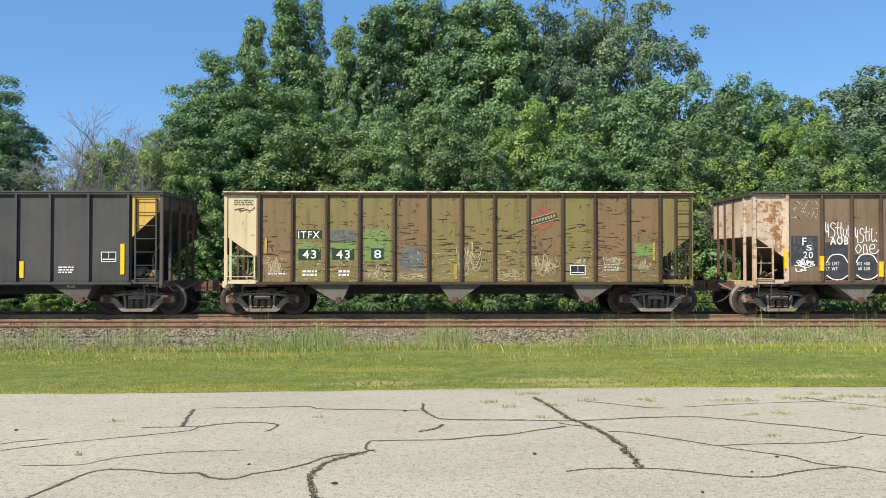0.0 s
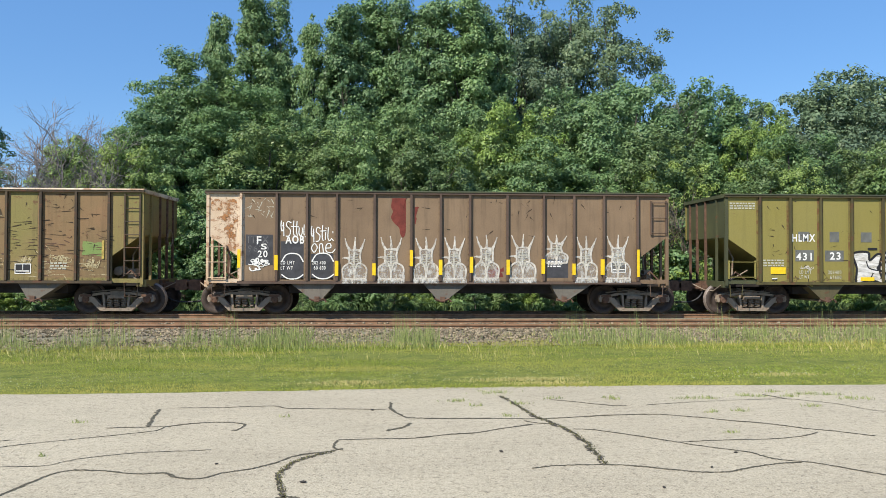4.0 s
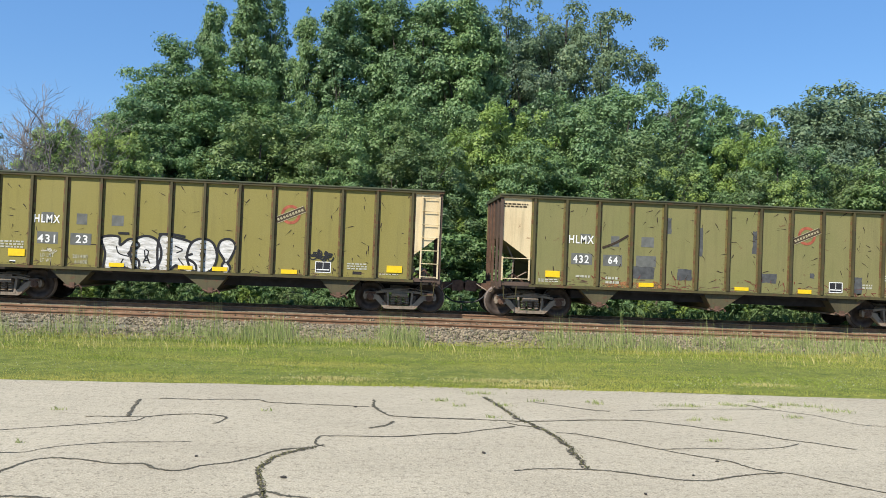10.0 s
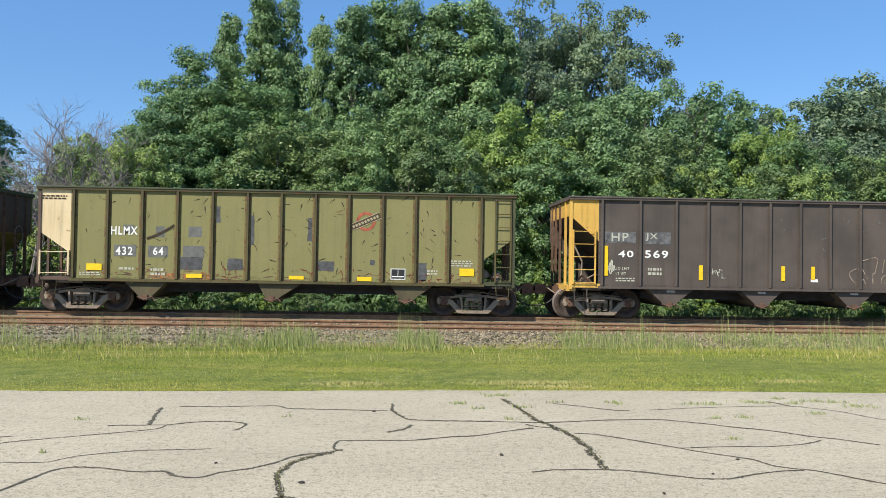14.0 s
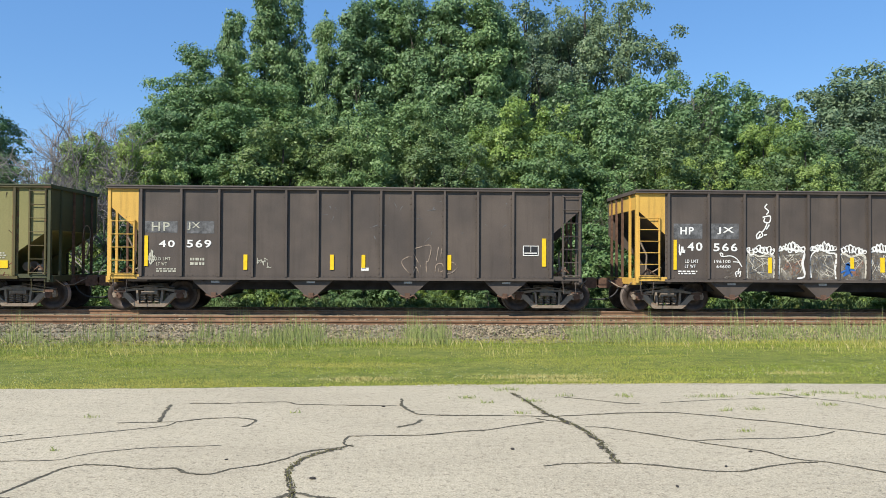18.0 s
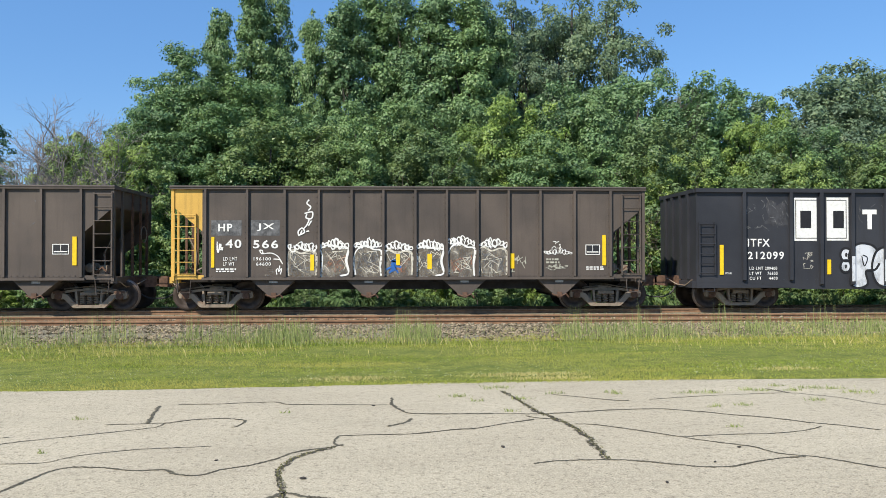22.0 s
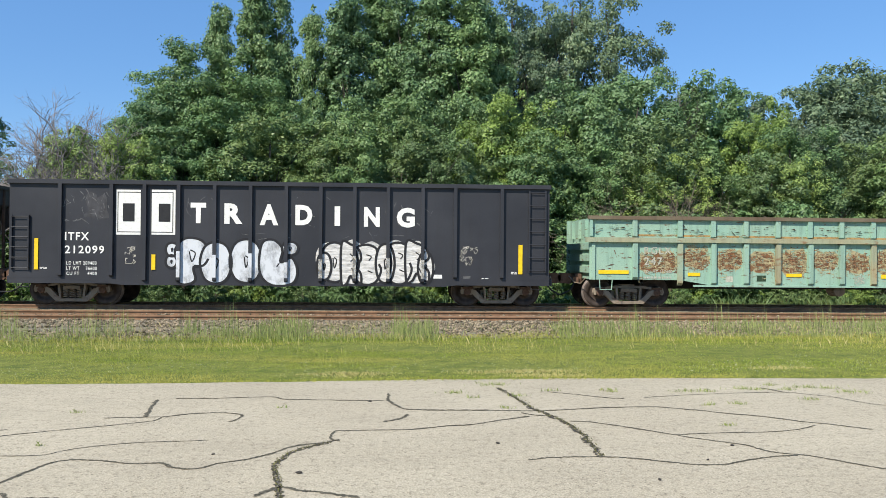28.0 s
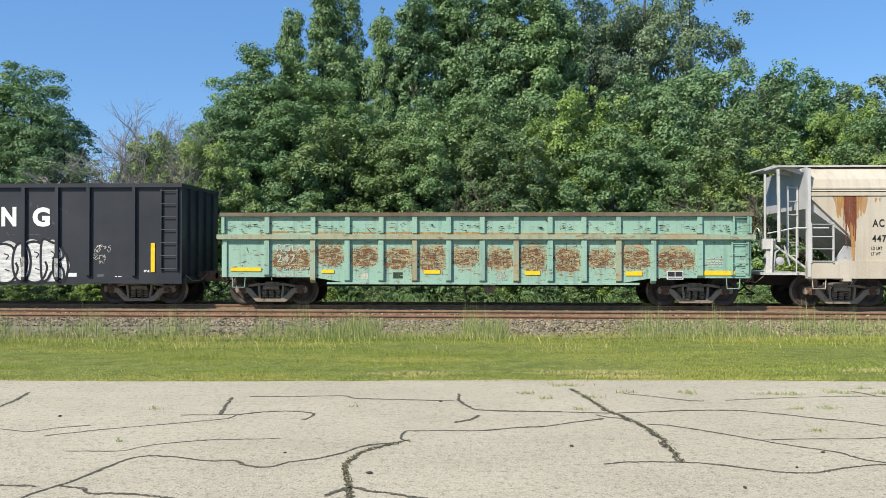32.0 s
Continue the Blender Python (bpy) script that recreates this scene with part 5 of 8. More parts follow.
car_a = hopper_car("hopper_car", "charcoal open hopper car with yellow end and ladder", [-22.0, -21.0, -19.9, -18.9, -17.95, -17.0, -16.05, -15.1, -14.2, -13.35, -12.5, -11.52, -10.41, -9.26, -8.27], [-21.9, -20.1, -10.12, -8.3],
                   (P_A, P_A, P_YELLOW), [(-20.4, -19.1, -19.7), (-17.6, -16.3, -16.95), (-14.8, -13.5, -14.15), (-11.6, -10.3, -10.65)], ladders=((-9.05, -8.45, 1.1, 3.4, 7, P_A),), right_cut=(3.15, 2.22), end_gap=(0.8, 0.88), chute_mat=P_A2, ends=(P_A, P_A2))
car_b = hopper_car("hopper_car", "scratched olive-tan open hopper car with cream end", [-6.49, -5.47, -4.52, -3.52, -2.56, -1.56, -0.56, 0.4, 1.36, 2.35, 3.35, 4.3, 5.28, 6.2, 7.17], [-6.4, -4.6, 5.34, 7.12],
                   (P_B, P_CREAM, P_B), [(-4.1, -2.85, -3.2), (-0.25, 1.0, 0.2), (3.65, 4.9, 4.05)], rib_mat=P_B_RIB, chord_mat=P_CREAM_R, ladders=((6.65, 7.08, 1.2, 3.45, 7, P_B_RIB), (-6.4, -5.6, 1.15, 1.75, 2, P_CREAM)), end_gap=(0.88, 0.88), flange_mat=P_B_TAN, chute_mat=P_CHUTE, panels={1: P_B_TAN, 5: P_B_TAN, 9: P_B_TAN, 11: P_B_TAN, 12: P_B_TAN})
car_c = hopper_car("hopper_car", "faded brown open hopper car covered in white graffiti", [8.94, 9.93, 10.95, 11.82, 12.68, 13.77, 14.84, 15.7, 16.56, 17.66, 18.74, 19.64, 20.53, 21.54, 22.48], [9.05, 10.82, 20.73, 22.49],
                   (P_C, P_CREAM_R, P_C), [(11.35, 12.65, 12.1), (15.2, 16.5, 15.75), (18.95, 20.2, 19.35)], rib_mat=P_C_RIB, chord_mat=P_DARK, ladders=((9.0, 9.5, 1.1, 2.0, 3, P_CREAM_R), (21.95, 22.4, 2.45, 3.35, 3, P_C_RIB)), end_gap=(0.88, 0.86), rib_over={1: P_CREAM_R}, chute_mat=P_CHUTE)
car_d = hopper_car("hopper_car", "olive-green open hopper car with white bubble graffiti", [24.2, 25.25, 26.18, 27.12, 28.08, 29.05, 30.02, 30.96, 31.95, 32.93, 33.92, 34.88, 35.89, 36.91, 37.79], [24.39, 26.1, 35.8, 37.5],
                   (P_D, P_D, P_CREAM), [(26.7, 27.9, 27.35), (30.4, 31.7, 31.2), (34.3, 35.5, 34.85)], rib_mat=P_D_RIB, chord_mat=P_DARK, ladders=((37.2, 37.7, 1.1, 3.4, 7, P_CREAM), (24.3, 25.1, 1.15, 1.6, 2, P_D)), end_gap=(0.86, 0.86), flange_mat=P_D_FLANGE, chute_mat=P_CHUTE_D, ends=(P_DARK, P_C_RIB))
car_e = hopper_car("hopper_car", "dull green open hopper car with cream end and patches", [39.51, 40.52, 41.47, 42.45, 43.45, 44.45, 45.45, 46.42, 47.4, 48.37, 49.35, 50.31, 51.27, 52.23, 53.23], [39.7, 41.45, 51.2, 52.95],
                   (P_E, P_CREAM, P_E), [(41.95, 43.15, 42.55), (45.75, 47.0, 46.15), (49.6, 50.85, 50.05)], rib_mat=P_D_RIB, chord_mat=P_DARK, ladders=((52.65, 53.1, 1.1, 3.45, 7, P_D_RIB), (39.6, 40.4, 1.15, 1.75, 2, P_CREAM)), end_gap=(0.86, 0.8), flange_mat=P_D_FLANGE, chute_mat=P_CHUTE_D, ends=(P_C_RIB, P_DARK))
car_f = hopper_car("hopper_car", "sooty dark open hopper car with yellow end", [54.84, 55.8, 56.94, 58.02, 58.97, 59.94, 60.85, 61.77, 62.68, 63.6, 64.53, 65.5, 66.53, 67.64, 68.56], [55.0, 56.75, 66.8, 68.5],
                   (P_A2, P_YELLOW, P_A2), [(57.2, 58.6, 57.85), (60.0, 61.3, 60.65), (62.85, 64.1, 63.45), (65.7, 67.0, 66.3)], ladders=((54.95, 55.6, 1.1, 2.6, 5, P_YELLOW), (68.0, 68.5, 1.1, 3.4, 7, P_A2)), left_cut=(3.08, 2.25), right_cut=(3.05, 2.25), end_gap=(0.8, 0.8))
car_g = hopper_car("hopper_car", "sooty dark open hopper car with graffiti and yellow end", [70.16, 71.13, 72.32, 73.39, 74.37, 75.31, 76.23, 77.16, 78.08, 78.98, 79.89, 80.83, 81.84, 82.91, 83.94], [70.45, 72.15, 82.05, 83.75],
                   (P_A2, P_YELLOW, P_A2), [(72.4, 73.7, 73.05), (75.15, 76.45, 75.8), (77.95, 79.25, 78.6), (80.75, 82.05, 81.4)], ladders=((70.25, 70.85, 1.1, 2.8, 6, P_YELLOW), (83.25, 83.8, 1.1, 3.4, 7, P_A2)), left_cut=(3.08, 2.25), right_cut=(3.05, 2.25), end_gap=(0.8, 0.78))

# black gondola
ribs_h = [85.5, 86.93, 88.36, 89.29, 90.25, 91.27, 92.29, 93.31, 94.3, 95.28, 96.25, 97.26, 98.21, 99.58, 100.99]
car_h, rh, mid_h = gondola("gondola_car", "tall black gondola car with white lettering and graffiti", ribs_h, [86.2, 87.9, 98.65, 100.35], P_H, P_H, 0.66, 3.55, (0.78, 0.6))
for i, x in enumerate(rh[1:-1]):
    s, fl = rib_shapes(x, 0.72 if 2 <= i <= 10 else 0.85, 3.5, w=0.05, d=0.09)
    part("side_post", s, P_H, car_h)
part("top_rail", Shape().box(rh[0] - 0.03, rh[-1] + 0.03, SIDE - 0.09, SIDE + 0.06, 3.5, 3.62).box(rh[0], rh[-1], 1.54, 1.66, 3.5, 3.62), P_H, car_h)
for x in (rh[0], rh[-1]):
    part("end_rail", Shape().box(x - 0.06, x + 0.06, -1.54, 1.54, 3.5, 3.61), P_H, car_h)
    for k in (-1.0, -0.35, 0.35, 1.0):
        part("end_post", Shape().box(x - 0.08, x + 0.08, k - 0.06, k + 0.06, 0.9, 3.5), P_H, car_h)
part("side_sill", Shape().prism_y([(rh[0], 0.9), (rh[-1], 0.9), (rh[-1], 0.82), (rh[-2] - 0.1, 0.82), (rh[-3] - 0.3, 0.62), (rh[2] + 0.3, 0.62), (rh[1] + 0.1, 0.82), (rh[0], 0.82)], SIDE - 0.003, SIDE), P_H, car_h)
ladder(car_h, rh[0] + 0.08, rh[0] + 0.55, 1.1, 2.55, 6, P_H)
ladder(car_h, rh[-1] - 0.6, rh[-1] - 0.12, 1.1, 3.4, 7, P_H)

# mint-green gondola with a raised upper side
ribs_i = [102.19, 103.54, 104.9, 105.91, 106.9, 107.88, 108.87, 109.84, 110.82, 111.8, 112.77, 113.76, 114.75, 116.07, 117.53]
mid_i = (ribs_i[0] + ribs_i[-1]) / 2
car_i = thing("gondola_car", "rusty mint-green gondola car with raised sides", "freight car", pose(mid_i, TRAIN_Y, TRAIN_RAIL), "gondola cars")
CARS.append((car_i, mid_i))
ri = [x - mid_i for x in ribs_i]
for i in range(len(ri) - 1):
    low = 0.86 if i in (0, 1, 12, 13) else 0.70
    zl, zr = {2: (0.86, 0.70), 11: (0.70, 0.86)}.get(i, (low, low))
    part("lower_panel", Shape().prism_y([(ri[i], zl), (ri[i + 1], zr), (ri[i + 1], 2.0), (ri[i], 2.0)], SIDE, SIDE + 0.02), P_I, car_i, "" if i in (0, 13) else "mint panel rusted through in the middle")
    part("upper_panel", Shape().box(ri[i], ri[i + 1], SIDE + 0.03, SIDE + 0.05, 2.0, 2.70), P_I, car_i)
for i, x in enumerate(ri[1:-1]):
    low = 0.86 if i in (0, 12) else 0.70
    part("lower_post", Shape().prism_x([(SIDE, low), (SIDE - 0.09, low + 0.08), (SIDE - 0.09, 1.95), (SIDE, 1.95)], x - 0.075, x + 0.075), P_I_RAIL if i % 3 == 1 else P_I, car_i)
    part("upper_post", Shape().box(x - 0.07, x + 0.07, SIDE - 0.05, SIDE + 0.03, 2.15, 2.66), P_I, car_i)
for x, d in ((ri[0], 1), (ri[-1], -1)):
    part("upper_post", Shape().box(*sorted((x, x + d * 0.09)), SIDE - 0.05, SIDE + 0.03, 2.15, 2.66), P_I, car_i)
    part("corner_post", Shape().box(*sorted((x + d * 0.06, x + d * 0.16)), SIDE - 0.05, SIDE, 0.86, 1.95), P_I, car_i)
    part("end_wall", Shape().box(*sorted((x + d * 0.1, x + d * 0.13)), SIDE + 0.06, -SIDE, 0.86, 2.7), P_I, car_i)
    for z in (1.15, 1.5, 1.85):
        part("end_corrugation", Shape().box(*sorted((x + d * 0.02, x + d * 0.1)), SIDE + 0.05, -SIDE, z - 0.1, z + 0.1), P_I, car_i)
    for k in (-0.9, 0, 0.9):
        part("end_post", Shape().box(*sorted((x + d * 0.02, x + d * 0.1)), k - 0.06, k + 0.06, 2.1, 2.65), P_I, car_i)
    stirrup(car_i, x + d * 0.5, P_I)
part("middle_rail", Shape().box(ri[0] - 0.12, ri[-1] + 0.1, SIDE - 0.12, SIDE + 0.03, 1.97, 2.11), P_I_RAIL, car_i)
part("top_rail", Shape().box(ri[0] - 0.05, ri[-1] + 0.05, SIDE - 0.07, SIDE + 0.06, 2.64, 2.75), paint("rust_brown_rail", (0.13, 0.085, 0.055), (0.2, 0.17, 0.11), 0.6, 0.4, 51.0), car_i, "rusty top rail")
part("far_side", Shape().box(ri[0], ri[-1], 1.55, 1.6, 0.8, 2.72), P_I, car_i)
part("side_sill", Shape().box(ri[3] - 0.6, ri[-4] + 0.6, SIDE - 0.04, SIDE, 0.66, 0.72), P_I, car_i)
part("floor", Shape().box(ri[0] + 0.2, ri[-1] - 0.2, -1.5, 1.5, 0.92, 1.0), M_UNDER, car_i)
part("centre_sill", Shape().box(ri[0] + 0.2, ri[-1] - 0.2, -0.3, 0.3, 0.55, 0.92), M_UNDER, car_i)
ladder(car_i, ri[-1] - 0.55, ri[-1] - 0.1, 1.0, 1.85, 4, P_I)
ladder(car_i, ri[-1] - 0.5, ri[-1] - 0.1, 2.2, 2.6, 2, P_I)
part("brake_reservoir", Shape().lathe_y(0.2, 0.55, [(-1.2, 0.05), (-1.15, 0.18), (-0.7, 0.18), (-0.65, 0.05)], 12), M_TRUCK, car_i)
for wx in (103.52, 116.1):
    put_truck(car_i, wx - mid_i)
coupler(car_i, ri[0], -1, 0.62)
coupler(car_i, ri[-1], 1, 0.3)

# covered hopper that comes into view last
xj = 119.1
car_j = thing("covered_hopper_car", "cream-white covered hopper car streaked with rust", "freight car", pose(xj, TRAIN_Y, TRAIN_RAIL))
CARS.append((car_j, xj))
body = Shape()
L = 14.0
sec = [(-1.55, 1.05), (-1.58, 1.3), (-1.6, 2.0), (-1.6, 3.35), (-1.5, 3.7), (-1.15, 4.0), (-0.6, 4.12), (0.6, 4.12), (1.15, 4.0), (1.5, 3.7), (1.6, 3.35), (1.6, 1.05)]
part("side_body", Shape().prism_y([(1.35, 1.0), (L, 1.0), (L, 3.25), (0.06, 3.25), (0.06, 3.2), (1.15, 2.15), (1.32, 1.85), (1.35, 1.6)][::-1], -1.6, -1.5), P_J, car_j)
part("roof_shell", Shape().prism_x(sec[3:11], 0.05, L), P_J, car_j, "curved cream roof side with rust runs")
part("side_seam", Shape().box(0.06, L, -1.63, -1.6, 3.22, 3.32).box(0.06, L, -1.615, -1.6, 3.42, 3.45), P_J, car_j)
part("lower_sill", Shape().box(0.0, L, -1.64, -1.5, 0.86, 1.36), P_J, car_j, "cream side sill")
# end sheets wear the greyed paint that carries their shade
part("slope_sheet", Shape().prism_y([(0.06, 3.9), (0.06, 2.9), (2.6, 1.0), (2.6, 1.2)], -1.5, 1.5), P_J_END, car_j, "grey sloping end sheet with shade put into its colour")
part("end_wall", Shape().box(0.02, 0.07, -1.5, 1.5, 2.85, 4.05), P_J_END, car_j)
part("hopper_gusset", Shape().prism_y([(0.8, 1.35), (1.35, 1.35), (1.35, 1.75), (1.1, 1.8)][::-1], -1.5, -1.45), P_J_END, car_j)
part("end_post", Shape().box(0.0, 0.09, -1.66, -1.52, 0.9, 4.0), P_J_W, car_j)
part("roof_walk", Shape().box(-0.7, L, -0.95, 0.95, 4.12, 4.16).box(-0.75, -0.1, -1.5, -0.4, 4.06, 4.1), P_J_W, car_j, "steel roof walkway overhanging the end")
part("walk_bracket", Shape().prism_y([(-0.65, 4.08), (0.05, 4.02), (0.05, 3.85), (-0.1, 3.9)][::-1], -1.2, -1.16).prism_y([(-0.65, 4.08), (0.05, 4.02), (0.05, 3.85), (-0.1, 3.9)][::-1], -0.5, -0.46), P_J_W, car_j)
ladder(car_j, 0.1, 0.72, 1.35, 2.4, 4, P_J_W)
ladder(car_j, -0.3, -0.02, 1.5, 3.5, 6, P_J_W, -1.0)
part("hand_rail", Shape().tube([(-1.0, -1.3, 2.15), (-0.3, -1.45, 2.3), (0.0, -1.6, 2.3), (0.6, -1.63, 2.3)], 0.02, 6).tube([(-0.25, -1.5, 1.0), (-0.25, -1.5, 2.3)], 0.02, 6), P_J_W, car_j)
part("platform", Shape().box(-1.15, 0.2, -1.4, 1.4, 0.95, 1.02), P_J_W, car_j, "end platform")
part("brake_stand", Shape().box(-1.0, -0.85, -1.2, -1.05, 1.02, 2.0).box(-1.1, -0.75, -1.25, -1.0, 1.7, 2.0), P_J_W, car_j)
part("brake_wheel", Shape().tube([(-1.15, -0.9 + 0.27 * math.cos(k * 0.524), 2.05 + 0.27 * math.sin(k * 0.524)) for k in range(13)], 0.02, 5), P_J_W, car_j)
part("control_valve", Shape().lathe_y(-0.62, 1.35, [(-1.3, 0.03), (-1.28, 0.12), (-0.9, 0.14), (-0.86, 0.03)], 10).tube([(-0.8, -1.2, 1.0), (-0.75, -1.25, 1.6), (-0.5, -1.25, 1.8), (-0.35, -1.3, 1.2)], 0.03, 6), P_J_END, car_j)
part("end_strut", Shape().tube([(-0.9, -1.3, 1.0), (-0.85, -1.3, 2.0)], 0.04, 6).tube([(-0.8, -1.2, 1.85), (0.3, -1.3, 1.0)], 0.035, 6).tube([(-0.95, -1.0, 2.0), (-0.95, -1.0, 3.9)], 0.035, 6).tube([(-0.7, -1.4, 1.9), (-0.72, -1.4, 4.0)], 0.05, 6), P_J_W, car_j)
stirrup(car_j, 0.35, P_J)
part("jacking_pad", Shape().box(1.0, 1.22, -1.66, -1.5, 0.78, 0.92), P_J, car_j)
part("centre_sill", Shape().box(-1.1, L, -0.3, 0.3, 0.62, 0.95), M_UNDER, car_j)
put_truck(car_j, 1.22)
put_truck(car_j, 12.5)
coupler(car_j, -1.1, -1, 0.18)


# ---- markings, reflectors and graffiti on the cars ----
def mark(car, name, shape, mat, label="", parent=None):
    return part(name, shape, mat, parent or car, label)


def patch(car, x0, x1, z0, z1, mat, name="paint_patch", label="", y=SIDE - 0.004, rag=0.0, seed=1):
    """A flat painted area with slightly uneven edges."""
    if not rag:
        return mark(car, name, Shape().box(x0, x1, y, y + 0.003, z0, z1), mat, label)
    r = random.Random(seed)
    pts = []
    for (ax, az), (bx, bz) in (((x0, z0), (x1, z0)), ((x1, z0), (x1, z1)), ((x1, z1), (x0, z1)), ((x0, z1), (x0, z0))):
        for k in range(5):
            pts.append((ax + (bx - ax) * k / 5 + r.uniform(-rag, rag), az + (bz - az) * k / 5 + r.uniform(-rag, rag)))
    return mark(car, name, Shape().prism_y(pts, y, y + 0.003), mat, label)


def reflector(car, x0, x1, z0, z1, out=0.022, mat=M_YELLOW):
    return mark(car, "reflector", Shape().box(x0, x1, SIDE - out, SIDE - 0.002, z0, z1), mat, "yellow reflective strip")


def word(car, text, x0, x1, z0, z1, mat=None, fat=0.012, y=SIDE - 0.0125, name="lettering", label="", shear=0.0):
    """Stencilled writing that fills the box given."""
    cu = bpy.data.curves.new("lettering", "FONT")
    cu.body, cu.offset, cu.shear, cu.resolution_u, cu.space_character = text, fat, shear, 3, 1.2
    ob = bpy.data.objects.new("lettering", cu)
    scene.collection.objects.link(ob)
    me = bpy.data.meshes.new_from_object(ob.evaluated_get(bpy.context.evaluated_depsgraph_get()))
    bpy.data.objects.remove(ob)
    co = np.array([v.co[:] for v in me.vertices])
    lo, hi = co.min(0), co.max(0)
    s = (co - lo) / np.maximum(hi - lo, 1e-6)
    out = np.stack([x0 + s[:, 0] * (x1 - x0), np.full(len(s), y), z0 + s[:, 1] * (z1 - z0)], 1)
    me.vertices.foreach_set("co", out.astype(np.float32).ravel())
    if z1 - z0 < 0.13 or len(text) == 1:
        me.materials.clear()
        me.update()
        return part(name, me, mat or M_WHITE, car, label)
    # each letter is a piece of its own
    link = list(range(len(out)))

    def root(q):
        while link[q] != q:
            link[q] = link[link[q]]
            q = link[q]
        return q
    faces = [tuple(p.vertices) for p in me.polygons]
    for f in faces:
        for v in f[1:]:
            link[root(v)] = root(f[0])
    groups = {}
    for f in faces:
        groups.setdefault(root(f[0]), []).append(f)
    first = None
    for fs in groups.values():
        s, old = Shape(), {}
        for f in fs:
            for v in f:
                if v not in old:
                    old[v] = len(s.v)
                    s.v.append(tuple(out[v]))
            s.f.append(tuple(old[v] for v in f))
        ob = part(name if first is None else "letter", s, mat or M_WHITE, first or car, label if first is None else "")
        first = first or ob
    return first


def bars(car, x0, x1, z0, z1, rows=3, mat=None, seed=0):
    """Small print that cannot be read, as short bars."""
    r = random.Random(seed + int(x0 * 100))
    s = Shape()
    h = (z1 - z0) / (rows * 1.7)
    for i in range(rows):
        z, x = z1 - (i + 1) * (z1 - z0) / rows, x0
        while x < x1 - 0.03:
            w = min(r.uniform(0.04, 0.12), x1 - x)
            s.box(x, x + w, SIDE - 0.010, SIDE - 0.007, z, z + h)
            x += w + 0.03
    return tagged(mark(car, "small_print", s, mat or M_WHITE, "rows of small white print"), kind="stuff")


def stencil_box(car, x0, x1, z0, z1, dark=False):
    w = 0.022
    m = mark(car, "data_panel", Shape().box(x0, x1, SIDE - 0.007, SIDE - 0.003, z0, z1), M_BLACK, "framed data panel")
    f = Shape()
    y0, y1 = SIDE - 0.012, SIDE - 0.006
    f.box(x0, x1, y0, y1, z0, z0 + w).box(x0, x1, y0, y1, z1 - w, z1).box(x0, x0 + w, y0, y1, z0 + w, z1 - w).box(x1 - w, x1, y0, y1, z0 + w, z1 - w)
    f.box((x0 + x1) / 2 - w / 3, (x0 + x1) / 2 + w / 3, y0, y1, z0 + (z1 - z0) * 0.35, z1 - w)
    f.box(x0 + w * 2, x1 - w * 2, y0, y1, z0 + (z1 - z0) * 0.22, z0 + (z1 - z0) * 0.32)
    part("panel_frame", f, M_WHITE, m, "white painted frame")


def emblem(car, x, z, r, half, tilt):
    """A round red railway badge crossed by a tilted dark bar, as plain shapes."""
    n = 28
    ring = Shape()
    vs = [(x + q * math.cos(2 * math.pi * k / n), SIDE - 0.007, z + q * math.sin(2 * math.pi * k / n)) for q in (r, r * 0.7) for k in range(n)]
    ring.add(vs, [(k, (k + 1) % n, n + (k + 1) % n, n + k) for k in range(n)])
    m = mark(car, "emblem", ring, M_BADGE, "faded red round railway badge")
    c, s = math.cos(tilt), math.sin(tilt)

    def slab(a, b, d0, d1, y):
        return Shape().add([(x + u * c - v * s, y, z + u * s + v * c) for u, v in ((a, d0), (b, d0), (b, d1), (a, d1))], [(0, 1, 2, 3)])
    part("emblem_bar", slab(-half, half, -r * 0.36, r * 0.36, SIDE - 0.010), M_BADGE_BAR, m, "dark tilted bar")
    for d in (-0.36, 0.30):
        part("emblem_line", slab(-half, half, r * d, r * (d + 0.07), SIDE - 0.012), M_EMBLEM, m)
    k = 9
    for i in range(k):
        a = -half * 0.93 + i * half * 1.86 / k
        part("emblem_block", slab(a, a + half * 1.86 / k * 0.7, -r * 0.13, r * 0.13, SIDE - 0.0125), M_EMBLEM, m)


def scribble(car, x0, x1, z0, z1, mat, seed, width=0.03, strokes=3, turns=7, label="sprayed graffiti tag"):
    """A looping spray-can tag inside the box."""
    r = random.Random(seed)
    first = None
    w, h = x1 - x0, z1 - z0
    for k in range(strokes):
        a, b = x0 + w * r.uniform(0.05, 0.3), x0 + w * r.uniform(0.65, 0.95)
        zm, amp, rx = z0 + h * r.uniform(0.3, 0.7), h * r.uniform(0.18, 0.42), w * r.uniform(0.06, 0.16)
        p0, pts, m = r.uniform(0, 6), [], turns * 5
        for i in range(m):
            u = i / (m - 1)
            q = p0 + u * turns * 2.6 + math.sin(u * 9 + p0)
            pts.append((min(x1, max(x0, a + (b - a) * u + rx * math.cos(q))), min(z1, max(z0, zm + amp * math.sin(q) * (0.6 + 0.4 * math.sin(u * 7 + p0))))))
        ob = mark(car, "spray_stroke" if first else "graffiti_tag", Shape().ribbon(pts[::2], width, SIDE - 0.0105 - 0.0004 * k), mat, "" if first else label, first)
        first = first or ob
    return first


def outline(car, x0, x1, z0, z1, pts, mat, width=0.05, close=False, name="graffiti_line", y=SIDE - 0.013, label="", parent=None):
    return mark(car, name, Shape().ribbon([(x0 + u * (x1 - x0), z0 + v * (z1 - z0)) for u, v in pts], width, y, close), mat, label, parent)


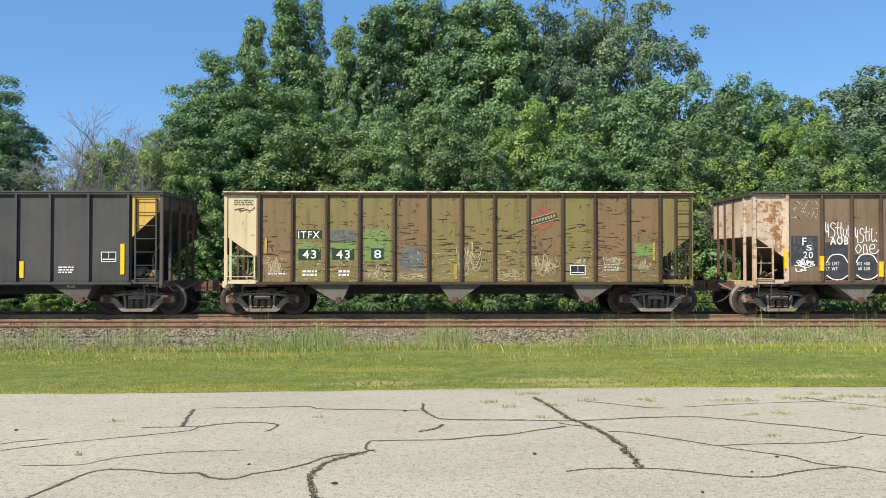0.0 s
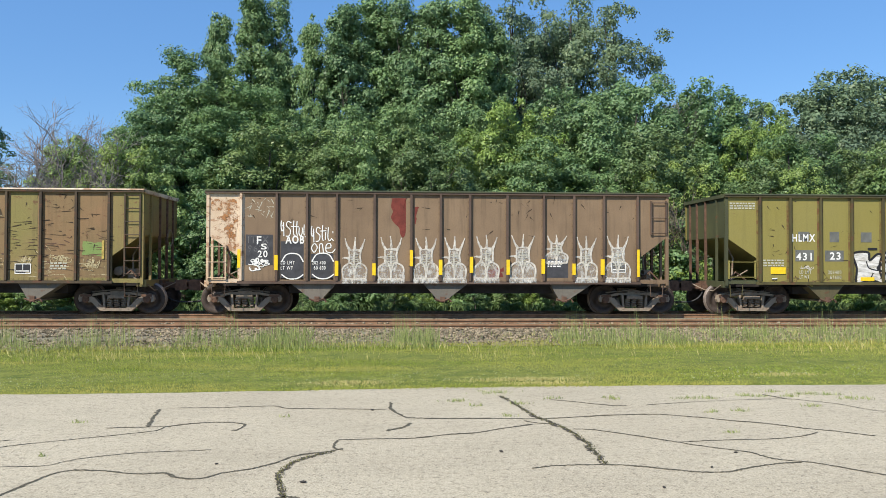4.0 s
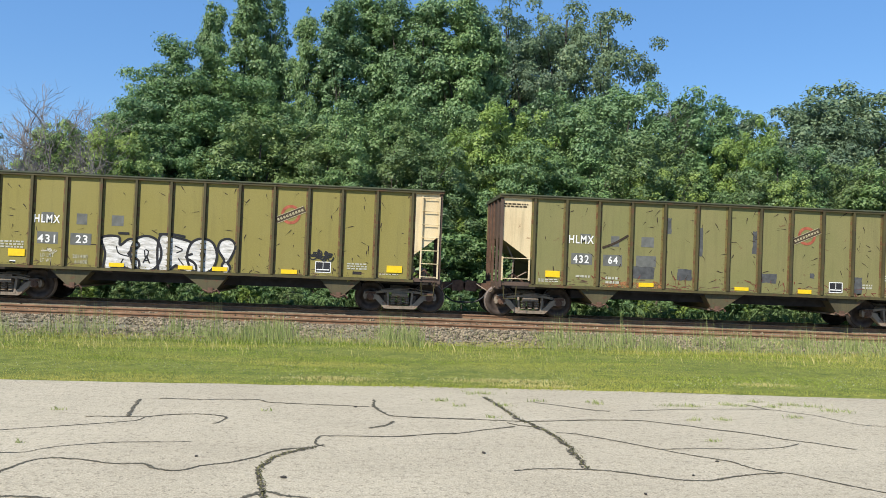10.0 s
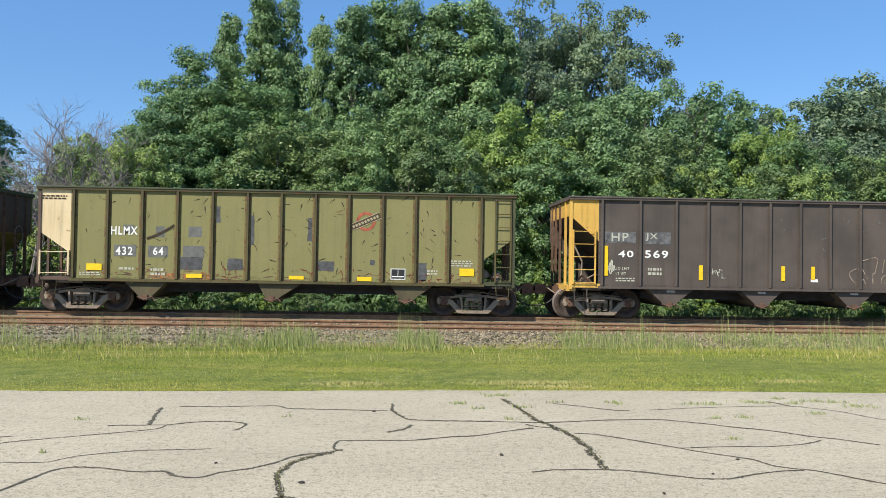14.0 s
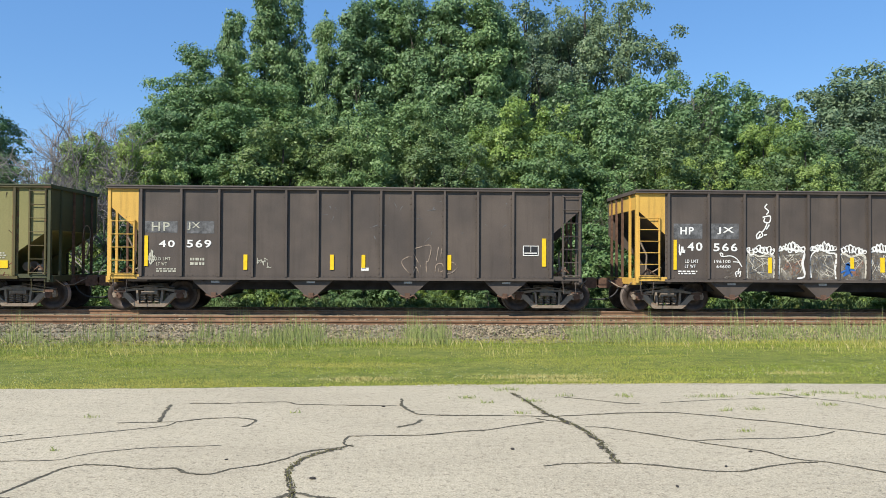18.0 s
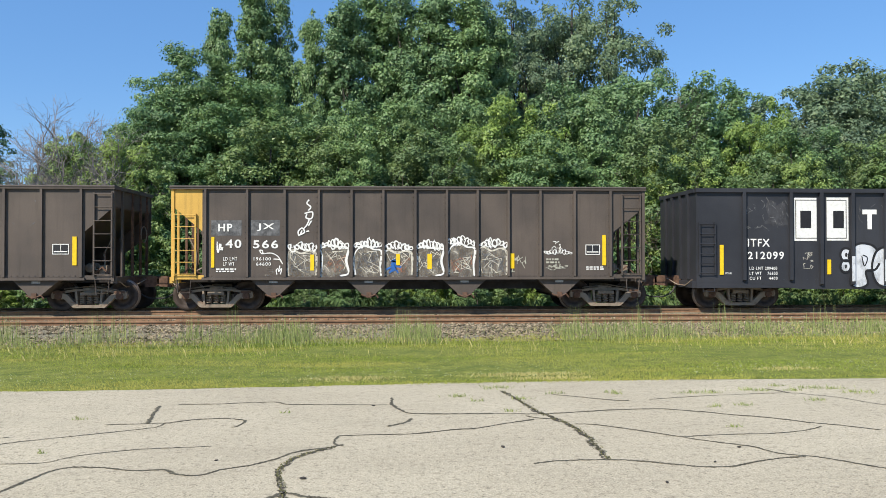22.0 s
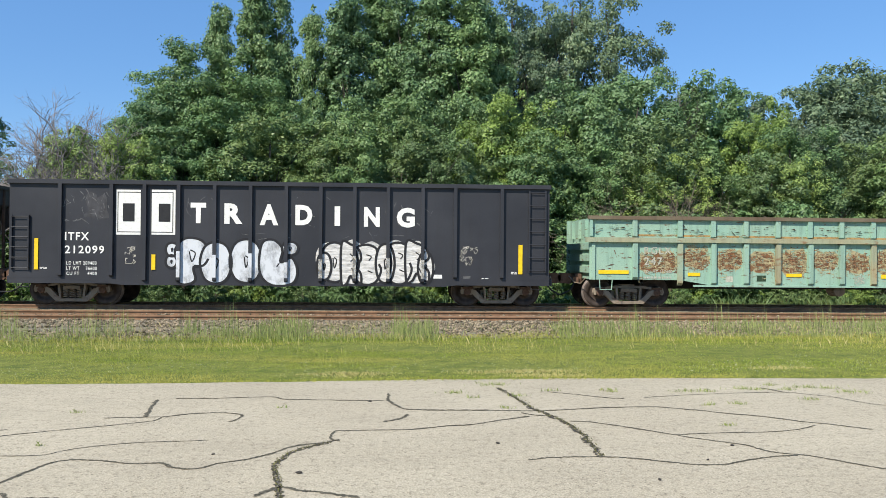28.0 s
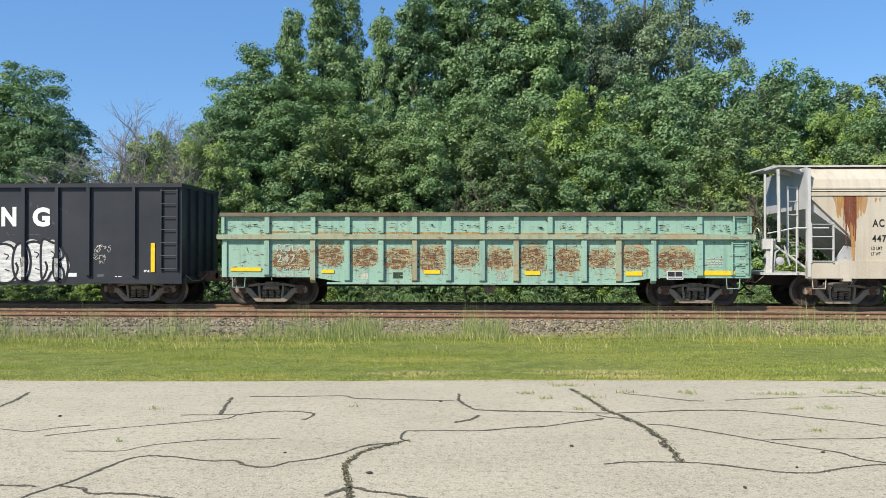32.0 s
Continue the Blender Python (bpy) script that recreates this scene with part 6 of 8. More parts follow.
def filled(car, x0, x1, z0, z1, pts, mat, name="graffiti_fill", y=SIDE - 0.008, label="", parent=None):
    q = smooth([(x0 + u * (x1 - x0), z0 + v * (z1 - z0)) for u, v in pts], True)
    return mark(car, name, Shape().add([(x, y, z) for x, z in q], [tuple(range(len(q)))]), mat, label, parent)


BUBBLE = {  # outlines of bubble letters in a unit box, and the inner marks
    "K": ([(0.02, 0.95), (0.45, 1.0), (0.5, 0.75), (0.75, 0.95), (1.0, 0.75), (0.72, 0.5), (1.0, 0.3), (0.95, 0.0), (0.5, 0.12), (0.12, 0.0), (0.12, 0.5)], [[(0.4, 0.72), (0.48, 0.5), (0.75, 0.42)], [(0.5, 0.12), (0.6, 0.35)]]),
    "O": ([(0.5, 1.0), (0.85, 0.88), (1.0, 0.5), (0.85, 0.12), (0.5, 0.0), (0.15, 0.12), (0.0, 0.5), (0.15, 0.88)], [[(0.45, 0.6), (0.5, 0.35), (0.58, 0.55), (0.48, 0.62)]]),
    "R": ([(0.05, 1.0), (0.5, 0.98), (0.9, 0.85), (1.0, 0.6), (0.75, 0.45), (1.0, 0.25), (1.0, 0.0), (0.7, 0.05), (0.5, 0.2), (0.3, 0.0), (0.05, 0.05)], [[(0.45, 0.75), (0.65, 0.65), (0.5, 0.55)], [(0.55, 0.4), (0.7, 0.2)]]),
    "!": ([(0.2, 0.95), (0.7, 1.0), (1.0, 0.8), (0.75, 0.45), (0.6, 0.33), (0.75, 0.2), (0.65, 0.02), (0.35, 0.02), (0.3, 0.25), (0.4, 0.4), (0.05, 0.7)], [[(0.3, 0.34), (0.7, 0.34)]]),
    "P": ([(0.0, 0.75), (0.3, 1.0), (0.8, 0.95), (1.0, 0.65), (0.85, 0.42), (0.55, 0.38), (0.6, 0.1), (0.3, 0.0), (0.05, 0.1), (0.1, 0.45)], [[(0.42, 0.72), (0.5, 0.5), (0.6, 0.68), (0.45, 0.75)]]),
    "L": ([(0.05, 0.9), (0.35, 1.0), (0.6, 0.8), (0.55, 0.5), (0.85, 0.6), (1.0, 0.3), (0.85, 0.02), (0.3, 0.0), (0.0, 0.3)], [[(0.52, 0.48), (0.45, 0.4)]]),
    "B": ([(0.0, 0.9), (0.4, 1.0), (0.8, 0.9), (0.85, 0.6), (1.0, 0.35), (0.75, 0.05), (0.3, 0.0), (0.0, 0.15), (0.1, 0.5)], [[(0.4, 0.75), (0.6, 0.7), (0.5, 0.6)], [(0.45, 0.35), (0.65, 0.3)]]),
}


def bubble(car, letter, x0, x1, z0, z1, fill, line, lift=0.0):
    pts, marks = BUBBLE[letter]
    y = SIDE - 0.008 - lift
    f = filled(car, x0, x1, z0, z1, pts, fill, y=y, label="bubble letter filled in thin white spray")
    outline(car, x0, x1, z0, z1, pts, line, 0.07, True, y=y - 0.003, parent=f)
    for m in marks:
        outline(car, x0, x1, z0, z1, m, line, 0.035, y=y - 0.0035, parent=f)
    return f


def strokes(car, x0, x1, z0, z1, lines, mat, width=0.035, y=SIDE - 0.0135, name="graffiti_tag", label="hand-sprayed graffiti tag", parent=None):
    """Several spray-can strokes in a unit box, each a piece of its own."""
    for k, pts in enumerate(lines):
        s = Shape().ribbon([(x0 + u * (x1 - x0), z0 + v * (z1 - z0)) for u, v in pts], width, y - 0.0003 * k)
        ob = mark(car, "spray_stroke" if parent else name, s, mat, "" if parent else label, parent)
        parent = parent or ob
    return parent


def jags(car, x0, x1, z0, z1, mat, seed, width=0.018, n=4):
    """Thin scratchy letter strokes with sharp corners, crossing one another."""
    r = random.Random(seed)
    first = None
    for i in range(n):
        x, z, a = r.uniform(x0, x1), r.uniform(z0, z1), r.uniform(0, 6.3)
        s = Shape()
        for j in range(r.choice((3, 4, 5))):
            l = r.uniform(0.25, 0.6) * min(x1 - x0, z1 - z0)
            q = (min(x1, max(x0, x + l * math.cos(a))), min(z1, max(z0, z + l * math.sin(a))))
            s.ribbon([(x, z), ((x + q[0]) / 2 + r.uniform(-0.02, 0.02), (z + q[1]) / 2), q], width, SIDE - 0.0125 - 0.0004 * i - 0.0002 * j)
            (x, z), a = q, a + r.choice((-1, 1)) * r.uniform(1.2, 2.6)
        ob = mark(car, "spray_stroke" if first else "graffiti_tag", s, mat, "" if first else "thin scratchy spray letters", first)
        first = first or ob
    return first


def tag_row(car, x0, x1, z0, z1, mat, seed, width=0.03, n=7):
    """A dense row of overlapping hooks, loops and spikes, as quick spray work leaves it."""
    r = random.Random(seed)
    first, w = None, (x1 - x0) / n
    for i in range(n):
        a = x0 + i * w
        arch = 1 - 0.45 * abs(2 * (i + 0.5) / n - 1)
        lo, hi = z0 + (z1 - z0) * r.uniform(-0.1, 0.25), z0 + (z1 - z0) * arch * r.uniform(0.7, 1.1)
        q, m = r.uniform(0, 6.3), r.choice((5, 6, 8))
        pts = []
        for j in range(m):
            q += r.uniform(1.2, 2.6)
            pts.append((min(x1, max(x0, a + w * (0.5 + 0.75 * math.cos(q)))), lo + (hi - lo) * (0.5 + 0.5 * math.sin(q))))
        ob = mark(car, "spray_stroke" if first else "graffiti_tag", Shape().ribbon(pts, [width * 0.6, width, width * 1.3, width * 0.7], SIDE - 0.0135 - 0.0005 * i), mat, "" if first else "dense row of white spray strokes", first)
        first = first or ob
    return first


def spiky(car, x0, x1, z0, z1, seed):
    """A white sprayed figure with three prongs, one arm and two round feet."""
    r = random.Random(seed)
    j = lambda q: q + r.uniform(-0.03, 0.03)
    body = [(j(a), j(b)) for a, b in ((0.08, 0.0), (0.92, 0.0), (0.98, 0.18), (0.76, 0.4), (0.75, 0.7), (0.5, 0.68), (0.26, 0.7), (0.26, 0.4), (0.02, 0.18))]
    f = filled(car, x0, x1, z0, z1, body, M_SPRAY_THIN, label="white sprayed figure with three prongs")
    tips = [(j(0.1), 0.97), (j(0.5), 1.0), (j(0.92), 0.96)]
    thick = [[tips[0], (0.2, 0.8), (0.32, 0.68)], [tips[1], (0.51, 0.85), (0.5, 0.68)], [tips[2], (0.82, 0.8), (0.72, 0.68)], [(0.26, 0.68), (0.5, 0.7), (0.78, 0.67)], [(j(0.0), 0.5), (0.14, 0.51), (0.3, 0.49)]]
    strokes(car, x0, x1, z0, z1, thick, M_SPRAY_EDGE, [0.03, 0.055, 0.075, 0.085], label="", parent=f)
    k = r.uniform(0.17, 0.23)
    fine = [[(0.27, 0.68), (j(0.29), 0.55), (0.27, 0.4)], [(0.75, 0.68), (j(0.72), 0.55), (0.75, 0.4)], [(0.5, 0.66), (j(0.5), 0.5), (0.5, 0.3)],
            [(0.5, 0.02), (0.48, k), (0.36, 0.38), (0.14, 0.33), (0.02, k), (0.06, 0.02)], [(0.5, 0.02), (0.53, k), (0.64, 0.38), (0.88, 0.33), (0.98, k), (0.94, 0.02)], [(0.04, 0.02), (0.5, 0.01), (0.96, 0.02)]]
    strokes(car, x0, x1, z0, z1, fine, M_SPRAY_EDGE, 0.05, y=SIDE - 0.016, label="", parent=f)
    hatch = [[(j(0.34), 0.3 + 0.055 * q), (j(0.66), 0.31 + 0.055 * q)] for q in range(6)]
    strokes(car, x0, x1, z0, z1, hatch, M_FADED, 0.016, y=SIDE - 0.0185, label="", parent=f)


HAND = [  # two looping hand styles and one block scrawl
    [[(0.02, 1.0), (0.0, 0.7), (0.04, 0.4), (0.12, 0.55), (0.06, 0.75)], [(0.1, 0.9), (0.12, 0.1)], [(0.42, 0.86), (0.28, 0.95), (0.22, 0.72), (0.38, 0.45), (0.34, 0.12), (0.2, 0.1)], [(0.52, 1.0), (0.5, 0.4), (0.54, 0.12)], [(0.4, 0.66), (0.72, 0.64)],
     [(0.65, 0.98), (0.63, 0.4), (0.67, 0.12)], [(0.74, 0.6), (0.73, 0.25), (0.8, 0.12), (0.86, 0.3), (0.87, 0.6)], [(0.94, 0.8), (0.93, 0.25), (1.0, 0.05)]],
    [[(0.03, 0.95), (0.0, 0.6), (0.05, 0.35), (0.12, 0.6)], [(0.1, 0.8), (0.12, 0.0)], [(0.4, 0.8), (0.27, 0.88), (0.22, 0.62), (0.38, 0.4), (0.33, 0.1), (0.2, 0.06)], [(0.5, 1.0), (0.48, 0.35), (0.53, 0.1)], [(0.4, 0.66), (0.66, 0.68)],
     [(0.63, 0.6), (0.62, 0.15)], [(0.63, 0.86), (0.66, 0.8)], [(0.75, 0.9), (0.73, 0.3), (0.8, 0.1), (0.9, 0.25)], [(0.94, 0.65), (0.95, 0.55)], [(0.92, 0.2), (0.97, 0.1)]],
    [[(0.1, 0.1), (0.0, 0.45), (0.12, 0.8), (0.24, 0.5), (0.12, 0.1)], [(0.34, 0.1), (0.34, 0.7), (0.45, 0.75), (0.5, 0.1)], [(0.6, 0.45), (0.8, 0.5), (0.78, 0.8), (0.62, 0.7), (0.62, 0.2), (0.85, 0.1), (1.0, 0.4)]],
]


M_SPRAY = sprayed("thin_white_spray", (0.72, 0.7, 0.66), 0.42, 5.0, 0.6, (0.5, 1, 2.5), 0.16)
M_EMBLEM = plain("worn_badge_lettering", (0.36, 0.31, 0.19), 0.8, 0, 0.4, 20)
M_SPRAY_THIN = sprayed("worn_white_spray", (0.66, 0.64, 0.58), 0.57, 9.0)
M_SPRAY_GREY = sprayed("thin_silver_spray", (0.62, 0.64, 0.66), 0.40, 2.5)
M_SPRAY_EDGE = sprayed("white_spray_line", (0.66, 0.62, 0.54), 0.43, 11.0, soft=0.2)
M_RUSTSPECK = sprayed("speckled_orange_rust", (0.36, 0.17, 0.07), 0.53, 5.0, 0.9, (1, 1, 1), 0.07)
M_TANSCRAWL = sprayed("tan_scratched_scrawl", (0.5, 0.42, 0.24), 0.45, 9.0)
M_FADED = plain("faded_white_paint", (0.46, 0.45, 0.36), 0.8, 0, 0.3, 20)
M_BADGE = plain("faded_red_badge", (0.36, 0.1, 0.055), 0.75, 0, 0.3, 9)
M_BADGE_BAR = plain("badge_bar_brown", (0.07, 0.05, 0.03), 0.75, 0, 0.3, 9)
M_GREYPATCH = plain("grey_primer_patch", (0.14, 0.143, 0.13), 0.9, 0, 0.25, 5)
M_BLUEPATCH = plain("blue_grey_patch", (0.085, 0.088, 0.088), 0.9, 0, 0.35, 6)
M_DGREEN = plain("dark_green_number_patch", (0.028, 0.05, 0.026), 0.7, 0, 0.3, 6)
M_LGREEN = paint("light_green_touch_up", (0.17, 0.27, 0.075), (0.2, 0.25, 0.08), 0.5, 0.3, 61.0)
M_CHARPATCH = plain("charcoal_patch", (0.055, 0.055, 0.06), 0.7, 0, 0.3, 5)
M_PRIMER = plain("red_primer", (0.16, 0.035, 0.025), 0.75, 0, 0.3, 5)
M_MIDGREY = plain("scuffed_grey_patch", (0.12, 0.12, 0.12), 0.75, 0, 0.5, 9)
M_BLUE = plain("blue_spray", (0.03, 0.13, 0.4), 0.6, 0, 0.2, 9)
M_INK = plain("black_spray", (0.02, 0.02, 0.022), 0.6, 0, 0.2, 9)
M_PALE = sprayed("pale_scrawl", (0.62, 0.58, 0.48), 0.42, 9.0)
M_REDSCRAWL = sprayed("reddish_scrawl", (0.35, 0.16, 0.1), 0.5, 9.0)
M_RUSTRUN = sprayed("rust_run", (0.2, 0.065, 0.035), 0.42, 3.0, 0.9, (4, 1, 0.35), 0.14)
M_HAZE = sprayed("thin_grey_spray", (0.3, 0.27, 0.22), 0.55, 5.0)
M_BLOOM = sprayed("panel_rust", (0.4, 0.25, 0.1), 0.47, 3.5, 0.9, (0.9, 1, 1.6), 0.09)
M_RUSTPALE = sprayed("orange_rust_stain", (0.5, 0.27, 0.1), 0.5, 3.0, 0.9, (4, 1, 0.35), 0.14)
M_OCHREBLOOM = sprayed("ochre_rust_mottle", (0.4, 0.34, 0.19), 0.47, 6.0, 0.9, (0.8, 1, 1.5), 0.08)
M_BROWNBLOOM = sprayed("brown_rust_mottle", (0.2, 0.095, 0.045), 0.515, 7.0, 0.9, (0.7, 1, 1.7), 0.05)
M_RUSTOCHRE = plain("pale_ochre_rust", (0.4, 0.35, 0.19), 0.9, 0, 0.4, 14)
M_RUSTORANGE = plain("orange_rust", (0.26, 0.14, 0.07), 0.9, 0, 0.45, 14)
M_RUSTDARK = plain("dark_rust", (0.13, 0.065, 0.035), 0.9, 0, 0.4, 14)
M_SCRATCH = plain("dark_scrape", (0.05, 0.035, 0.022), 0.85, 0, 0.4, 12)


def scrapes(car, x0, x1, z0, z1, n, seed, mat=None, flat=0.0, longest=0.5):
    """Short dark scrapes and chips where paint has gone."""
    r = random.Random(seed)
    s = Shape()
    for i in range(n):
        x, z, a, l = r.uniform(x0, x1), r.uniform(z0, z1), r.choice((r.gauss(0, 0.3), r.gauss(1.2, 0.4), r.gauss(2.2, 0.3))), r.uniform(0.05, 0.28)
        w = r.uniform(0.008, 0.03)
        if r.random() < flat:
            a, l = r.gauss(0, 0.12), r.uniform(0.2 * longest, longest)
            z = z0 + (z1 - z0) * min(1, max(0, r.gauss(0.35, 0.22)))
        p = [(x + math.cos(a) * l * (k - 1) / 2 + r.uniform(-0.02, 0.02), z + math.sin(a) * l * (k - 1) / 2) for k in range(3)]
        s.ribbon(p, [w * 0.3, w, w * 0.3], SIDE - 0.005 - 0.00001 * i)
    return tagged(mark(car, "paint_scrape", s, mat or M_SCRATCH, "dark scrapes and chips in the paint"), kind="stuff")


def runs(car, x0, x1, z0, z1, n, seed, mat):
    """Rust running down in tapering streaks of uneven length."""
    r = random.Random(seed)
    for i in range(n):
        x, w = r.uniform(x0, x1), r.uniform(0.03, 0.09)
        low = z0 + (z1 - z0) * r.uniform(0, 0.55)
        pts = [(x + r.uniform(-0.012, 0.012), z1 - (z1 - low) * k / 4) for k in range(5)]
        mark(car, "rust_run", Shape().ribbon(pts, [w, w * 0.9, w * 0.75, w * 0.5, w * 0.15], SIDE - 0.003 - 0.0004 * i), mat, "brown rust running down the paint")


def bloom(car, x0, x1, z0, z1, seed, mat, y=SIDE - 0.003):
    """A ragged rust bloom across a panel."""
    r = random.Random(seed)
    n = 22
    pts = []
    for k in range(n):
        c, q = math.cos(k * 6.283 / n), math.sin(k * 6.283 / n)
        pts.append((0.5 + 0.5 * math.copysign(abs(c) ** 0.5, c) * r.uniform(0.86, 1.02), 0.5 + 0.55 * math.copysign(abs(q) ** 0.6, q) * r.uniform(0.7, 1.05)))
    filled(car, x0, x1, z0, z1, pts, mat, "rust_bloom", y, "orange-brown rust bloom in the paint")


def rust_field(car, x0, x1, z0, z1, seed, mat, n=60, y=SIDE - 0.004):
    """Paint broken through in short ragged streaks that thin out towards the panel's edges."""
    r = random.Random(seed)
    s = Shape()
    for i in range(n):
        x = (x0 + x1) / 2 + max(-0.5, min(0.5, r.gauss(0, 0.3))) * (x1 - x0)
        z = (z0 + z1) / 2 + max(-0.62, min(0.62, r.gauss(0, 0.27))) * (z1 - z0)
        l, w, t = min(r.uniform(0.03, 0.2), 2 * min(x - x0, x1 - x) + 0.03), r.uniform(0.006, 0.032), r.gauss(0, 0.15)
        p = [(x + l * (k - 1.5) / 3, z + t * l * (k - 1.5) / 3 + r.uniform(-0.015, 0.015)) for k in range(4)]
        if r.random() < 0.3:
            w, h = w * 0.55, r.uniform(0.06, 0.22)
            p = [(x + r.uniform(-0.006, 0.006), z - h * (k / 3 - 0.3)) for k in range(4)]
        s.ribbon(p, [w * 0.3, w, w * r.uniform(0.5, 1.2), w * 0.25], y - 0.00001 * i)
    return tagged(mark(car, "rust_field", s, mat, "orange-brown rust breaking through the paint"), kind="stuff")


# charcoal car
stencil_box(car_a, 5.08, 5.52, 1.58, 1.88)
for box in ((5.64, 5.76, 1.22, 2.11), (2.73, 2.85, 1.12, 1.60),):
    reflector(car_a, *box)
bars(car_a, 3.85, 4.29, 1.26, 1.48, 3)
# olive-tan car
patch(car_b, -3.75, -3.01, 2.15, 2.52, M_GREYPATCH)
patch(car_b, -4.71, -3.99, 1.62, 2.15, M_LGREEN, rag=0.03, seed=521)
patch(car_b, -3.74, -3.00, 1.62, 2.16, M_LGREEN, rag=0.03, seed=580)
patch(car_b, -2.75, -2.00, 1.61, 2.54, M_LGREEN, rag=0.03, seed=640)
patch(car_b, 5.12, 5.69, 1.73, 2.11, M_LGREEN, rag=0.03, seed=3)
patch(car_b, -1.71, -1.03, 1.35, 1.97, M_GREYPATCH, rag=0.05, seed=8)
patch(car_b, -4.73, -3.99, 2.25, 2.51, M_DGREEN, y=SIDE - 0.0055)
word(car_b, "ITFX", -4.69, -4.06, 2.27, 2.48)
patch(car_b, -4.68, -4.02, 1.64, 1.97, M_DGREEN, y=SIDE - 0.0065)
word(car_b, "43", -4.55, -4.16, 1.68, 1.93)
patch(car_b, -3.71, -3.05, 1.64, 1.97, M_DGREEN, y=SIDE - 0.0065)
word(car_b, "43", -3.58, -3.18, 1.68, 1.93)
patch(car_b, -2.56, -2.20, 1.65, 1.98, M_DGREEN, y=SIDE - 0.0065)
word(car_b, "8", -2.48, -2.27, 1.69, 1.94)
bars(car_b, -4.56, -4.13, 1.18, 1.38, 2)
bars(car_b, -3.51, -3.15, 1.18, 1.38, 2)
bars(car_b, -5.55, -5.06, 1.22, 1.29, 1)
for box in ((-5.66, -5.59, 1.83, 2.28), (-0.15, -0.05, 1.08, 1.53), (5.66, 5.73, 1.63, 2.16),):
    reflector(car_b, *box, 0.022, M_DULL_YELLOW)
strokes(car_b, -6.55, -5.95, 3.02, 3.2, [[(0.0, 0.4), (0.2, 0.6), (0.35, 0.3), (0.6, 0.5), (0.8, 0.35), (1.0, 0.9)], [(0.25, 0.45), (0.3, 0.1)], [(0.7, 0.4), (0.74, 0.0)], [(0.05, 0.5), (0.5, 0.75)]], M_RUSTIRON, 0.022, label="wavy rust streak on the cream end panel")
bars(car_b, -6.55, -6.0, 3.24, 3.42, 3, M_TWIG)
emblem(car_b, 2.46, 2.84, 0.30, 0.41, 0.29)
stencil_box(car_b, 3.24, 3.69, 1.20, 1.49)
bars(car_b, 4.23, 4.71, 1.33, 1.56, 3, M_FADED)
scribble(car_b, 2.12, 2.93, 1.12, 1.90, M_TANSCRAWL, 100, 0.018, 6)
scribble(car_b, -2.75, -1.93, 1.05, 1.50, M_TANSCRAWL, 101, 0.018, 5)
scribble(car_b, 3.31, 3.73, 1.49, 1.79, M_TANSCRAWL, 102, 0.018, 4)
scribble(car_b, -1.79, -0.78, 1.04, 1.34, M_TANSCRAWL, 103, 0.018, 4)
scribble(car_b, -0.12, 0.70, 1.08, 2.39, M_TANSCRAWL, 104, 0.018, 5)
scribble(car_b, -5.61, -5.06, 1.06, 1.70, M_TANSCRAWL, 105, 0.018, 5)
scribble(car_b, 1.00, 1.94, 1.05, 1.49, M_TANSCRAWL, 106, 0.018, 4)
scribble(car_b, 5.15, 5.64, 1.17, 1.75, M_TANSCRAWL, 107, 0.018, 4)
scribble(car_b, 4.20, 4.82, 1.50, 1.80, M_TANSCRAWL, 108, 0.018, 4)
scrapes(car_b, -5.72, 5.81, 1.32, 3.48, 420, 1, M_SCRATCH, 0.65)
scrapes(car_b, -5.71, 5.81, 0.99, 2.00, 230, 11, M_TANSCRAWL, 0.5)
scrapes(car_b, -5.71, 5.81, 0.99, 2.66, 160, 12, M_RUSTIRON, 0.8)
# brown car
patch(car_c, -5.65, -4.87, 1.47, 2.35, M_CHARPATCH)
patch(car_c, -4.65, -3.90, 1.05, 2.16, M_CHARPATCH)
patch(car_c, -3.78, -3.10, 1.05, 1.80, M_CHARPATCH)
patch(car_c, 3.08, 3.76, 1.12, 1.68, M_CHARPATCH)
word(car_c, "ITFX", -5.58, -4.99, 2.10, 2.30, M_MIDGREY)
word(car_c, "F", -5.33, -5.20, 2.07, 2.30, y=SIDE - 0.0165)
word(car_c, "S", -5.21, -5.04, 1.92, 2.09, y=SIDE - 0.0165)
word(car_c, "20", -5.30, -5.02, 1.69, 1.89, y=SIDE - 0.0165)
word(car_c, "9620", -5.58, -4.99, 1.85, 2.04, M_MIDGREY)
word(car_c, "LD LMT", -4.64, -4.24, 1.49, 1.59)
word(car_c, "LT WT", -4.64, -4.29, 1.34, 1.44)
word(car_c, "202 400", -3.74, -3.35, 1.49, 1.59)
word(car_c, "60 600", -3.69, -3.35, 1.34, 1.45)
word(car_c, "AOB", -4.51, -3.97, 2.09, 2.33, fat=0.03)
bars(car_c, 3.15, 3.58, 1.44, 1.64, 3)
filled(car_c, -1.47, -1.03, 2.28, 3.43, [(0.08, 0.97), (0.1, 1.0), (0.98, 1.0), (1.0, 0.97), (1.0, 0.5), (0.98, 0.12), (0.8, 0.0), (0.62, 0.1), (0.55, 0.25), (0.2, 0.38), (0.02, 0.52), (0.14, 0.66), (0.02, 0.78)], M_PRIMER, "paint_patch", SIDE - 0.004, "red primer patch tapering downwards")
patch(car_c, 1.36, 1.80, 1.09, 1.40, M_PRIMER, rag=0.08, seed=6)
patch(car_c, -0.82, -0.70, 2.72, 3.22, M_PRIMER, rag=0.06, seed=7)
spiky(car_c, -2.88, -2.15, 1.06, 2.29, 0)
spiky(car_c, -1.85, -1.07, 1.06, 2.33, 1)
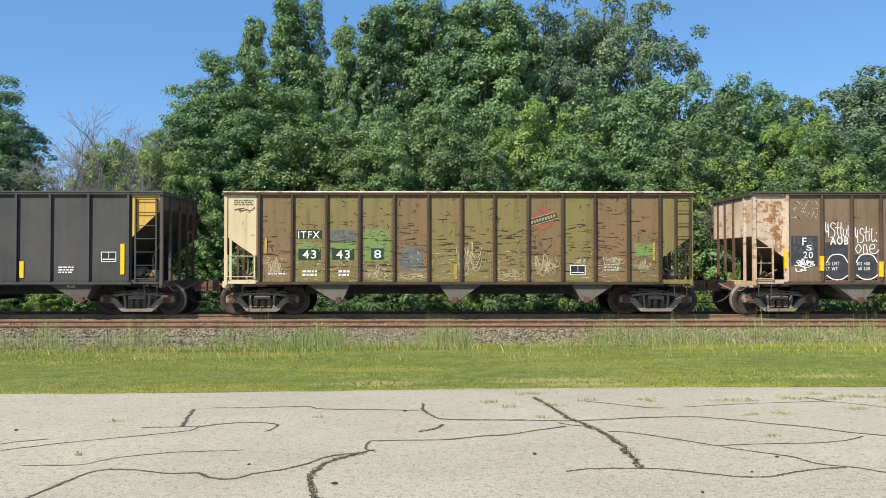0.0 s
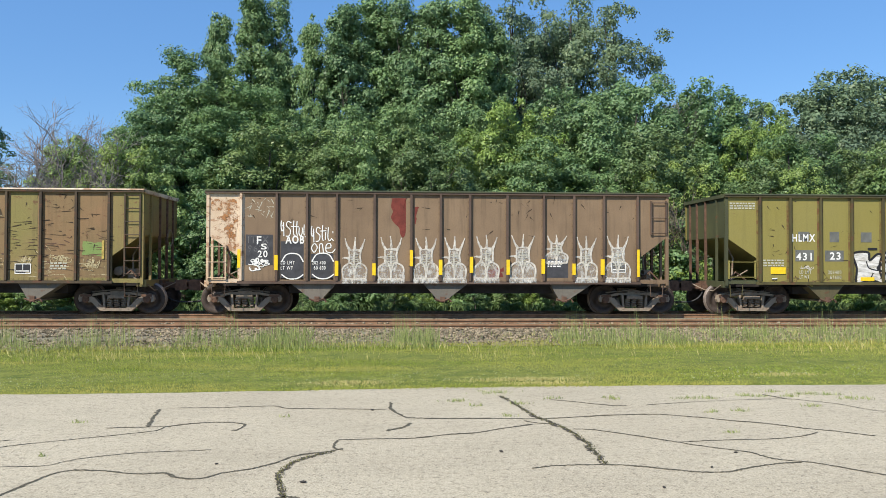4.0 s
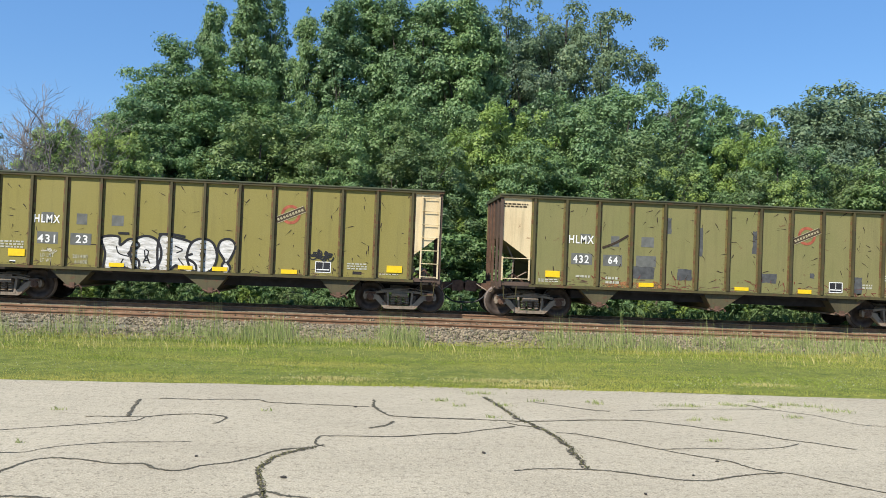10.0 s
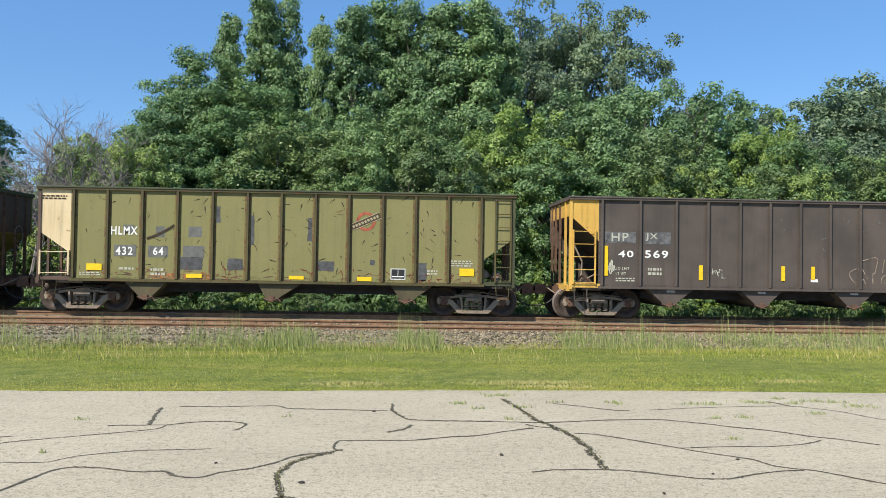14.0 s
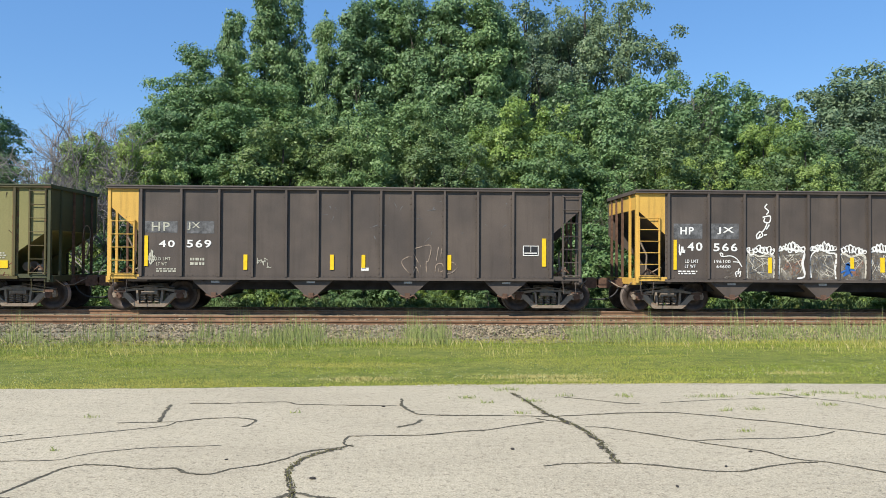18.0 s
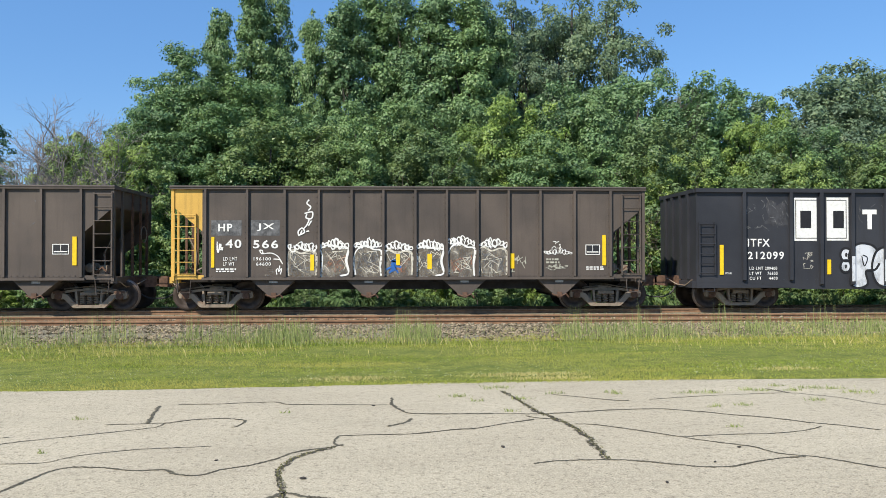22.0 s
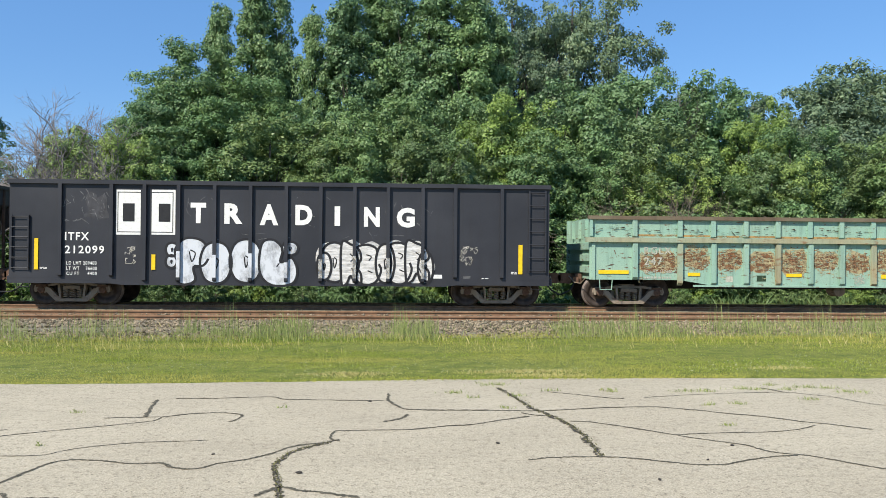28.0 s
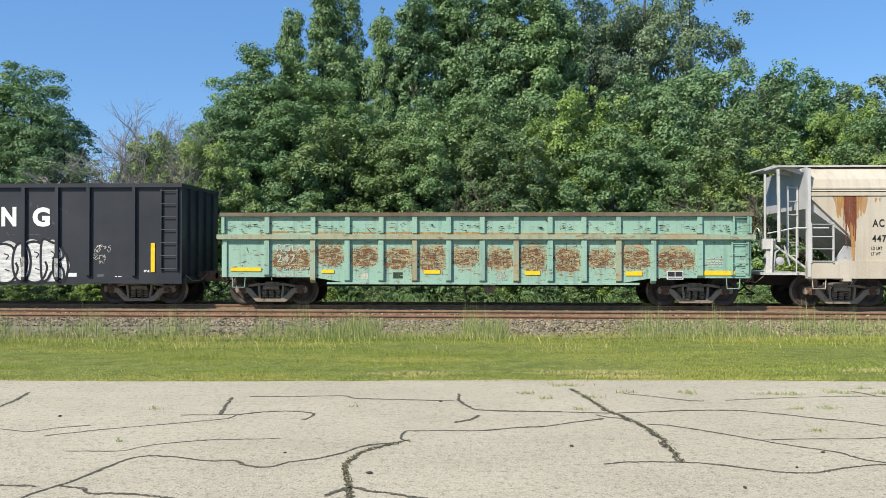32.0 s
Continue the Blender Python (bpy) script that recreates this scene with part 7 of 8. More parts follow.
spiky(car_c, -0.81, -0.06, 1.07, 2.31, 2)
spiky(car_c, 0.04, 0.75, 1.07, 2.33, 3)
spiky(car_c, 0.96, 1.72, 1.08, 2.37, 4)
spiky(car_c, 2.01, 2.81, 1.08, 2.41, 5)
spiky(car_c, 3.06, 3.76, 1.54, 2.39, 6)
spiky(car_c, 3.95, 4.64, 1.09, 2.36, 7)
spiky(car_c, 4.85, 5.63, 1.09, 2.40, 8)
strokes(car_c, -4.64, -3.93, 2.26, 2.76, HAND[0], M_WHITE, 0.028)
strokes(car_c, -3.77, -3.11, 2.13, 2.63, HAND[1], M_WHITE, 0.028)
strokes(car_c, -3.76, -3.07, 1.80, 2.17, HAND[2], M_WHITE, 0.03)
scribble(car_c, -5.62, -4.92, 1.42, 1.68, M_WHITE, 211, 0.022, 3, 9)
scribble(car_c, -5.54, -5.15, 1.21, 1.43, M_WHITE, 212, 0.022, 2, 6)
patch(car_c, -2.88, -2.15, 0.94, 1.08, M_SPRAY_THIN, 'overspray', 'white overspray on the sill', SIDE - 0.058)
patch(car_c, -1.85, -1.06, 0.95, 1.08, M_SPRAY_THIN, 'overspray', 'white overspray on the sill', SIDE - 0.058)
patch(car_c, -0.81, -0.06, 0.95, 1.09, M_SPRAY_THIN, 'overspray', 'white overspray on the sill', SIDE - 0.058)
patch(car_c, 0.05, 0.75, 0.96, 1.09, M_SPRAY_THIN, 'overspray', 'white overspray on the sill', SIDE - 0.058)
patch(car_c, 0.96, 1.72, 0.96, 1.10, M_SPRAY_THIN, 'overspray', 'white overspray on the sill', SIDE - 0.058)
patch(car_c, 2.01, 2.81, 0.96, 1.10, M_SPRAY_THIN, 'overspray', 'white overspray on the sill', SIDE - 0.058)
patch(car_c, 3.95, 4.64, 0.97, 1.11, M_SPRAY_THIN, 'overspray', 'white overspray on the sill', SIDE - 0.058)
patch(car_c, 4.85, 5.62, 0.98, 1.11, M_SPRAY_THIN, 'overspray', 'white overspray on the sill', SIDE - 0.058)
bloom(car_c, -6.30, -5.88, 2.23, 3.43, 70, M_RUSTSPECK, SIDE - 0.003 - 0.0006 * 0)
bloom(car_c, -6.66, -6.31, 3.00, 3.36, 71, M_RUSTSPECK, SIDE - 0.003 - 0.0006 * 1)
bloom(car_c, -6.50, -5.93, 2.64, 2.89, 72, M_RUSTSPECK, SIDE - 0.003 - 0.0006 * 2)
bloom(car_c, -6.13, -5.91, 1.88, 2.64, 73, M_RUSTSPECK, SIDE - 0.003 - 0.0006 * 3)
outline(car_c, -4.62, -3.99, 1.56, 1.81, [(0, 0), (0.2, 0.8), (0.5, 1), (0.8, 0.8), (1, 0)], M_WHITE, 0.035)
outline(car_c, -4.62, -3.99, 1.03, 1.20, [(0, 1), (0.3, 0.3), (0.7, 0.3), (1, 1)], M_WHITE, 0.035)
outline(car_c, -3.75, -3.12, 1.57, 1.82, [(0, 0), (0.2, 0.8), (0.5, 1), (0.8, 0.8), (1, 0)], M_WHITE, 0.035)
outline(car_c, -3.74, -3.11, 1.04, 1.21, [(0, 1), (0.3, 0.3), (0.7, 0.3), (1, 1)], M_WHITE, 0.035)
scrapes(car_c, -5.65, -4.86, 2.84, 3.41, 26, 205, M_FADED)
for box in ((-5.87, -5.78, 1.39, 1.92), (-4.82, -4.72, 1.33, 1.76), (-3.08, -2.98, 1.16, 1.60), (-2.00, -1.90, 1.18, 1.53), (-0.91, -0.82, 1.45, 1.92), (-0.06, 0.04, 1.20, 1.64), (0.84, 0.94, 1.26, 1.73), (1.92, 2.02, 1.21, 1.65), (2.96, 3.06, 1.24, 1.67), (3.88, 3.97, 1.21, 1.54), (4.73, 4.83, 1.21, 1.67), (5.80, 5.88, 1.15, 1.96),):
    reflector(car_c, *box, 0.08)
stencil_box(car_c, 5.05, 5.49, 1.28, 1.60)
scrapes(car_c, -5.68, 5.78, 2.31, 3.59, 50, 2)
# olive-green car
patch(car_d, -3.58, -3.29, 2.21, 2.52, M_GREYPATCH)
patch(car_d, -2.61, -2.28, 2.21, 2.51, M_GREYPATCH)
patch(car_d, -4.64, -4.07, 1.63, 1.97, M_GREYPATCH)
patch(car_d, -3.73, -3.15, 1.63, 1.96, M_GREYPATCH)
patch(car_d, -4.55, -4.21, 2.24, 2.52, M_GREYPATCH)
word(car_d, "HLMX", -4.74, -4.03, 2.22, 2.45, fat=0.02)
word(car_d, "431", -4.62, -4.14, 1.66, 1.89, fat=0.02)
word(car_d, "23", -3.58, -3.25, 1.68, 1.91, fat=0.02)
word(car_d, "LD LMT", -4.52, -4.16, 1.26, 1.36, M_FADED)
word(car_d, "LT WT", -4.52, -4.22, 1.11, 1.21, M_FADED)
word(car_d, "201400", -3.64, -3.23, 1.25, 1.36, M_FADED)
word(car_d, "61600", -3.58, -3.23, 1.10, 1.21, M_FADED)
bars(car_d, -6.65, -5.88, 3.19, 3.41, 3, M_FADED)
bars(car_d, -5.63, -5.00, 1.48, 1.71, 3, M_FADED)
patch(car_d, -5.36, -5.20, 1.05, 1.13, M_WHITE)
scribble(car_d, -4.54, -4.01, 1.38, 1.58, M_PALE, 300, 0.015, 2)
bubble(car_d, "K", -2.88, -1.81, 0.96, 1.91, M_SPRAY, M_INK, 0)
bubble(car_d, "O", -2.05, -1.19, 0.96, 1.96, M_SPRAY, M_INK, 0.004)
bubble(car_d, "R", -1.31, -0.23, 0.96, 1.96, M_SPRAY, M_INK, 0)
bubble(car_d, "O", -0.47, 0.37, 0.96, 1.95, M_SPRAY, M_INK, 0.004)
bubble(car_d, "!", 0.37, 0.88, 0.96, 1.96, M_SPRAY, M_INK, 0)
outline(car_d, -1.29, -0.54, 1.94, 2.08, [(0, 0.6), (0.5, 0.7), (1, 0.3)], M_INK, 0.07)
outline(car_d, -2.41, -2.11, 1.94, 2.08, [(0, 0.5), (1, 0.5)], M_INK, 0.07)
word(car_d, "A", -1.71, -1.48, 1.18, 1.41, M_INK, y=SIDE - 0.017)
for box in ((-2.63, -2.21, 1.05, 1.16), (-0.71, -0.30, 1.05, 1.16), (0.25, 0.68, 1.04, 1.16), (2.20, 2.66, 1.04, 1.16), (5.23, 5.68, 1.19, 1.39), (-5.40, -4.95, 1.25, 1.45),):
    reflector(car_d, *box)
emblem(car_d, 2.41, 2.75, 0.28, 0.44, 0.42)
scribble(car_d, 2.97, 3.69, 1.41, 1.78, M_INK, 301, 0.03, 4, 9)
stencil_box(car_d, 3.17, 3.62, 1.11, 1.43)
bars(car_d, 4.08, 4.65, 1.24, 1.45, 3, M_FADED)
bars(car_d, 5.03, 5.63, 1.12, 1.17, 1, M_FADED)
patch(car_d, 4.25, 4.51, 1.09, 1.18, M_INK)
scrapes(car_d, -5.66, 5.82, 1.41, 3.44, 95, 3)
scrapes(car_d, -5.66, 5.80, 0.97, 1.24, 60, 13)
# dull green car
patch(car_e, -4.71, -4.08, 1.65, 1.98, M_GREYPATCH)
patch(car_e, -3.75, -3.18, 1.64, 1.97, M_GREYPATCH)
patch(car_e, -3.53, -3.28, 2.22, 2.53, M_GREYPATCH)
patch(car_e, -2.61, -2.23, 2.24, 2.54, M_GREYPATCH)
patch(car_e, -2.75, -2.15, 1.65, 1.98, M_GREYPATCH)
patch(car_e, -4.46, -4.15, 2.33, 2.56, M_GREYPATCH)
patch(car_e, -2.84, -2.19, 1.29, 1.65, M_BLUEPATCH, rag=0.015, seed=545)
patch(car_e, -1.83, -1.71, 2.66, 3.14, M_BLUEPATCH, rag=0.015, seed=608)
patch(car_e, -0.87, -0.74, 2.04, 2.90, M_BLUEPATCH, rag=0.015, seed=666)
patch(car_e, -1.47, -1.04, 1.30, 1.63, M_BLUEPATCH, rag=0.015, seed=629)
patch(car_e, 0.81, 0.97, 2.17, 2.85, M_BLUEPATCH, rag=0.015, seed=768)
patch(car_e, 1.08, 1.58, 1.32, 1.60, M_BLUEPATCH, rag=0.015, seed=784)
patch(car_e, 2.63, 2.76, 1.51, 1.66, M_BLUEPATCH, rag=0.015, seed=878)
patch(car_e, 3.96, 4.27, 1.06, 1.59, M_BLUEPATCH, rag=0.015, seed=958)
outline(car_e, -3.79, -3.01, 2.17, 2.57, [(0, 0), (0.5, 0.4), (1, 1)], M_SCRATCH, 0.07)
word(car_e, "HLMX", -4.80, -4.05, 2.27, 2.51, fat=0.02)
word(car_e, "432", -4.66, -4.18, 1.69, 1.93, fat=0.02)
word(car_e, "64", -3.60, -3.31, 1.70, 1.93, fat=0.02)
bars(car_e, -4.56, -4.14, 1.27, 1.38, 1, M_FADED)
bars(car_e, -3.66, -3.24, 1.12, 1.37, 2, M_FADED)
bars(car_e, -6.79, -6.06, 3.26, 3.40, 2, M_SCRATCH)
bars(car_e, 4.99, 5.62, 1.51, 1.71, 3, M_FADED)
bars(car_e, 4.29, 4.65, 1.26, 1.42, 2, M_FADED)
bars(car_e, -5.67, -5.08, 1.10, 1.21, 2, M_FADED)
emblem(car_e, 2.49, 2.78, 0.28, 0.45, 0.42)
stencil_box(car_e, 3.23, 3.66, 1.10, 1.42)
for box in ((-5.47, -5.04, 1.24, 1.43), (-2.65, -2.20, 1.06, 1.18), (0.29, 0.72, 1.06, 1.16), (2.26, 2.68, 1.04, 1.16), (5.24, 5.67, 1.23, 1.45),):
    reflector(car_e, *box)
scrapes(car_e, -5.70, 5.81, 1.27, 3.50, 130, 4)
scrapes(car_e, -5.70, 5.82, 0.97, 1.35, 110, 14, M_PRIMER)
patch(car_e, -2.35, -1.94, 0.99, 1.23, M_RUSTSPECK, rag=0.05, seed=9, y=SIDE - 0.0066)
patch(car_e, -3.90, -2.60, 0.97, 1.16, M_RUSTSPECK, rag=0.04, seed=10, y=SIDE - 0.0066)
scrapes(car_e, -5.21, 5.65, 0.96, 1.28, 90, 24, M_RUSTIRON, 0.8)
scrapes(car_d, -5.66, 5.11, 0.93, 1.18, 80, 25, M_RUSTIRON, 0.8)
# sooty car
patch(car_f, -5.80, -4.88, 2.28, 2.61, M_MIDGREY)
patch(car_f, -4.62, -3.83, 2.26, 2.62, M_MIDGREY)
word(car_f, "HP", -5.61, -5.10, 2.33, 2.58, M_FADED)
word(car_f, "JX", -4.59, -4.23, 2.36, 2.58, M_FADED)
word(car_f, "40", -5.40, -4.95, 1.86, 2.06, fat=0.02)
word(car_f, "569", -4.61, -3.91, 1.85, 2.08, fat=0.02)
word(car_f, "LD LMT", -5.47, -5.07, 1.48, 1.57, M_FADED)
word(car_f, "LT WT", -5.47, -5.17, 1.33, 1.42, M_FADED)
bars(car_f, -4.51, -4.05, 1.35, 1.61, 2, M_FADED)
bars(car_f, -5.47, -4.91, 1.15, 1.28, 2, M_FADED)
for box in ((-5.81, -5.71, 1.31, 2.19), (-2.98, -2.87, 1.22, 1.66), (-0.49, -0.38, 1.23, 1.67), (0.42, 0.53, 1.29, 1.67), (2.92, 3.03, 1.24, 1.68), (5.69, 5.81, 1.36, 2.18),):
    reflector(car_f, *box)
stencil_box(car_f, 5.13, 5.59, 1.67, 1.97)
patch(car_f, 0.41, 0.63, 1.21, 1.30, M_WHITE)
M_PALEBROWN = sprayed("worn_brown_white_spray", (0.36, 0.28, 0.21), 0.46, 9.0)
strokes(car_f, 1.6, 3.2, 1.08, 1.96, [[(0.22, 0.3), (0.16, 0.62), (0.0, 0.5), (0.02, 0.3), (0.12, 0.1)], [(0.34, 0.3), (0.2, 0.8), (0.34, 0.95), (0.52, 0.98), (0.48, 0.5), (0.44, 0.45), (0.44, 0.1)], [(0.62, 0.5), (0.66, 0.95)], [(0.7, 0.6), (0.72, 0.9)], [(0.6, 0.1), (0.62, 0.35), (0.72, 0.4), (0.76, 0.2), (0.68, 0.12), (0.66, 0.25)], [(0.8, 0.05), (0.9, 0.1), (1.0, 0.28), (0.94, 0.42), (0.86, 0.46)], [(0.2, 0.05), (0.25, 0.28), (0.3, 0.1)]], M_PALEBROWN, 0.026, label="worn outline of sprayed letters")
jags(car_f, -2.58, -2.18, 1.29, 1.58, M_FADED, 402, 0.016, 4)
scribble(car_f, -5.71, -5.48, 1.18, 1.77, M_FADED, 403, 0.025, 2)
scrapes(car_f, -1.61, 4.91, 2.11, 3.29, 24, 5, M_MIDGREY)
# sooty car with a row of graffiti
patch(car_g, -5.76, -4.90, 2.21, 2.65, M_MIDGREY)
patch(car_g, -4.65, -3.81, 2.21, 2.66, M_MIDGREY)
word(car_g, "HP", -5.56, -5.16, 2.33, 2.55, fat=0.02)
word(car_g, "JX", -4.46, -3.96, 2.34, 2.56, fat=0.02)
word(car_g, "40", -5.35, -4.90, 1.85, 2.10, fat=0.02)
word(car_g, "566", -4.57, -3.85, 1.84, 2.08, fat=0.02)
word(car_g, "LD LMT", -5.42, -5.02, 1.49, 1.59)
word(car_g, "LT WT", -5.42, -5.10, 1.34, 1.44)
word(car_g, "196100", -4.55, -4.06, 1.49, 1.59)
word(car_g, "64600", -4.48, -4.06, 1.34, 1.44)
bars(car_g, -5.62, -5.05, 1.16, 1.29, 2)
for box in ((-5.76, -5.67, 1.29, 2.17), (-2.93, -2.82, 1.20, 1.66), (-0.45, -0.34, 1.35, 1.68), (0.46, 0.59, 1.24, 1.68), (2.89, 3.01, 1.25, 1.69), (5.62, 5.73, 1.34, 2.23),):
    reflector(car_g, *box)
stencil_box(car_g, 5.12, 5.55, 1.65, 1.95)
FRAMES = [[(0.03, 0.02), (0.0, 0.45), (0.03, 0.84), (0.2, 0.92), (0.45, 0.8), (0.75, 0.88), (0.97, 0.8), (1.0, 0.4), (0.98, 0.03)],
          [(0.0, 0.0), (0.04, 0.6), (0.0, 0.88), (0.3, 1.0), (0.55, 0.94), (0.98, 0.9), (0.92, 0.5), (1.0, 0.1), (0.7, 0.02)],
          [(0.06, 0.05), (0.0, 0.5), (0.1, 0.82), (0.4, 0.98), (0.7, 0.86), (1.0, 0.8), (0.95, 0.35), (0.98, 0.0)]]
for i, (gx0, gx1, gz) in enumerate(((-3.58, -2.75, 1.86), (-2.62, -1.83, 1.94), (-1.68, -0.87, 1.94), (-0.80, 0.02, 1.86), (0.14, 0.93, 1.9), (1.05, 1.85, 2.02), (1.96, 2.79, 1.95))):
    shape = FRAMES[i % 3]
    filled(car_g, gx0, gx1, 1.03, gz, shape, M_HAZE, label="panel hazed over with thin grey spray")
    outline(car_g, gx0, gx1, 1.03, gz, shape, M_WHITE if i % 3 else M_PALE, (0.05, 0.035, 0.06, 0.045, 0.07, 0.05, 0.03))
    tag_row(car_g, gx0, gx1, gz - 0.1, gz + 0.22, M_WHITE, 800 + i, 0.03, 8)
    jags(car_g, gx0 + 0.08, gx1 - 0.08, 1.12, 1.75, M_PALE, 820 + i, 0.016, 5)
    jags(car_g, gx0 + 0.1, gx1 - 0.1, 1.15, 1.7, M_REDSCRAWL if i % 2 else M_MIDGREY, 840 + i, 0.024, 4)
    jags(car_g, gx0 + 0.06, gx1 - 0.06, 1.08, 1.6, M_HAZE, 860 + i, 0.04, 3)
strokes(car_g, -3.3, -2.85, 2.2, 3.25, [[(0.75, 1.0), (0.6, 0.9), (0.85, 0.8), (0.7, 0.7)], [(0.45, 0.62), (0.95, 0.66), (0.9, 0.48), (0.55, 0.5), (0.6, 0.6)], [(0.75, 0.45), (0.6, 0.3), (0.35, 0.18)], [(0.9, 0.42), (0.7, 0.28)], [(0.1, 0.0), (0.05, 0.12), (0.3, 0.22), (0.45, 0.1), (0.1, 0.02)], [(0.2, 0.05), (0.3, 0.15)], [(0.55, 0.12), (0.75, 0.14)]], M_WHITE, 0.04, label="white sprayed puff of smoke over a small figure")
strokes(car_g, -4.38, -3.72, 1.0, 1.86, [[(0.0, 0.92), (0.1, 0.8), (0.5, 0.82), (0.8, 0.7), (1.0, 0.45)], [(0.0, 0.92), (0.12, 0.9), (0.14, 0.78)], [(0.6, 0.62), (0.85, 0.6), (0.95, 0.5)], [(0.88, 0.4), (0.82, 0.2), (0.95, 0.3), (0.9, 0.1)], [(0.75, 0.1), (0.72, 0.25), (0.8, 0.3)]], M_WHITE, 0.03)
jags(car_g, -4.5, -3.95, 1.05, 1.28, M_HAZE, 561, 0.016, 4)
scribble(car_g, -5.64, -5.41, 1.68, 2.06, M_WHITE, 562, 0.03, 2)
patch(car_g, -0.62, -0.4, 1.18, 1.52, M_BLUE, "spray_smudge", "blue spray smudge", SIDE - 0.0165, 0.07, 4)
strokes(car_g, -0.75, -0.3, 1.08, 1.55, [[(0.0, 0.3), (0.5, 0.5), (1.0, 0.45)], [(0.2, 0.1), (0.6, 0.3), (0.8, 0.1)], [(0.4, 0.9), (0.5, 0.2)]], M_BLUE, 0.05, SIDE - 0.0155, label="blue sprayed scrawl")
jags(car_g, 4.05, 4.4, 1.84, 2.05, M_WHITE, 563, 0.018, 4)
tag_row(car_g, 3.88, 4.72, 1.66, 1.84, M_WHITE, 566, 0.018, 9)
jags(car_g, 2.93, 3.35, 1.15, 1.75, M_FADED, 564, 0.018, 5)
scribble(car_g, 3.87, 4.67, 1.20, 1.44, M_FADED, 565, 0.015, 2)
bars(car_g, 3.95, 4.36, 1.40, 1.58, 2, M_FADED)
bars(car_g, 5.14, 5.68, 1.21, 1.33, 2)
# black gondola
patch(car_h, -4.77, -4.08, 2.06, 3.35, M_WHITE, "sign_square", "white painted sign square", SIDE - 0.006)
patch(car_h, -4.58, -4.25, 2.44, 2.96, M_INK, "sign_block", "plain black block on the sign", SIDE - 0.009)
patch(car_h, -3.77, -3.10, 2.07, 3.36, M_WHITE, "sign_square", "white painted sign square", SIDE - 0.006)
patch(car_h, -3.57, -3.24, 2.44, 2.96, M_INK, "sign_block", "plain black block on the sign", SIDE - 0.009)
part("sign_line", Shape().box(-4.73, -4.08, SIDE - 0.009, SIDE - 0.007, 2.130, 2.152).box(-4.73, -4.08, SIDE - 0.009, SIDE - 0.007, 3.268, 3.290).box(-4.730, -4.708, SIDE - 0.0095, SIDE - 0.007, 2.13, 3.29), M_INK, car_h, "thin black frame on the sign")
part("sign_line", Shape().box(-3.77, -3.16, SIDE - 0.009, SIDE - 0.007, 2.130, 2.152).box(-3.77, -3.16, SIDE - 0.009, SIDE - 0.007, 3.268, 3.290).box(-3.182, -3.160, SIDE - 0.0095, SIDE - 0.007, 2.13, 3.29), M_INK, car_h, "thin black frame on the sign")
word(car_h, "T", -2.67, -2.23, 2.41, 3.00, fat=0.05)
word(car_h, "R", -1.71, -1.19, 2.40, 2.99, fat=0.05)
word(car_h, "A", -0.70, -0.17, 2.37, 2.98, fat=0.05)
word(car_h, "D", 0.32, 0.81, 2.38, 2.97, fat=0.05)
word(car_h, "I", 1.45, 1.61, 2.37, 2.94, fat=0.05)
word(car_h, "N", 2.30, 2.76, 2.35, 2.93, fat=0.05)
word(car_h, "G", 3.25, 3.78, 2.34, 2.92, fat=0.05)
word(car_h, "ITFX", -6.19, -5.52, 1.89, 2.12, fat=0.02)
word(car_h, "212099", -6.19, -5.09, 1.51, 1.74, fat=0.02)
word(car_h, "LD LMT 209400", -6.14, -5.30, 1.19, 1.29)
word(car_h, "LT WT    76600", -6.14, -5.29, 1.04, 1.14)
word(car_h, "CU FT     4400", -6.14, -5.29, 0.90, 0.99)
for box in ((-7.04, -6.93, 1.05, 1.94), (-3.76, -3.65, 1.06, 1.50), (6.83, 6.95, 1.00, 1.86),):
    reflector(car_h, *box)
bubble(car_h, "P", -3.10, -2.14, 0.64, 1.97, M_SPRAY_GREY, M_INK, 0)
bubble(car_h, "O", -2.39, -1.49, 0.67, 1.88, M_SPRAY_GREY, M_INK, 0.004)
bubble(car_h, "O", -1.55, -0.62, 0.70, 1.96, M_SPRAY_GREY, M_INK, 0)
bubble(car_h, "L", -0.69, 0.39, 0.65, 1.95, M_SPRAY_GREY, M_INK, 0.004)
bubble(car_h, "O", -3.36, -3.01, 1.45, 1.84, M_SPRAY_GREY, M_INK, 0)
bubble(car_h, "O", -3.36, -3.04, 1.12, 1.48, M_SPRAY_GREY, M_INK, 0.003)
bubble(car_h, "O", -0.06, 0.41, 1.51, 1.90, M_SPRAY_GREY, M_INK, 0)
bubble(car_h, "O", 1.05, 1.86, 0.74, 1.89, M_SPRAY, M_INK, 0)
bubble(car_h, "R", 1.63, 2.22, 0.69, 1.86, M_SPRAY, M_INK, 0.004)
bubble(car_h, "B", 2.09, 2.81, 0.67, 1.83, M_SPRAY, M_INK, 0)
bubble(car_h, "O", 2.65, 3.20, 0.72, 1.86, M_SPRAY, M_INK, 0.004)
bubble(car_h, "B", 3.04, 3.70, 0.69, 1.90, M_SPRAY, M_INK, 0)
bubble(car_h, "R", 3.50, 4.19, 0.78, 1.90, M_SPRAY, M_INK, 0.004)
bubble(car_h, "O", 3.88, 4.33, 0.69, 1.63, M_SPRAY, M_INK, 0)
bubble(car_h, "O", 0.95, 1.37, 0.80, 1.59, M_SPRAY, M_INK, 0.006)
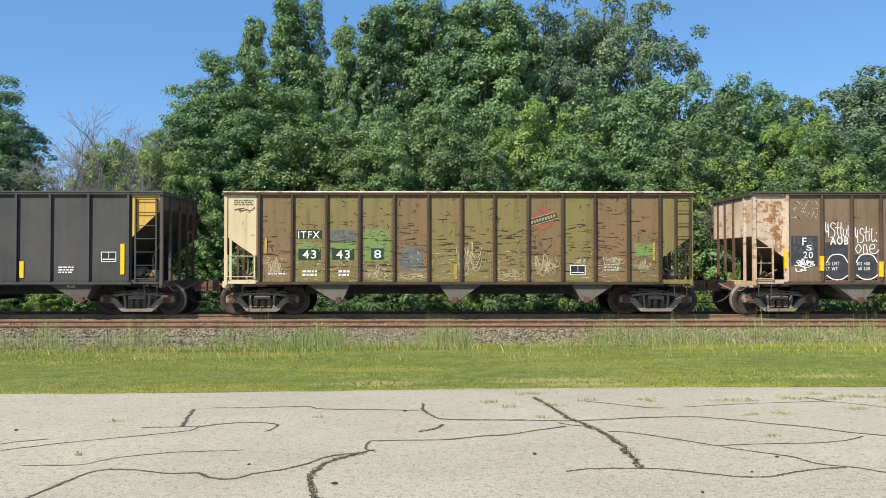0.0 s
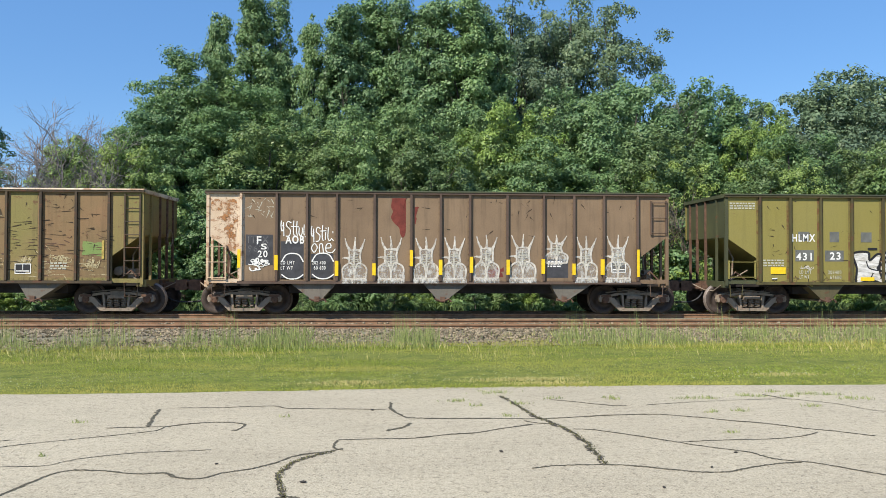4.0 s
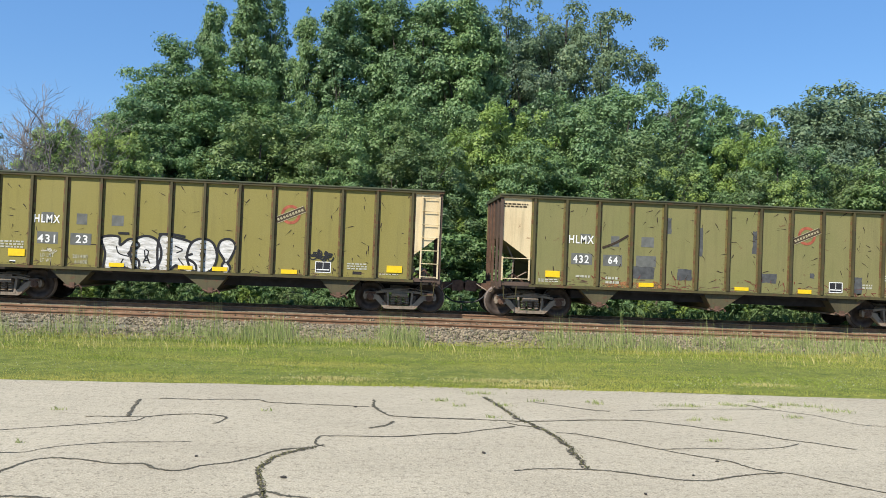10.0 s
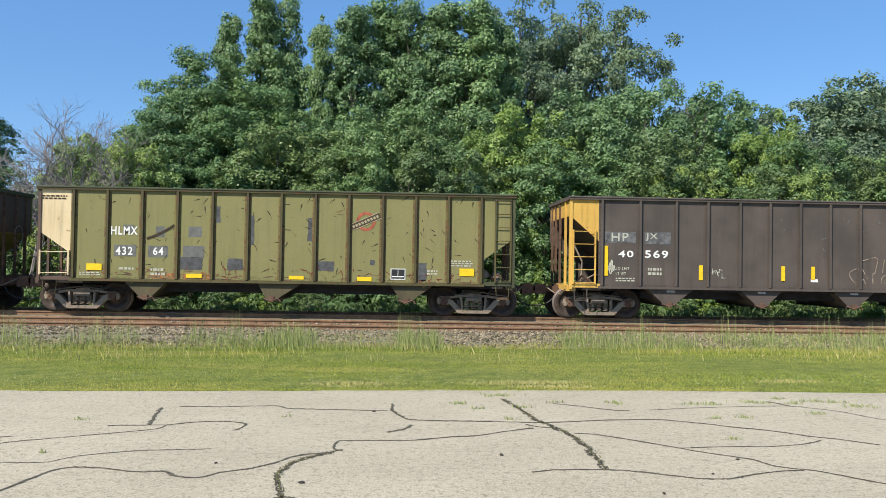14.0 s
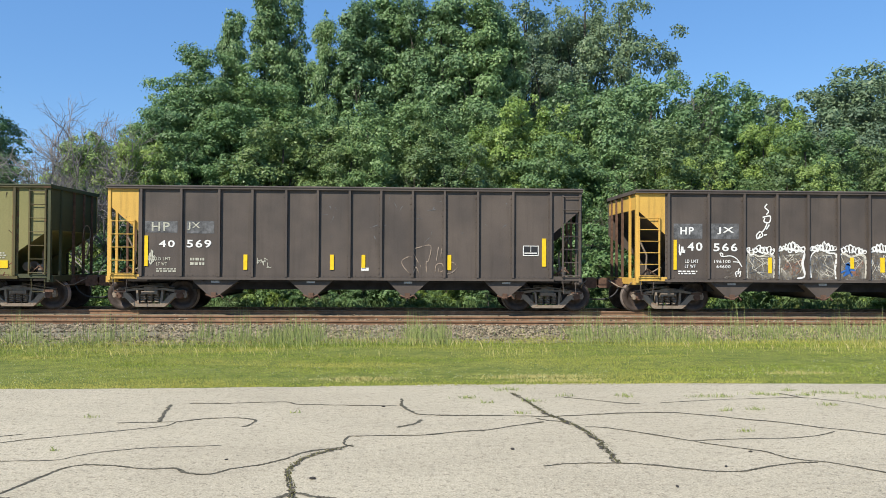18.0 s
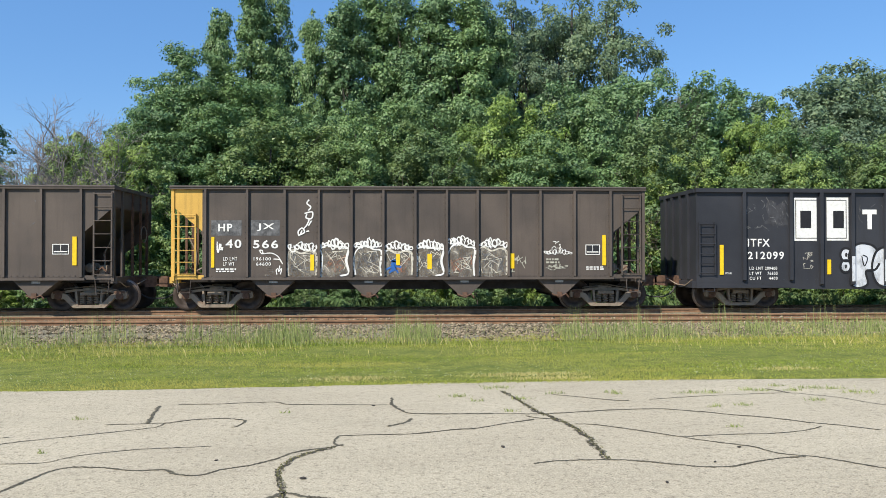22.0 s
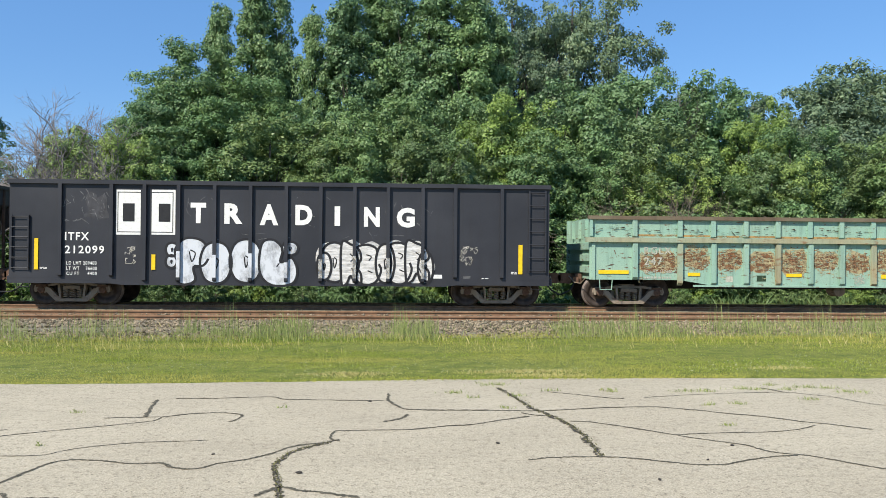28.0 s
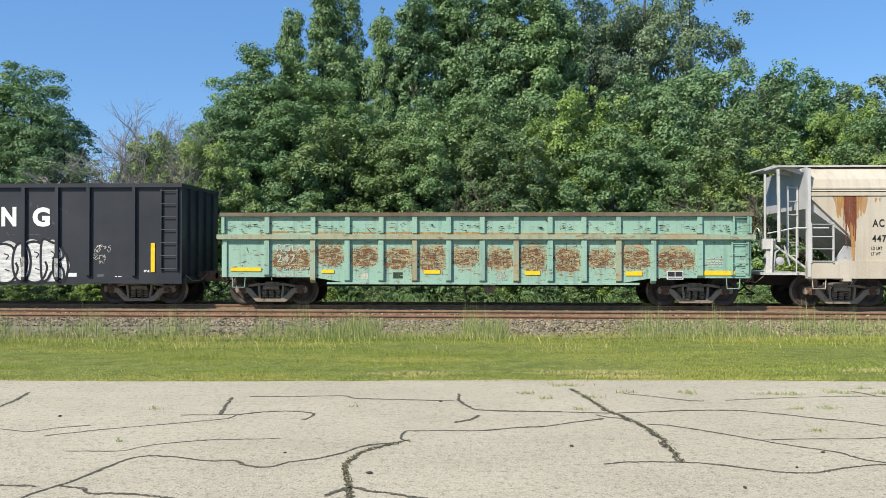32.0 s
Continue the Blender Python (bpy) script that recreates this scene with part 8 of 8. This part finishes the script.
filled(car_h, 0.92, 4.38, 0.68, 1.98, [(0.0, 0.5), (0.02, 0.8), (0.1, 0.93), (0.2, 0.86), (0.3, 1.0), (0.38, 0.9), (0.47, 0.96), (0.56, 0.86), (0.66, 1.0), (0.76, 0.92), (0.86, 0.98), (0.93, 0.78), (1.0, 0.4), (0.94, 0.08), (0.8, 0.03), (0.6, 0.07), (0.4, 0.0), (0.2, 0.04), (0.06, 0.1)], M_SPRAY, "graffiti_ground", SIDE - 0.0055, "white sprayed ground behind the letters")
for i, (lo, hi) in ((4, (0.85, 1.6)), (5, (0.85, 1.5)), (6, (0.85, 1.55)), (7, (0.85, 1.3)), (8, (0.85, 1.4)), (9, (0.85, 1.5)), (10, (0.85, 1.45)), (11, (0.85, 1.4))):
    part("sprayed_post_face", Shape().box(rh[i] - 0.05, rh[i] + 0.05, SIDE - 0.0935, SIDE - 0.0905, lo, hi), M_SPRAY_THIN if i > 7 else M_SPRAY_GREY, car_h, "white spray over the side post")
patch(car_h, 4.33, 4.59, 0.86, 0.97, M_WHITE)
patch(car_h, 5.21, 5.42, 0.86, 0.93, M_MIDGREY)
jags(car_h, 5.15, 5.62, 1.54, 1.8, M_PALE, 601, 0.012, 6)
jags(car_h, 5.1, 5.48, 1.36, 1.56, M_PALE, 603, 0.012, 4)
jags(car_h, 5.28, 5.52, 1.2, 1.38, M_PALE, 604, 0.012, 3)
jags(car_h, -4.51, -4.16, 1.5, 1.74, M_PALE, 602, 0.012, 5)
jags(car_h, -4.48, -4.2, 1.22, 1.48, M_PALE, 605, 0.012, 4)
bars(car_h, -6.88, -6.69, 1.07, 1.13, 2)
bars(car_h, 5.75, 5.95, 0.86, 0.89, 1)
bars(car_h, 6.62, 6.78, 1.00, 1.08, 2)
patch(car_h, -5.61, -5.05, 2.55, 3.20, M_CHARPATCH, rag=0.1, seed=3)
scrapes(car_h, -6.40, -4.81, 2.38, 3.28, 40, 6, M_MIDGREY)
scrapes(car_h, -3.20, 4.62, 1.91, 3.34, 40, 7, M_MIDGREY)
# mint gondola
word(car_i, "RGLX", -6.03, -5.21, 1.62, 1.84, M_FADED)
word(car_i, "247", -6.03, -5.48, 1.30, 1.53, M_FADED)
word(car_i, "LD LMT 217400", -6.03, -5.19, 1.06, 1.15, M_FADED)
bars(car_i, -6.03, -5.23, 0.90, 1.00, 1, M_FADED)
for box in ((-7.40, -6.50, 1.03, 1.14), (-4.71, -4.34, 0.98, 1.08), (-1.71, -1.24, 0.97, 1.07), (1.22, 1.66, 0.94, 1.06), (4.11, 4.58, 0.93, 1.05), (6.30, 7.22, 0.94, 1.07),):
    reflector(car_i, *box)
patch(car_i, -2.61, -2.33, 0.83, 1.01, M_DGREEN)
patch(car_i, -3.56, -3.34, 0.81, 0.98, M_FADED)
stencil_box(car_i, 5.28, 5.75, 0.82, 1.07)
bars(car_i, 6.43, 6.83, 1.18, 1.47, 4, M_FADED)
scribble(car_i, 0.31, 0.72, 0.72, 1.04, M_FADED, 702, 0.012, 3)
scrapes(car_i, -7.58, 7.54, 1.05, 1.75, 170, 8, M_RUSTIRON, 0.6, 0.2)
scrapes(car_i, -7.58, 7.55, 2.21, 2.50, 150, 18, M_SCRATCH, 0.9, 0.2)
filled(car_j, 1.00, 1.42, 1.73, 3.29, [(0.02, 1), (0.5, 1.0), (0.98, 1), (0.95, 0.6), (0.8, 0.25), (0.72, 0.0), (0.6, 0.0), (0.45, 0.3), (0.2, 0.55)], M_RUSTRUN, 'rust_run', SIDE - 0.0022, 'broad brown rust run')
filled(car_j, 0.72, 1.68, 2.29, 3.29, [(0.0, 1), (0.5, 1.0), (1, 1), (0.93, 0.4), (0.8, 0.55), (0.5, 0.1), (0.3, 0.6), (0.15, 0.3), (0.08, 0.7)], M_RUSTPALE, 'rust_run', SIDE - 0.0016, 'orange stain below the seam')
# covered hopper
word(car_j, "AC", 1.83, 2.16, 2.33, 2.55, M_INK, 0.02, SIDE - 0.012)
word(car_j, "447", 1.82, 2.21, 1.90, 2.10, M_INK, 0.02, SIDE - 0.012)
word(car_j, "LD LMT", 1.79, 2.10, 1.68, 1.77, M_INK)
word(car_j, "LT WT", 1.79, 2.05, 1.52, 1.61, M_INK)
runs(car_j, 1.03, 1.35, 1.81, 3.28, 7, 1, M_RUSTRUN)
runs(car_j, 1.23, 1.35, 0.82, 2.37, 3, 9, M_RUSTPALE)
runs(car_j, 0.78, 1.04, 2.29, 3.28, 5, 2, M_RUSTPALE)
runs(car_j, 1.35, 1.60, 2.37, 3.27, 5, 3, M_RUSTPALE)
runs(car_j, 1.21, 1.35, 1.17, 2.45, 3, 4, M_RUSTPALE)
runs(car_j, 1.68, 2.07, 2.92, 3.16, 2, 5, M_RUSTPALE)
RUSTED = [
    (-4.86, -4.07, 1.16, 1.79),
    (-3.86, -3.07, 1.11, 1.73),
    (-2.86, -2.08, 1.06, 1.68),
    (-1.87, -1.09, 1.00, 1.77),
    (-0.88, -0.13, 1.15, 1.72),
    (0.10, 0.85, 1.09, 1.66),
    (1.08, 1.83, 1.04, 1.76),
    (2.05, 2.82, 0.99, 1.70),
    (3.02, 3.80, 1.13, 1.65),
    (4.00, 4.78, 1.08, 1.74),
    (5.00, 6.08, 1.03, 1.69),
    (-6.18, -5.06, 1.02, 1.69),
]
for i, (x0, x1, z0, z1) in enumerate(RUSTED):
    bloom(car_i, x0 - 0.03, x1 + 0.03, z0 + 0.02, z1 + 0.08, 880 + i, M_OCHREBLOOM, SIDE - 0.0022)
    bloom(car_i, x0 + 0.01, x1 - 0.01, z0 + 0.04, z1 - 0.02, 890 + i, M_BROWNBLOOM, SIDE - 0.0028)
    rust_field(car_i, x0, x1, z0 - 0.08, z1 + 0.06, 900 + i, M_RUSTOCHRE, 70)
    rust_field(car_i, x0, x1, z0, z1, 930 + i, M_RUSTORANGE, 55, SIDE - 0.005)
    rust_field(car_i, x0, x1, z0 + 0.05, z1, 960 + i, M_RUSTDARK, 40, SIDE - 0.006)
patch(car_i, -4.92, -4.00, 2.14, 2.20, M_BLOOM, 'rust_line', 'rust along the rail', SIDE + 0.026)
patch(car_i, -3.92, -3.01, 2.13, 2.19, M_BLOOM, 'rust_line', 'rust along the rail', SIDE + 0.026)
patch(car_i, -2.92, -2.01, 2.13, 2.19, M_BLOOM, 'rust_line', 'rust along the rail', SIDE + 0.026)
patch(car_i, -1.93, -1.03, 2.12, 2.18, M_BLOOM, 'rust_line', 'rust along the rail', SIDE + 0.026)
patch(car_i, -0.94, -0.06, 2.12, 2.18, M_BLOOM, 'rust_line', 'rust along the rail', SIDE + 0.026)
patch(car_i, 0.04, 0.92, 2.11, 2.17, M_BLOOM, 'rust_line', 'rust along the rail', SIDE + 0.026)
patch(car_i, 1.02, 1.90, 2.10, 2.16, M_BLOOM, 'rust_line', 'rust along the rail', SIDE + 0.026)
patch(car_i, 1.99, 2.88, 2.10, 2.16, M_BLOOM, 'rust_line', 'rust along the rail', SIDE + 0.026)
patch(car_i, 2.96, 3.87, 2.09, 2.15, M_BLOOM, 'rust_line', 'rust along the rail', SIDE + 0.026)
patch(car_i, 3.95, 4.84, 2.09, 2.15, M_BLOOM, 'rust_line', 'rust along the rail', SIDE + 0.026)
patch(car_i, 4.94, 6.15, 2.08, 2.14, M_BLOOM, 'rust_line', 'rust along the rail', SIDE + 0.026)
patch(car_i, -6.25, -4.99, 2.15, 2.21, M_BLOOM, 'rust_line', 'rust along the rail', SIDE + 0.026)


# ---- motion ----
def rolled(t):
    """Metres that the train has rolled by t seconds, along a smooth curve through the rows."""
    i = min(int(t * 2), 63)
    p = [ROLLED[min(max(i + k, 0), 64)] for k in (-1, 0, 1, 2)]
    if i == 0:
        p[0] = 2 * p[1] - p[2]
    if i == 63:
        p[3] = 2 * p[2] - p[1]
    u = t * 2 - i
    return 0.5 * (2 * p[1] + (p[2] - p[0]) * u + (2 * p[0] - 5 * p[1] + 4 * p[2] - p[3]) * u * u + (3 * p[1] - p[0] - 3 * p[2] + p[3]) * u ** 3)


def motions():
    for car, x in CARS:
        walk(car, [(k / 2, pose(x + rolled(k / 2), TRAIN_Y, TRAIN_RAIL + GRADE * (x + rolled(k / 2)), 0, LEVEL)) for k in range(65)])
    turns = [(k / 6, math.degrees(rolled(k / 6) / 0.457)) for k in range(193)]
    for wheel, x in WHEELS:
        walk(wheel, [(t, pose(x, 0, 0.457, 0, a, 0)) for t, a in turns])


for ob in (*TRUCK.children_recursive, TRUCK):
    bpy.data.objects.remove(ob)
motions()
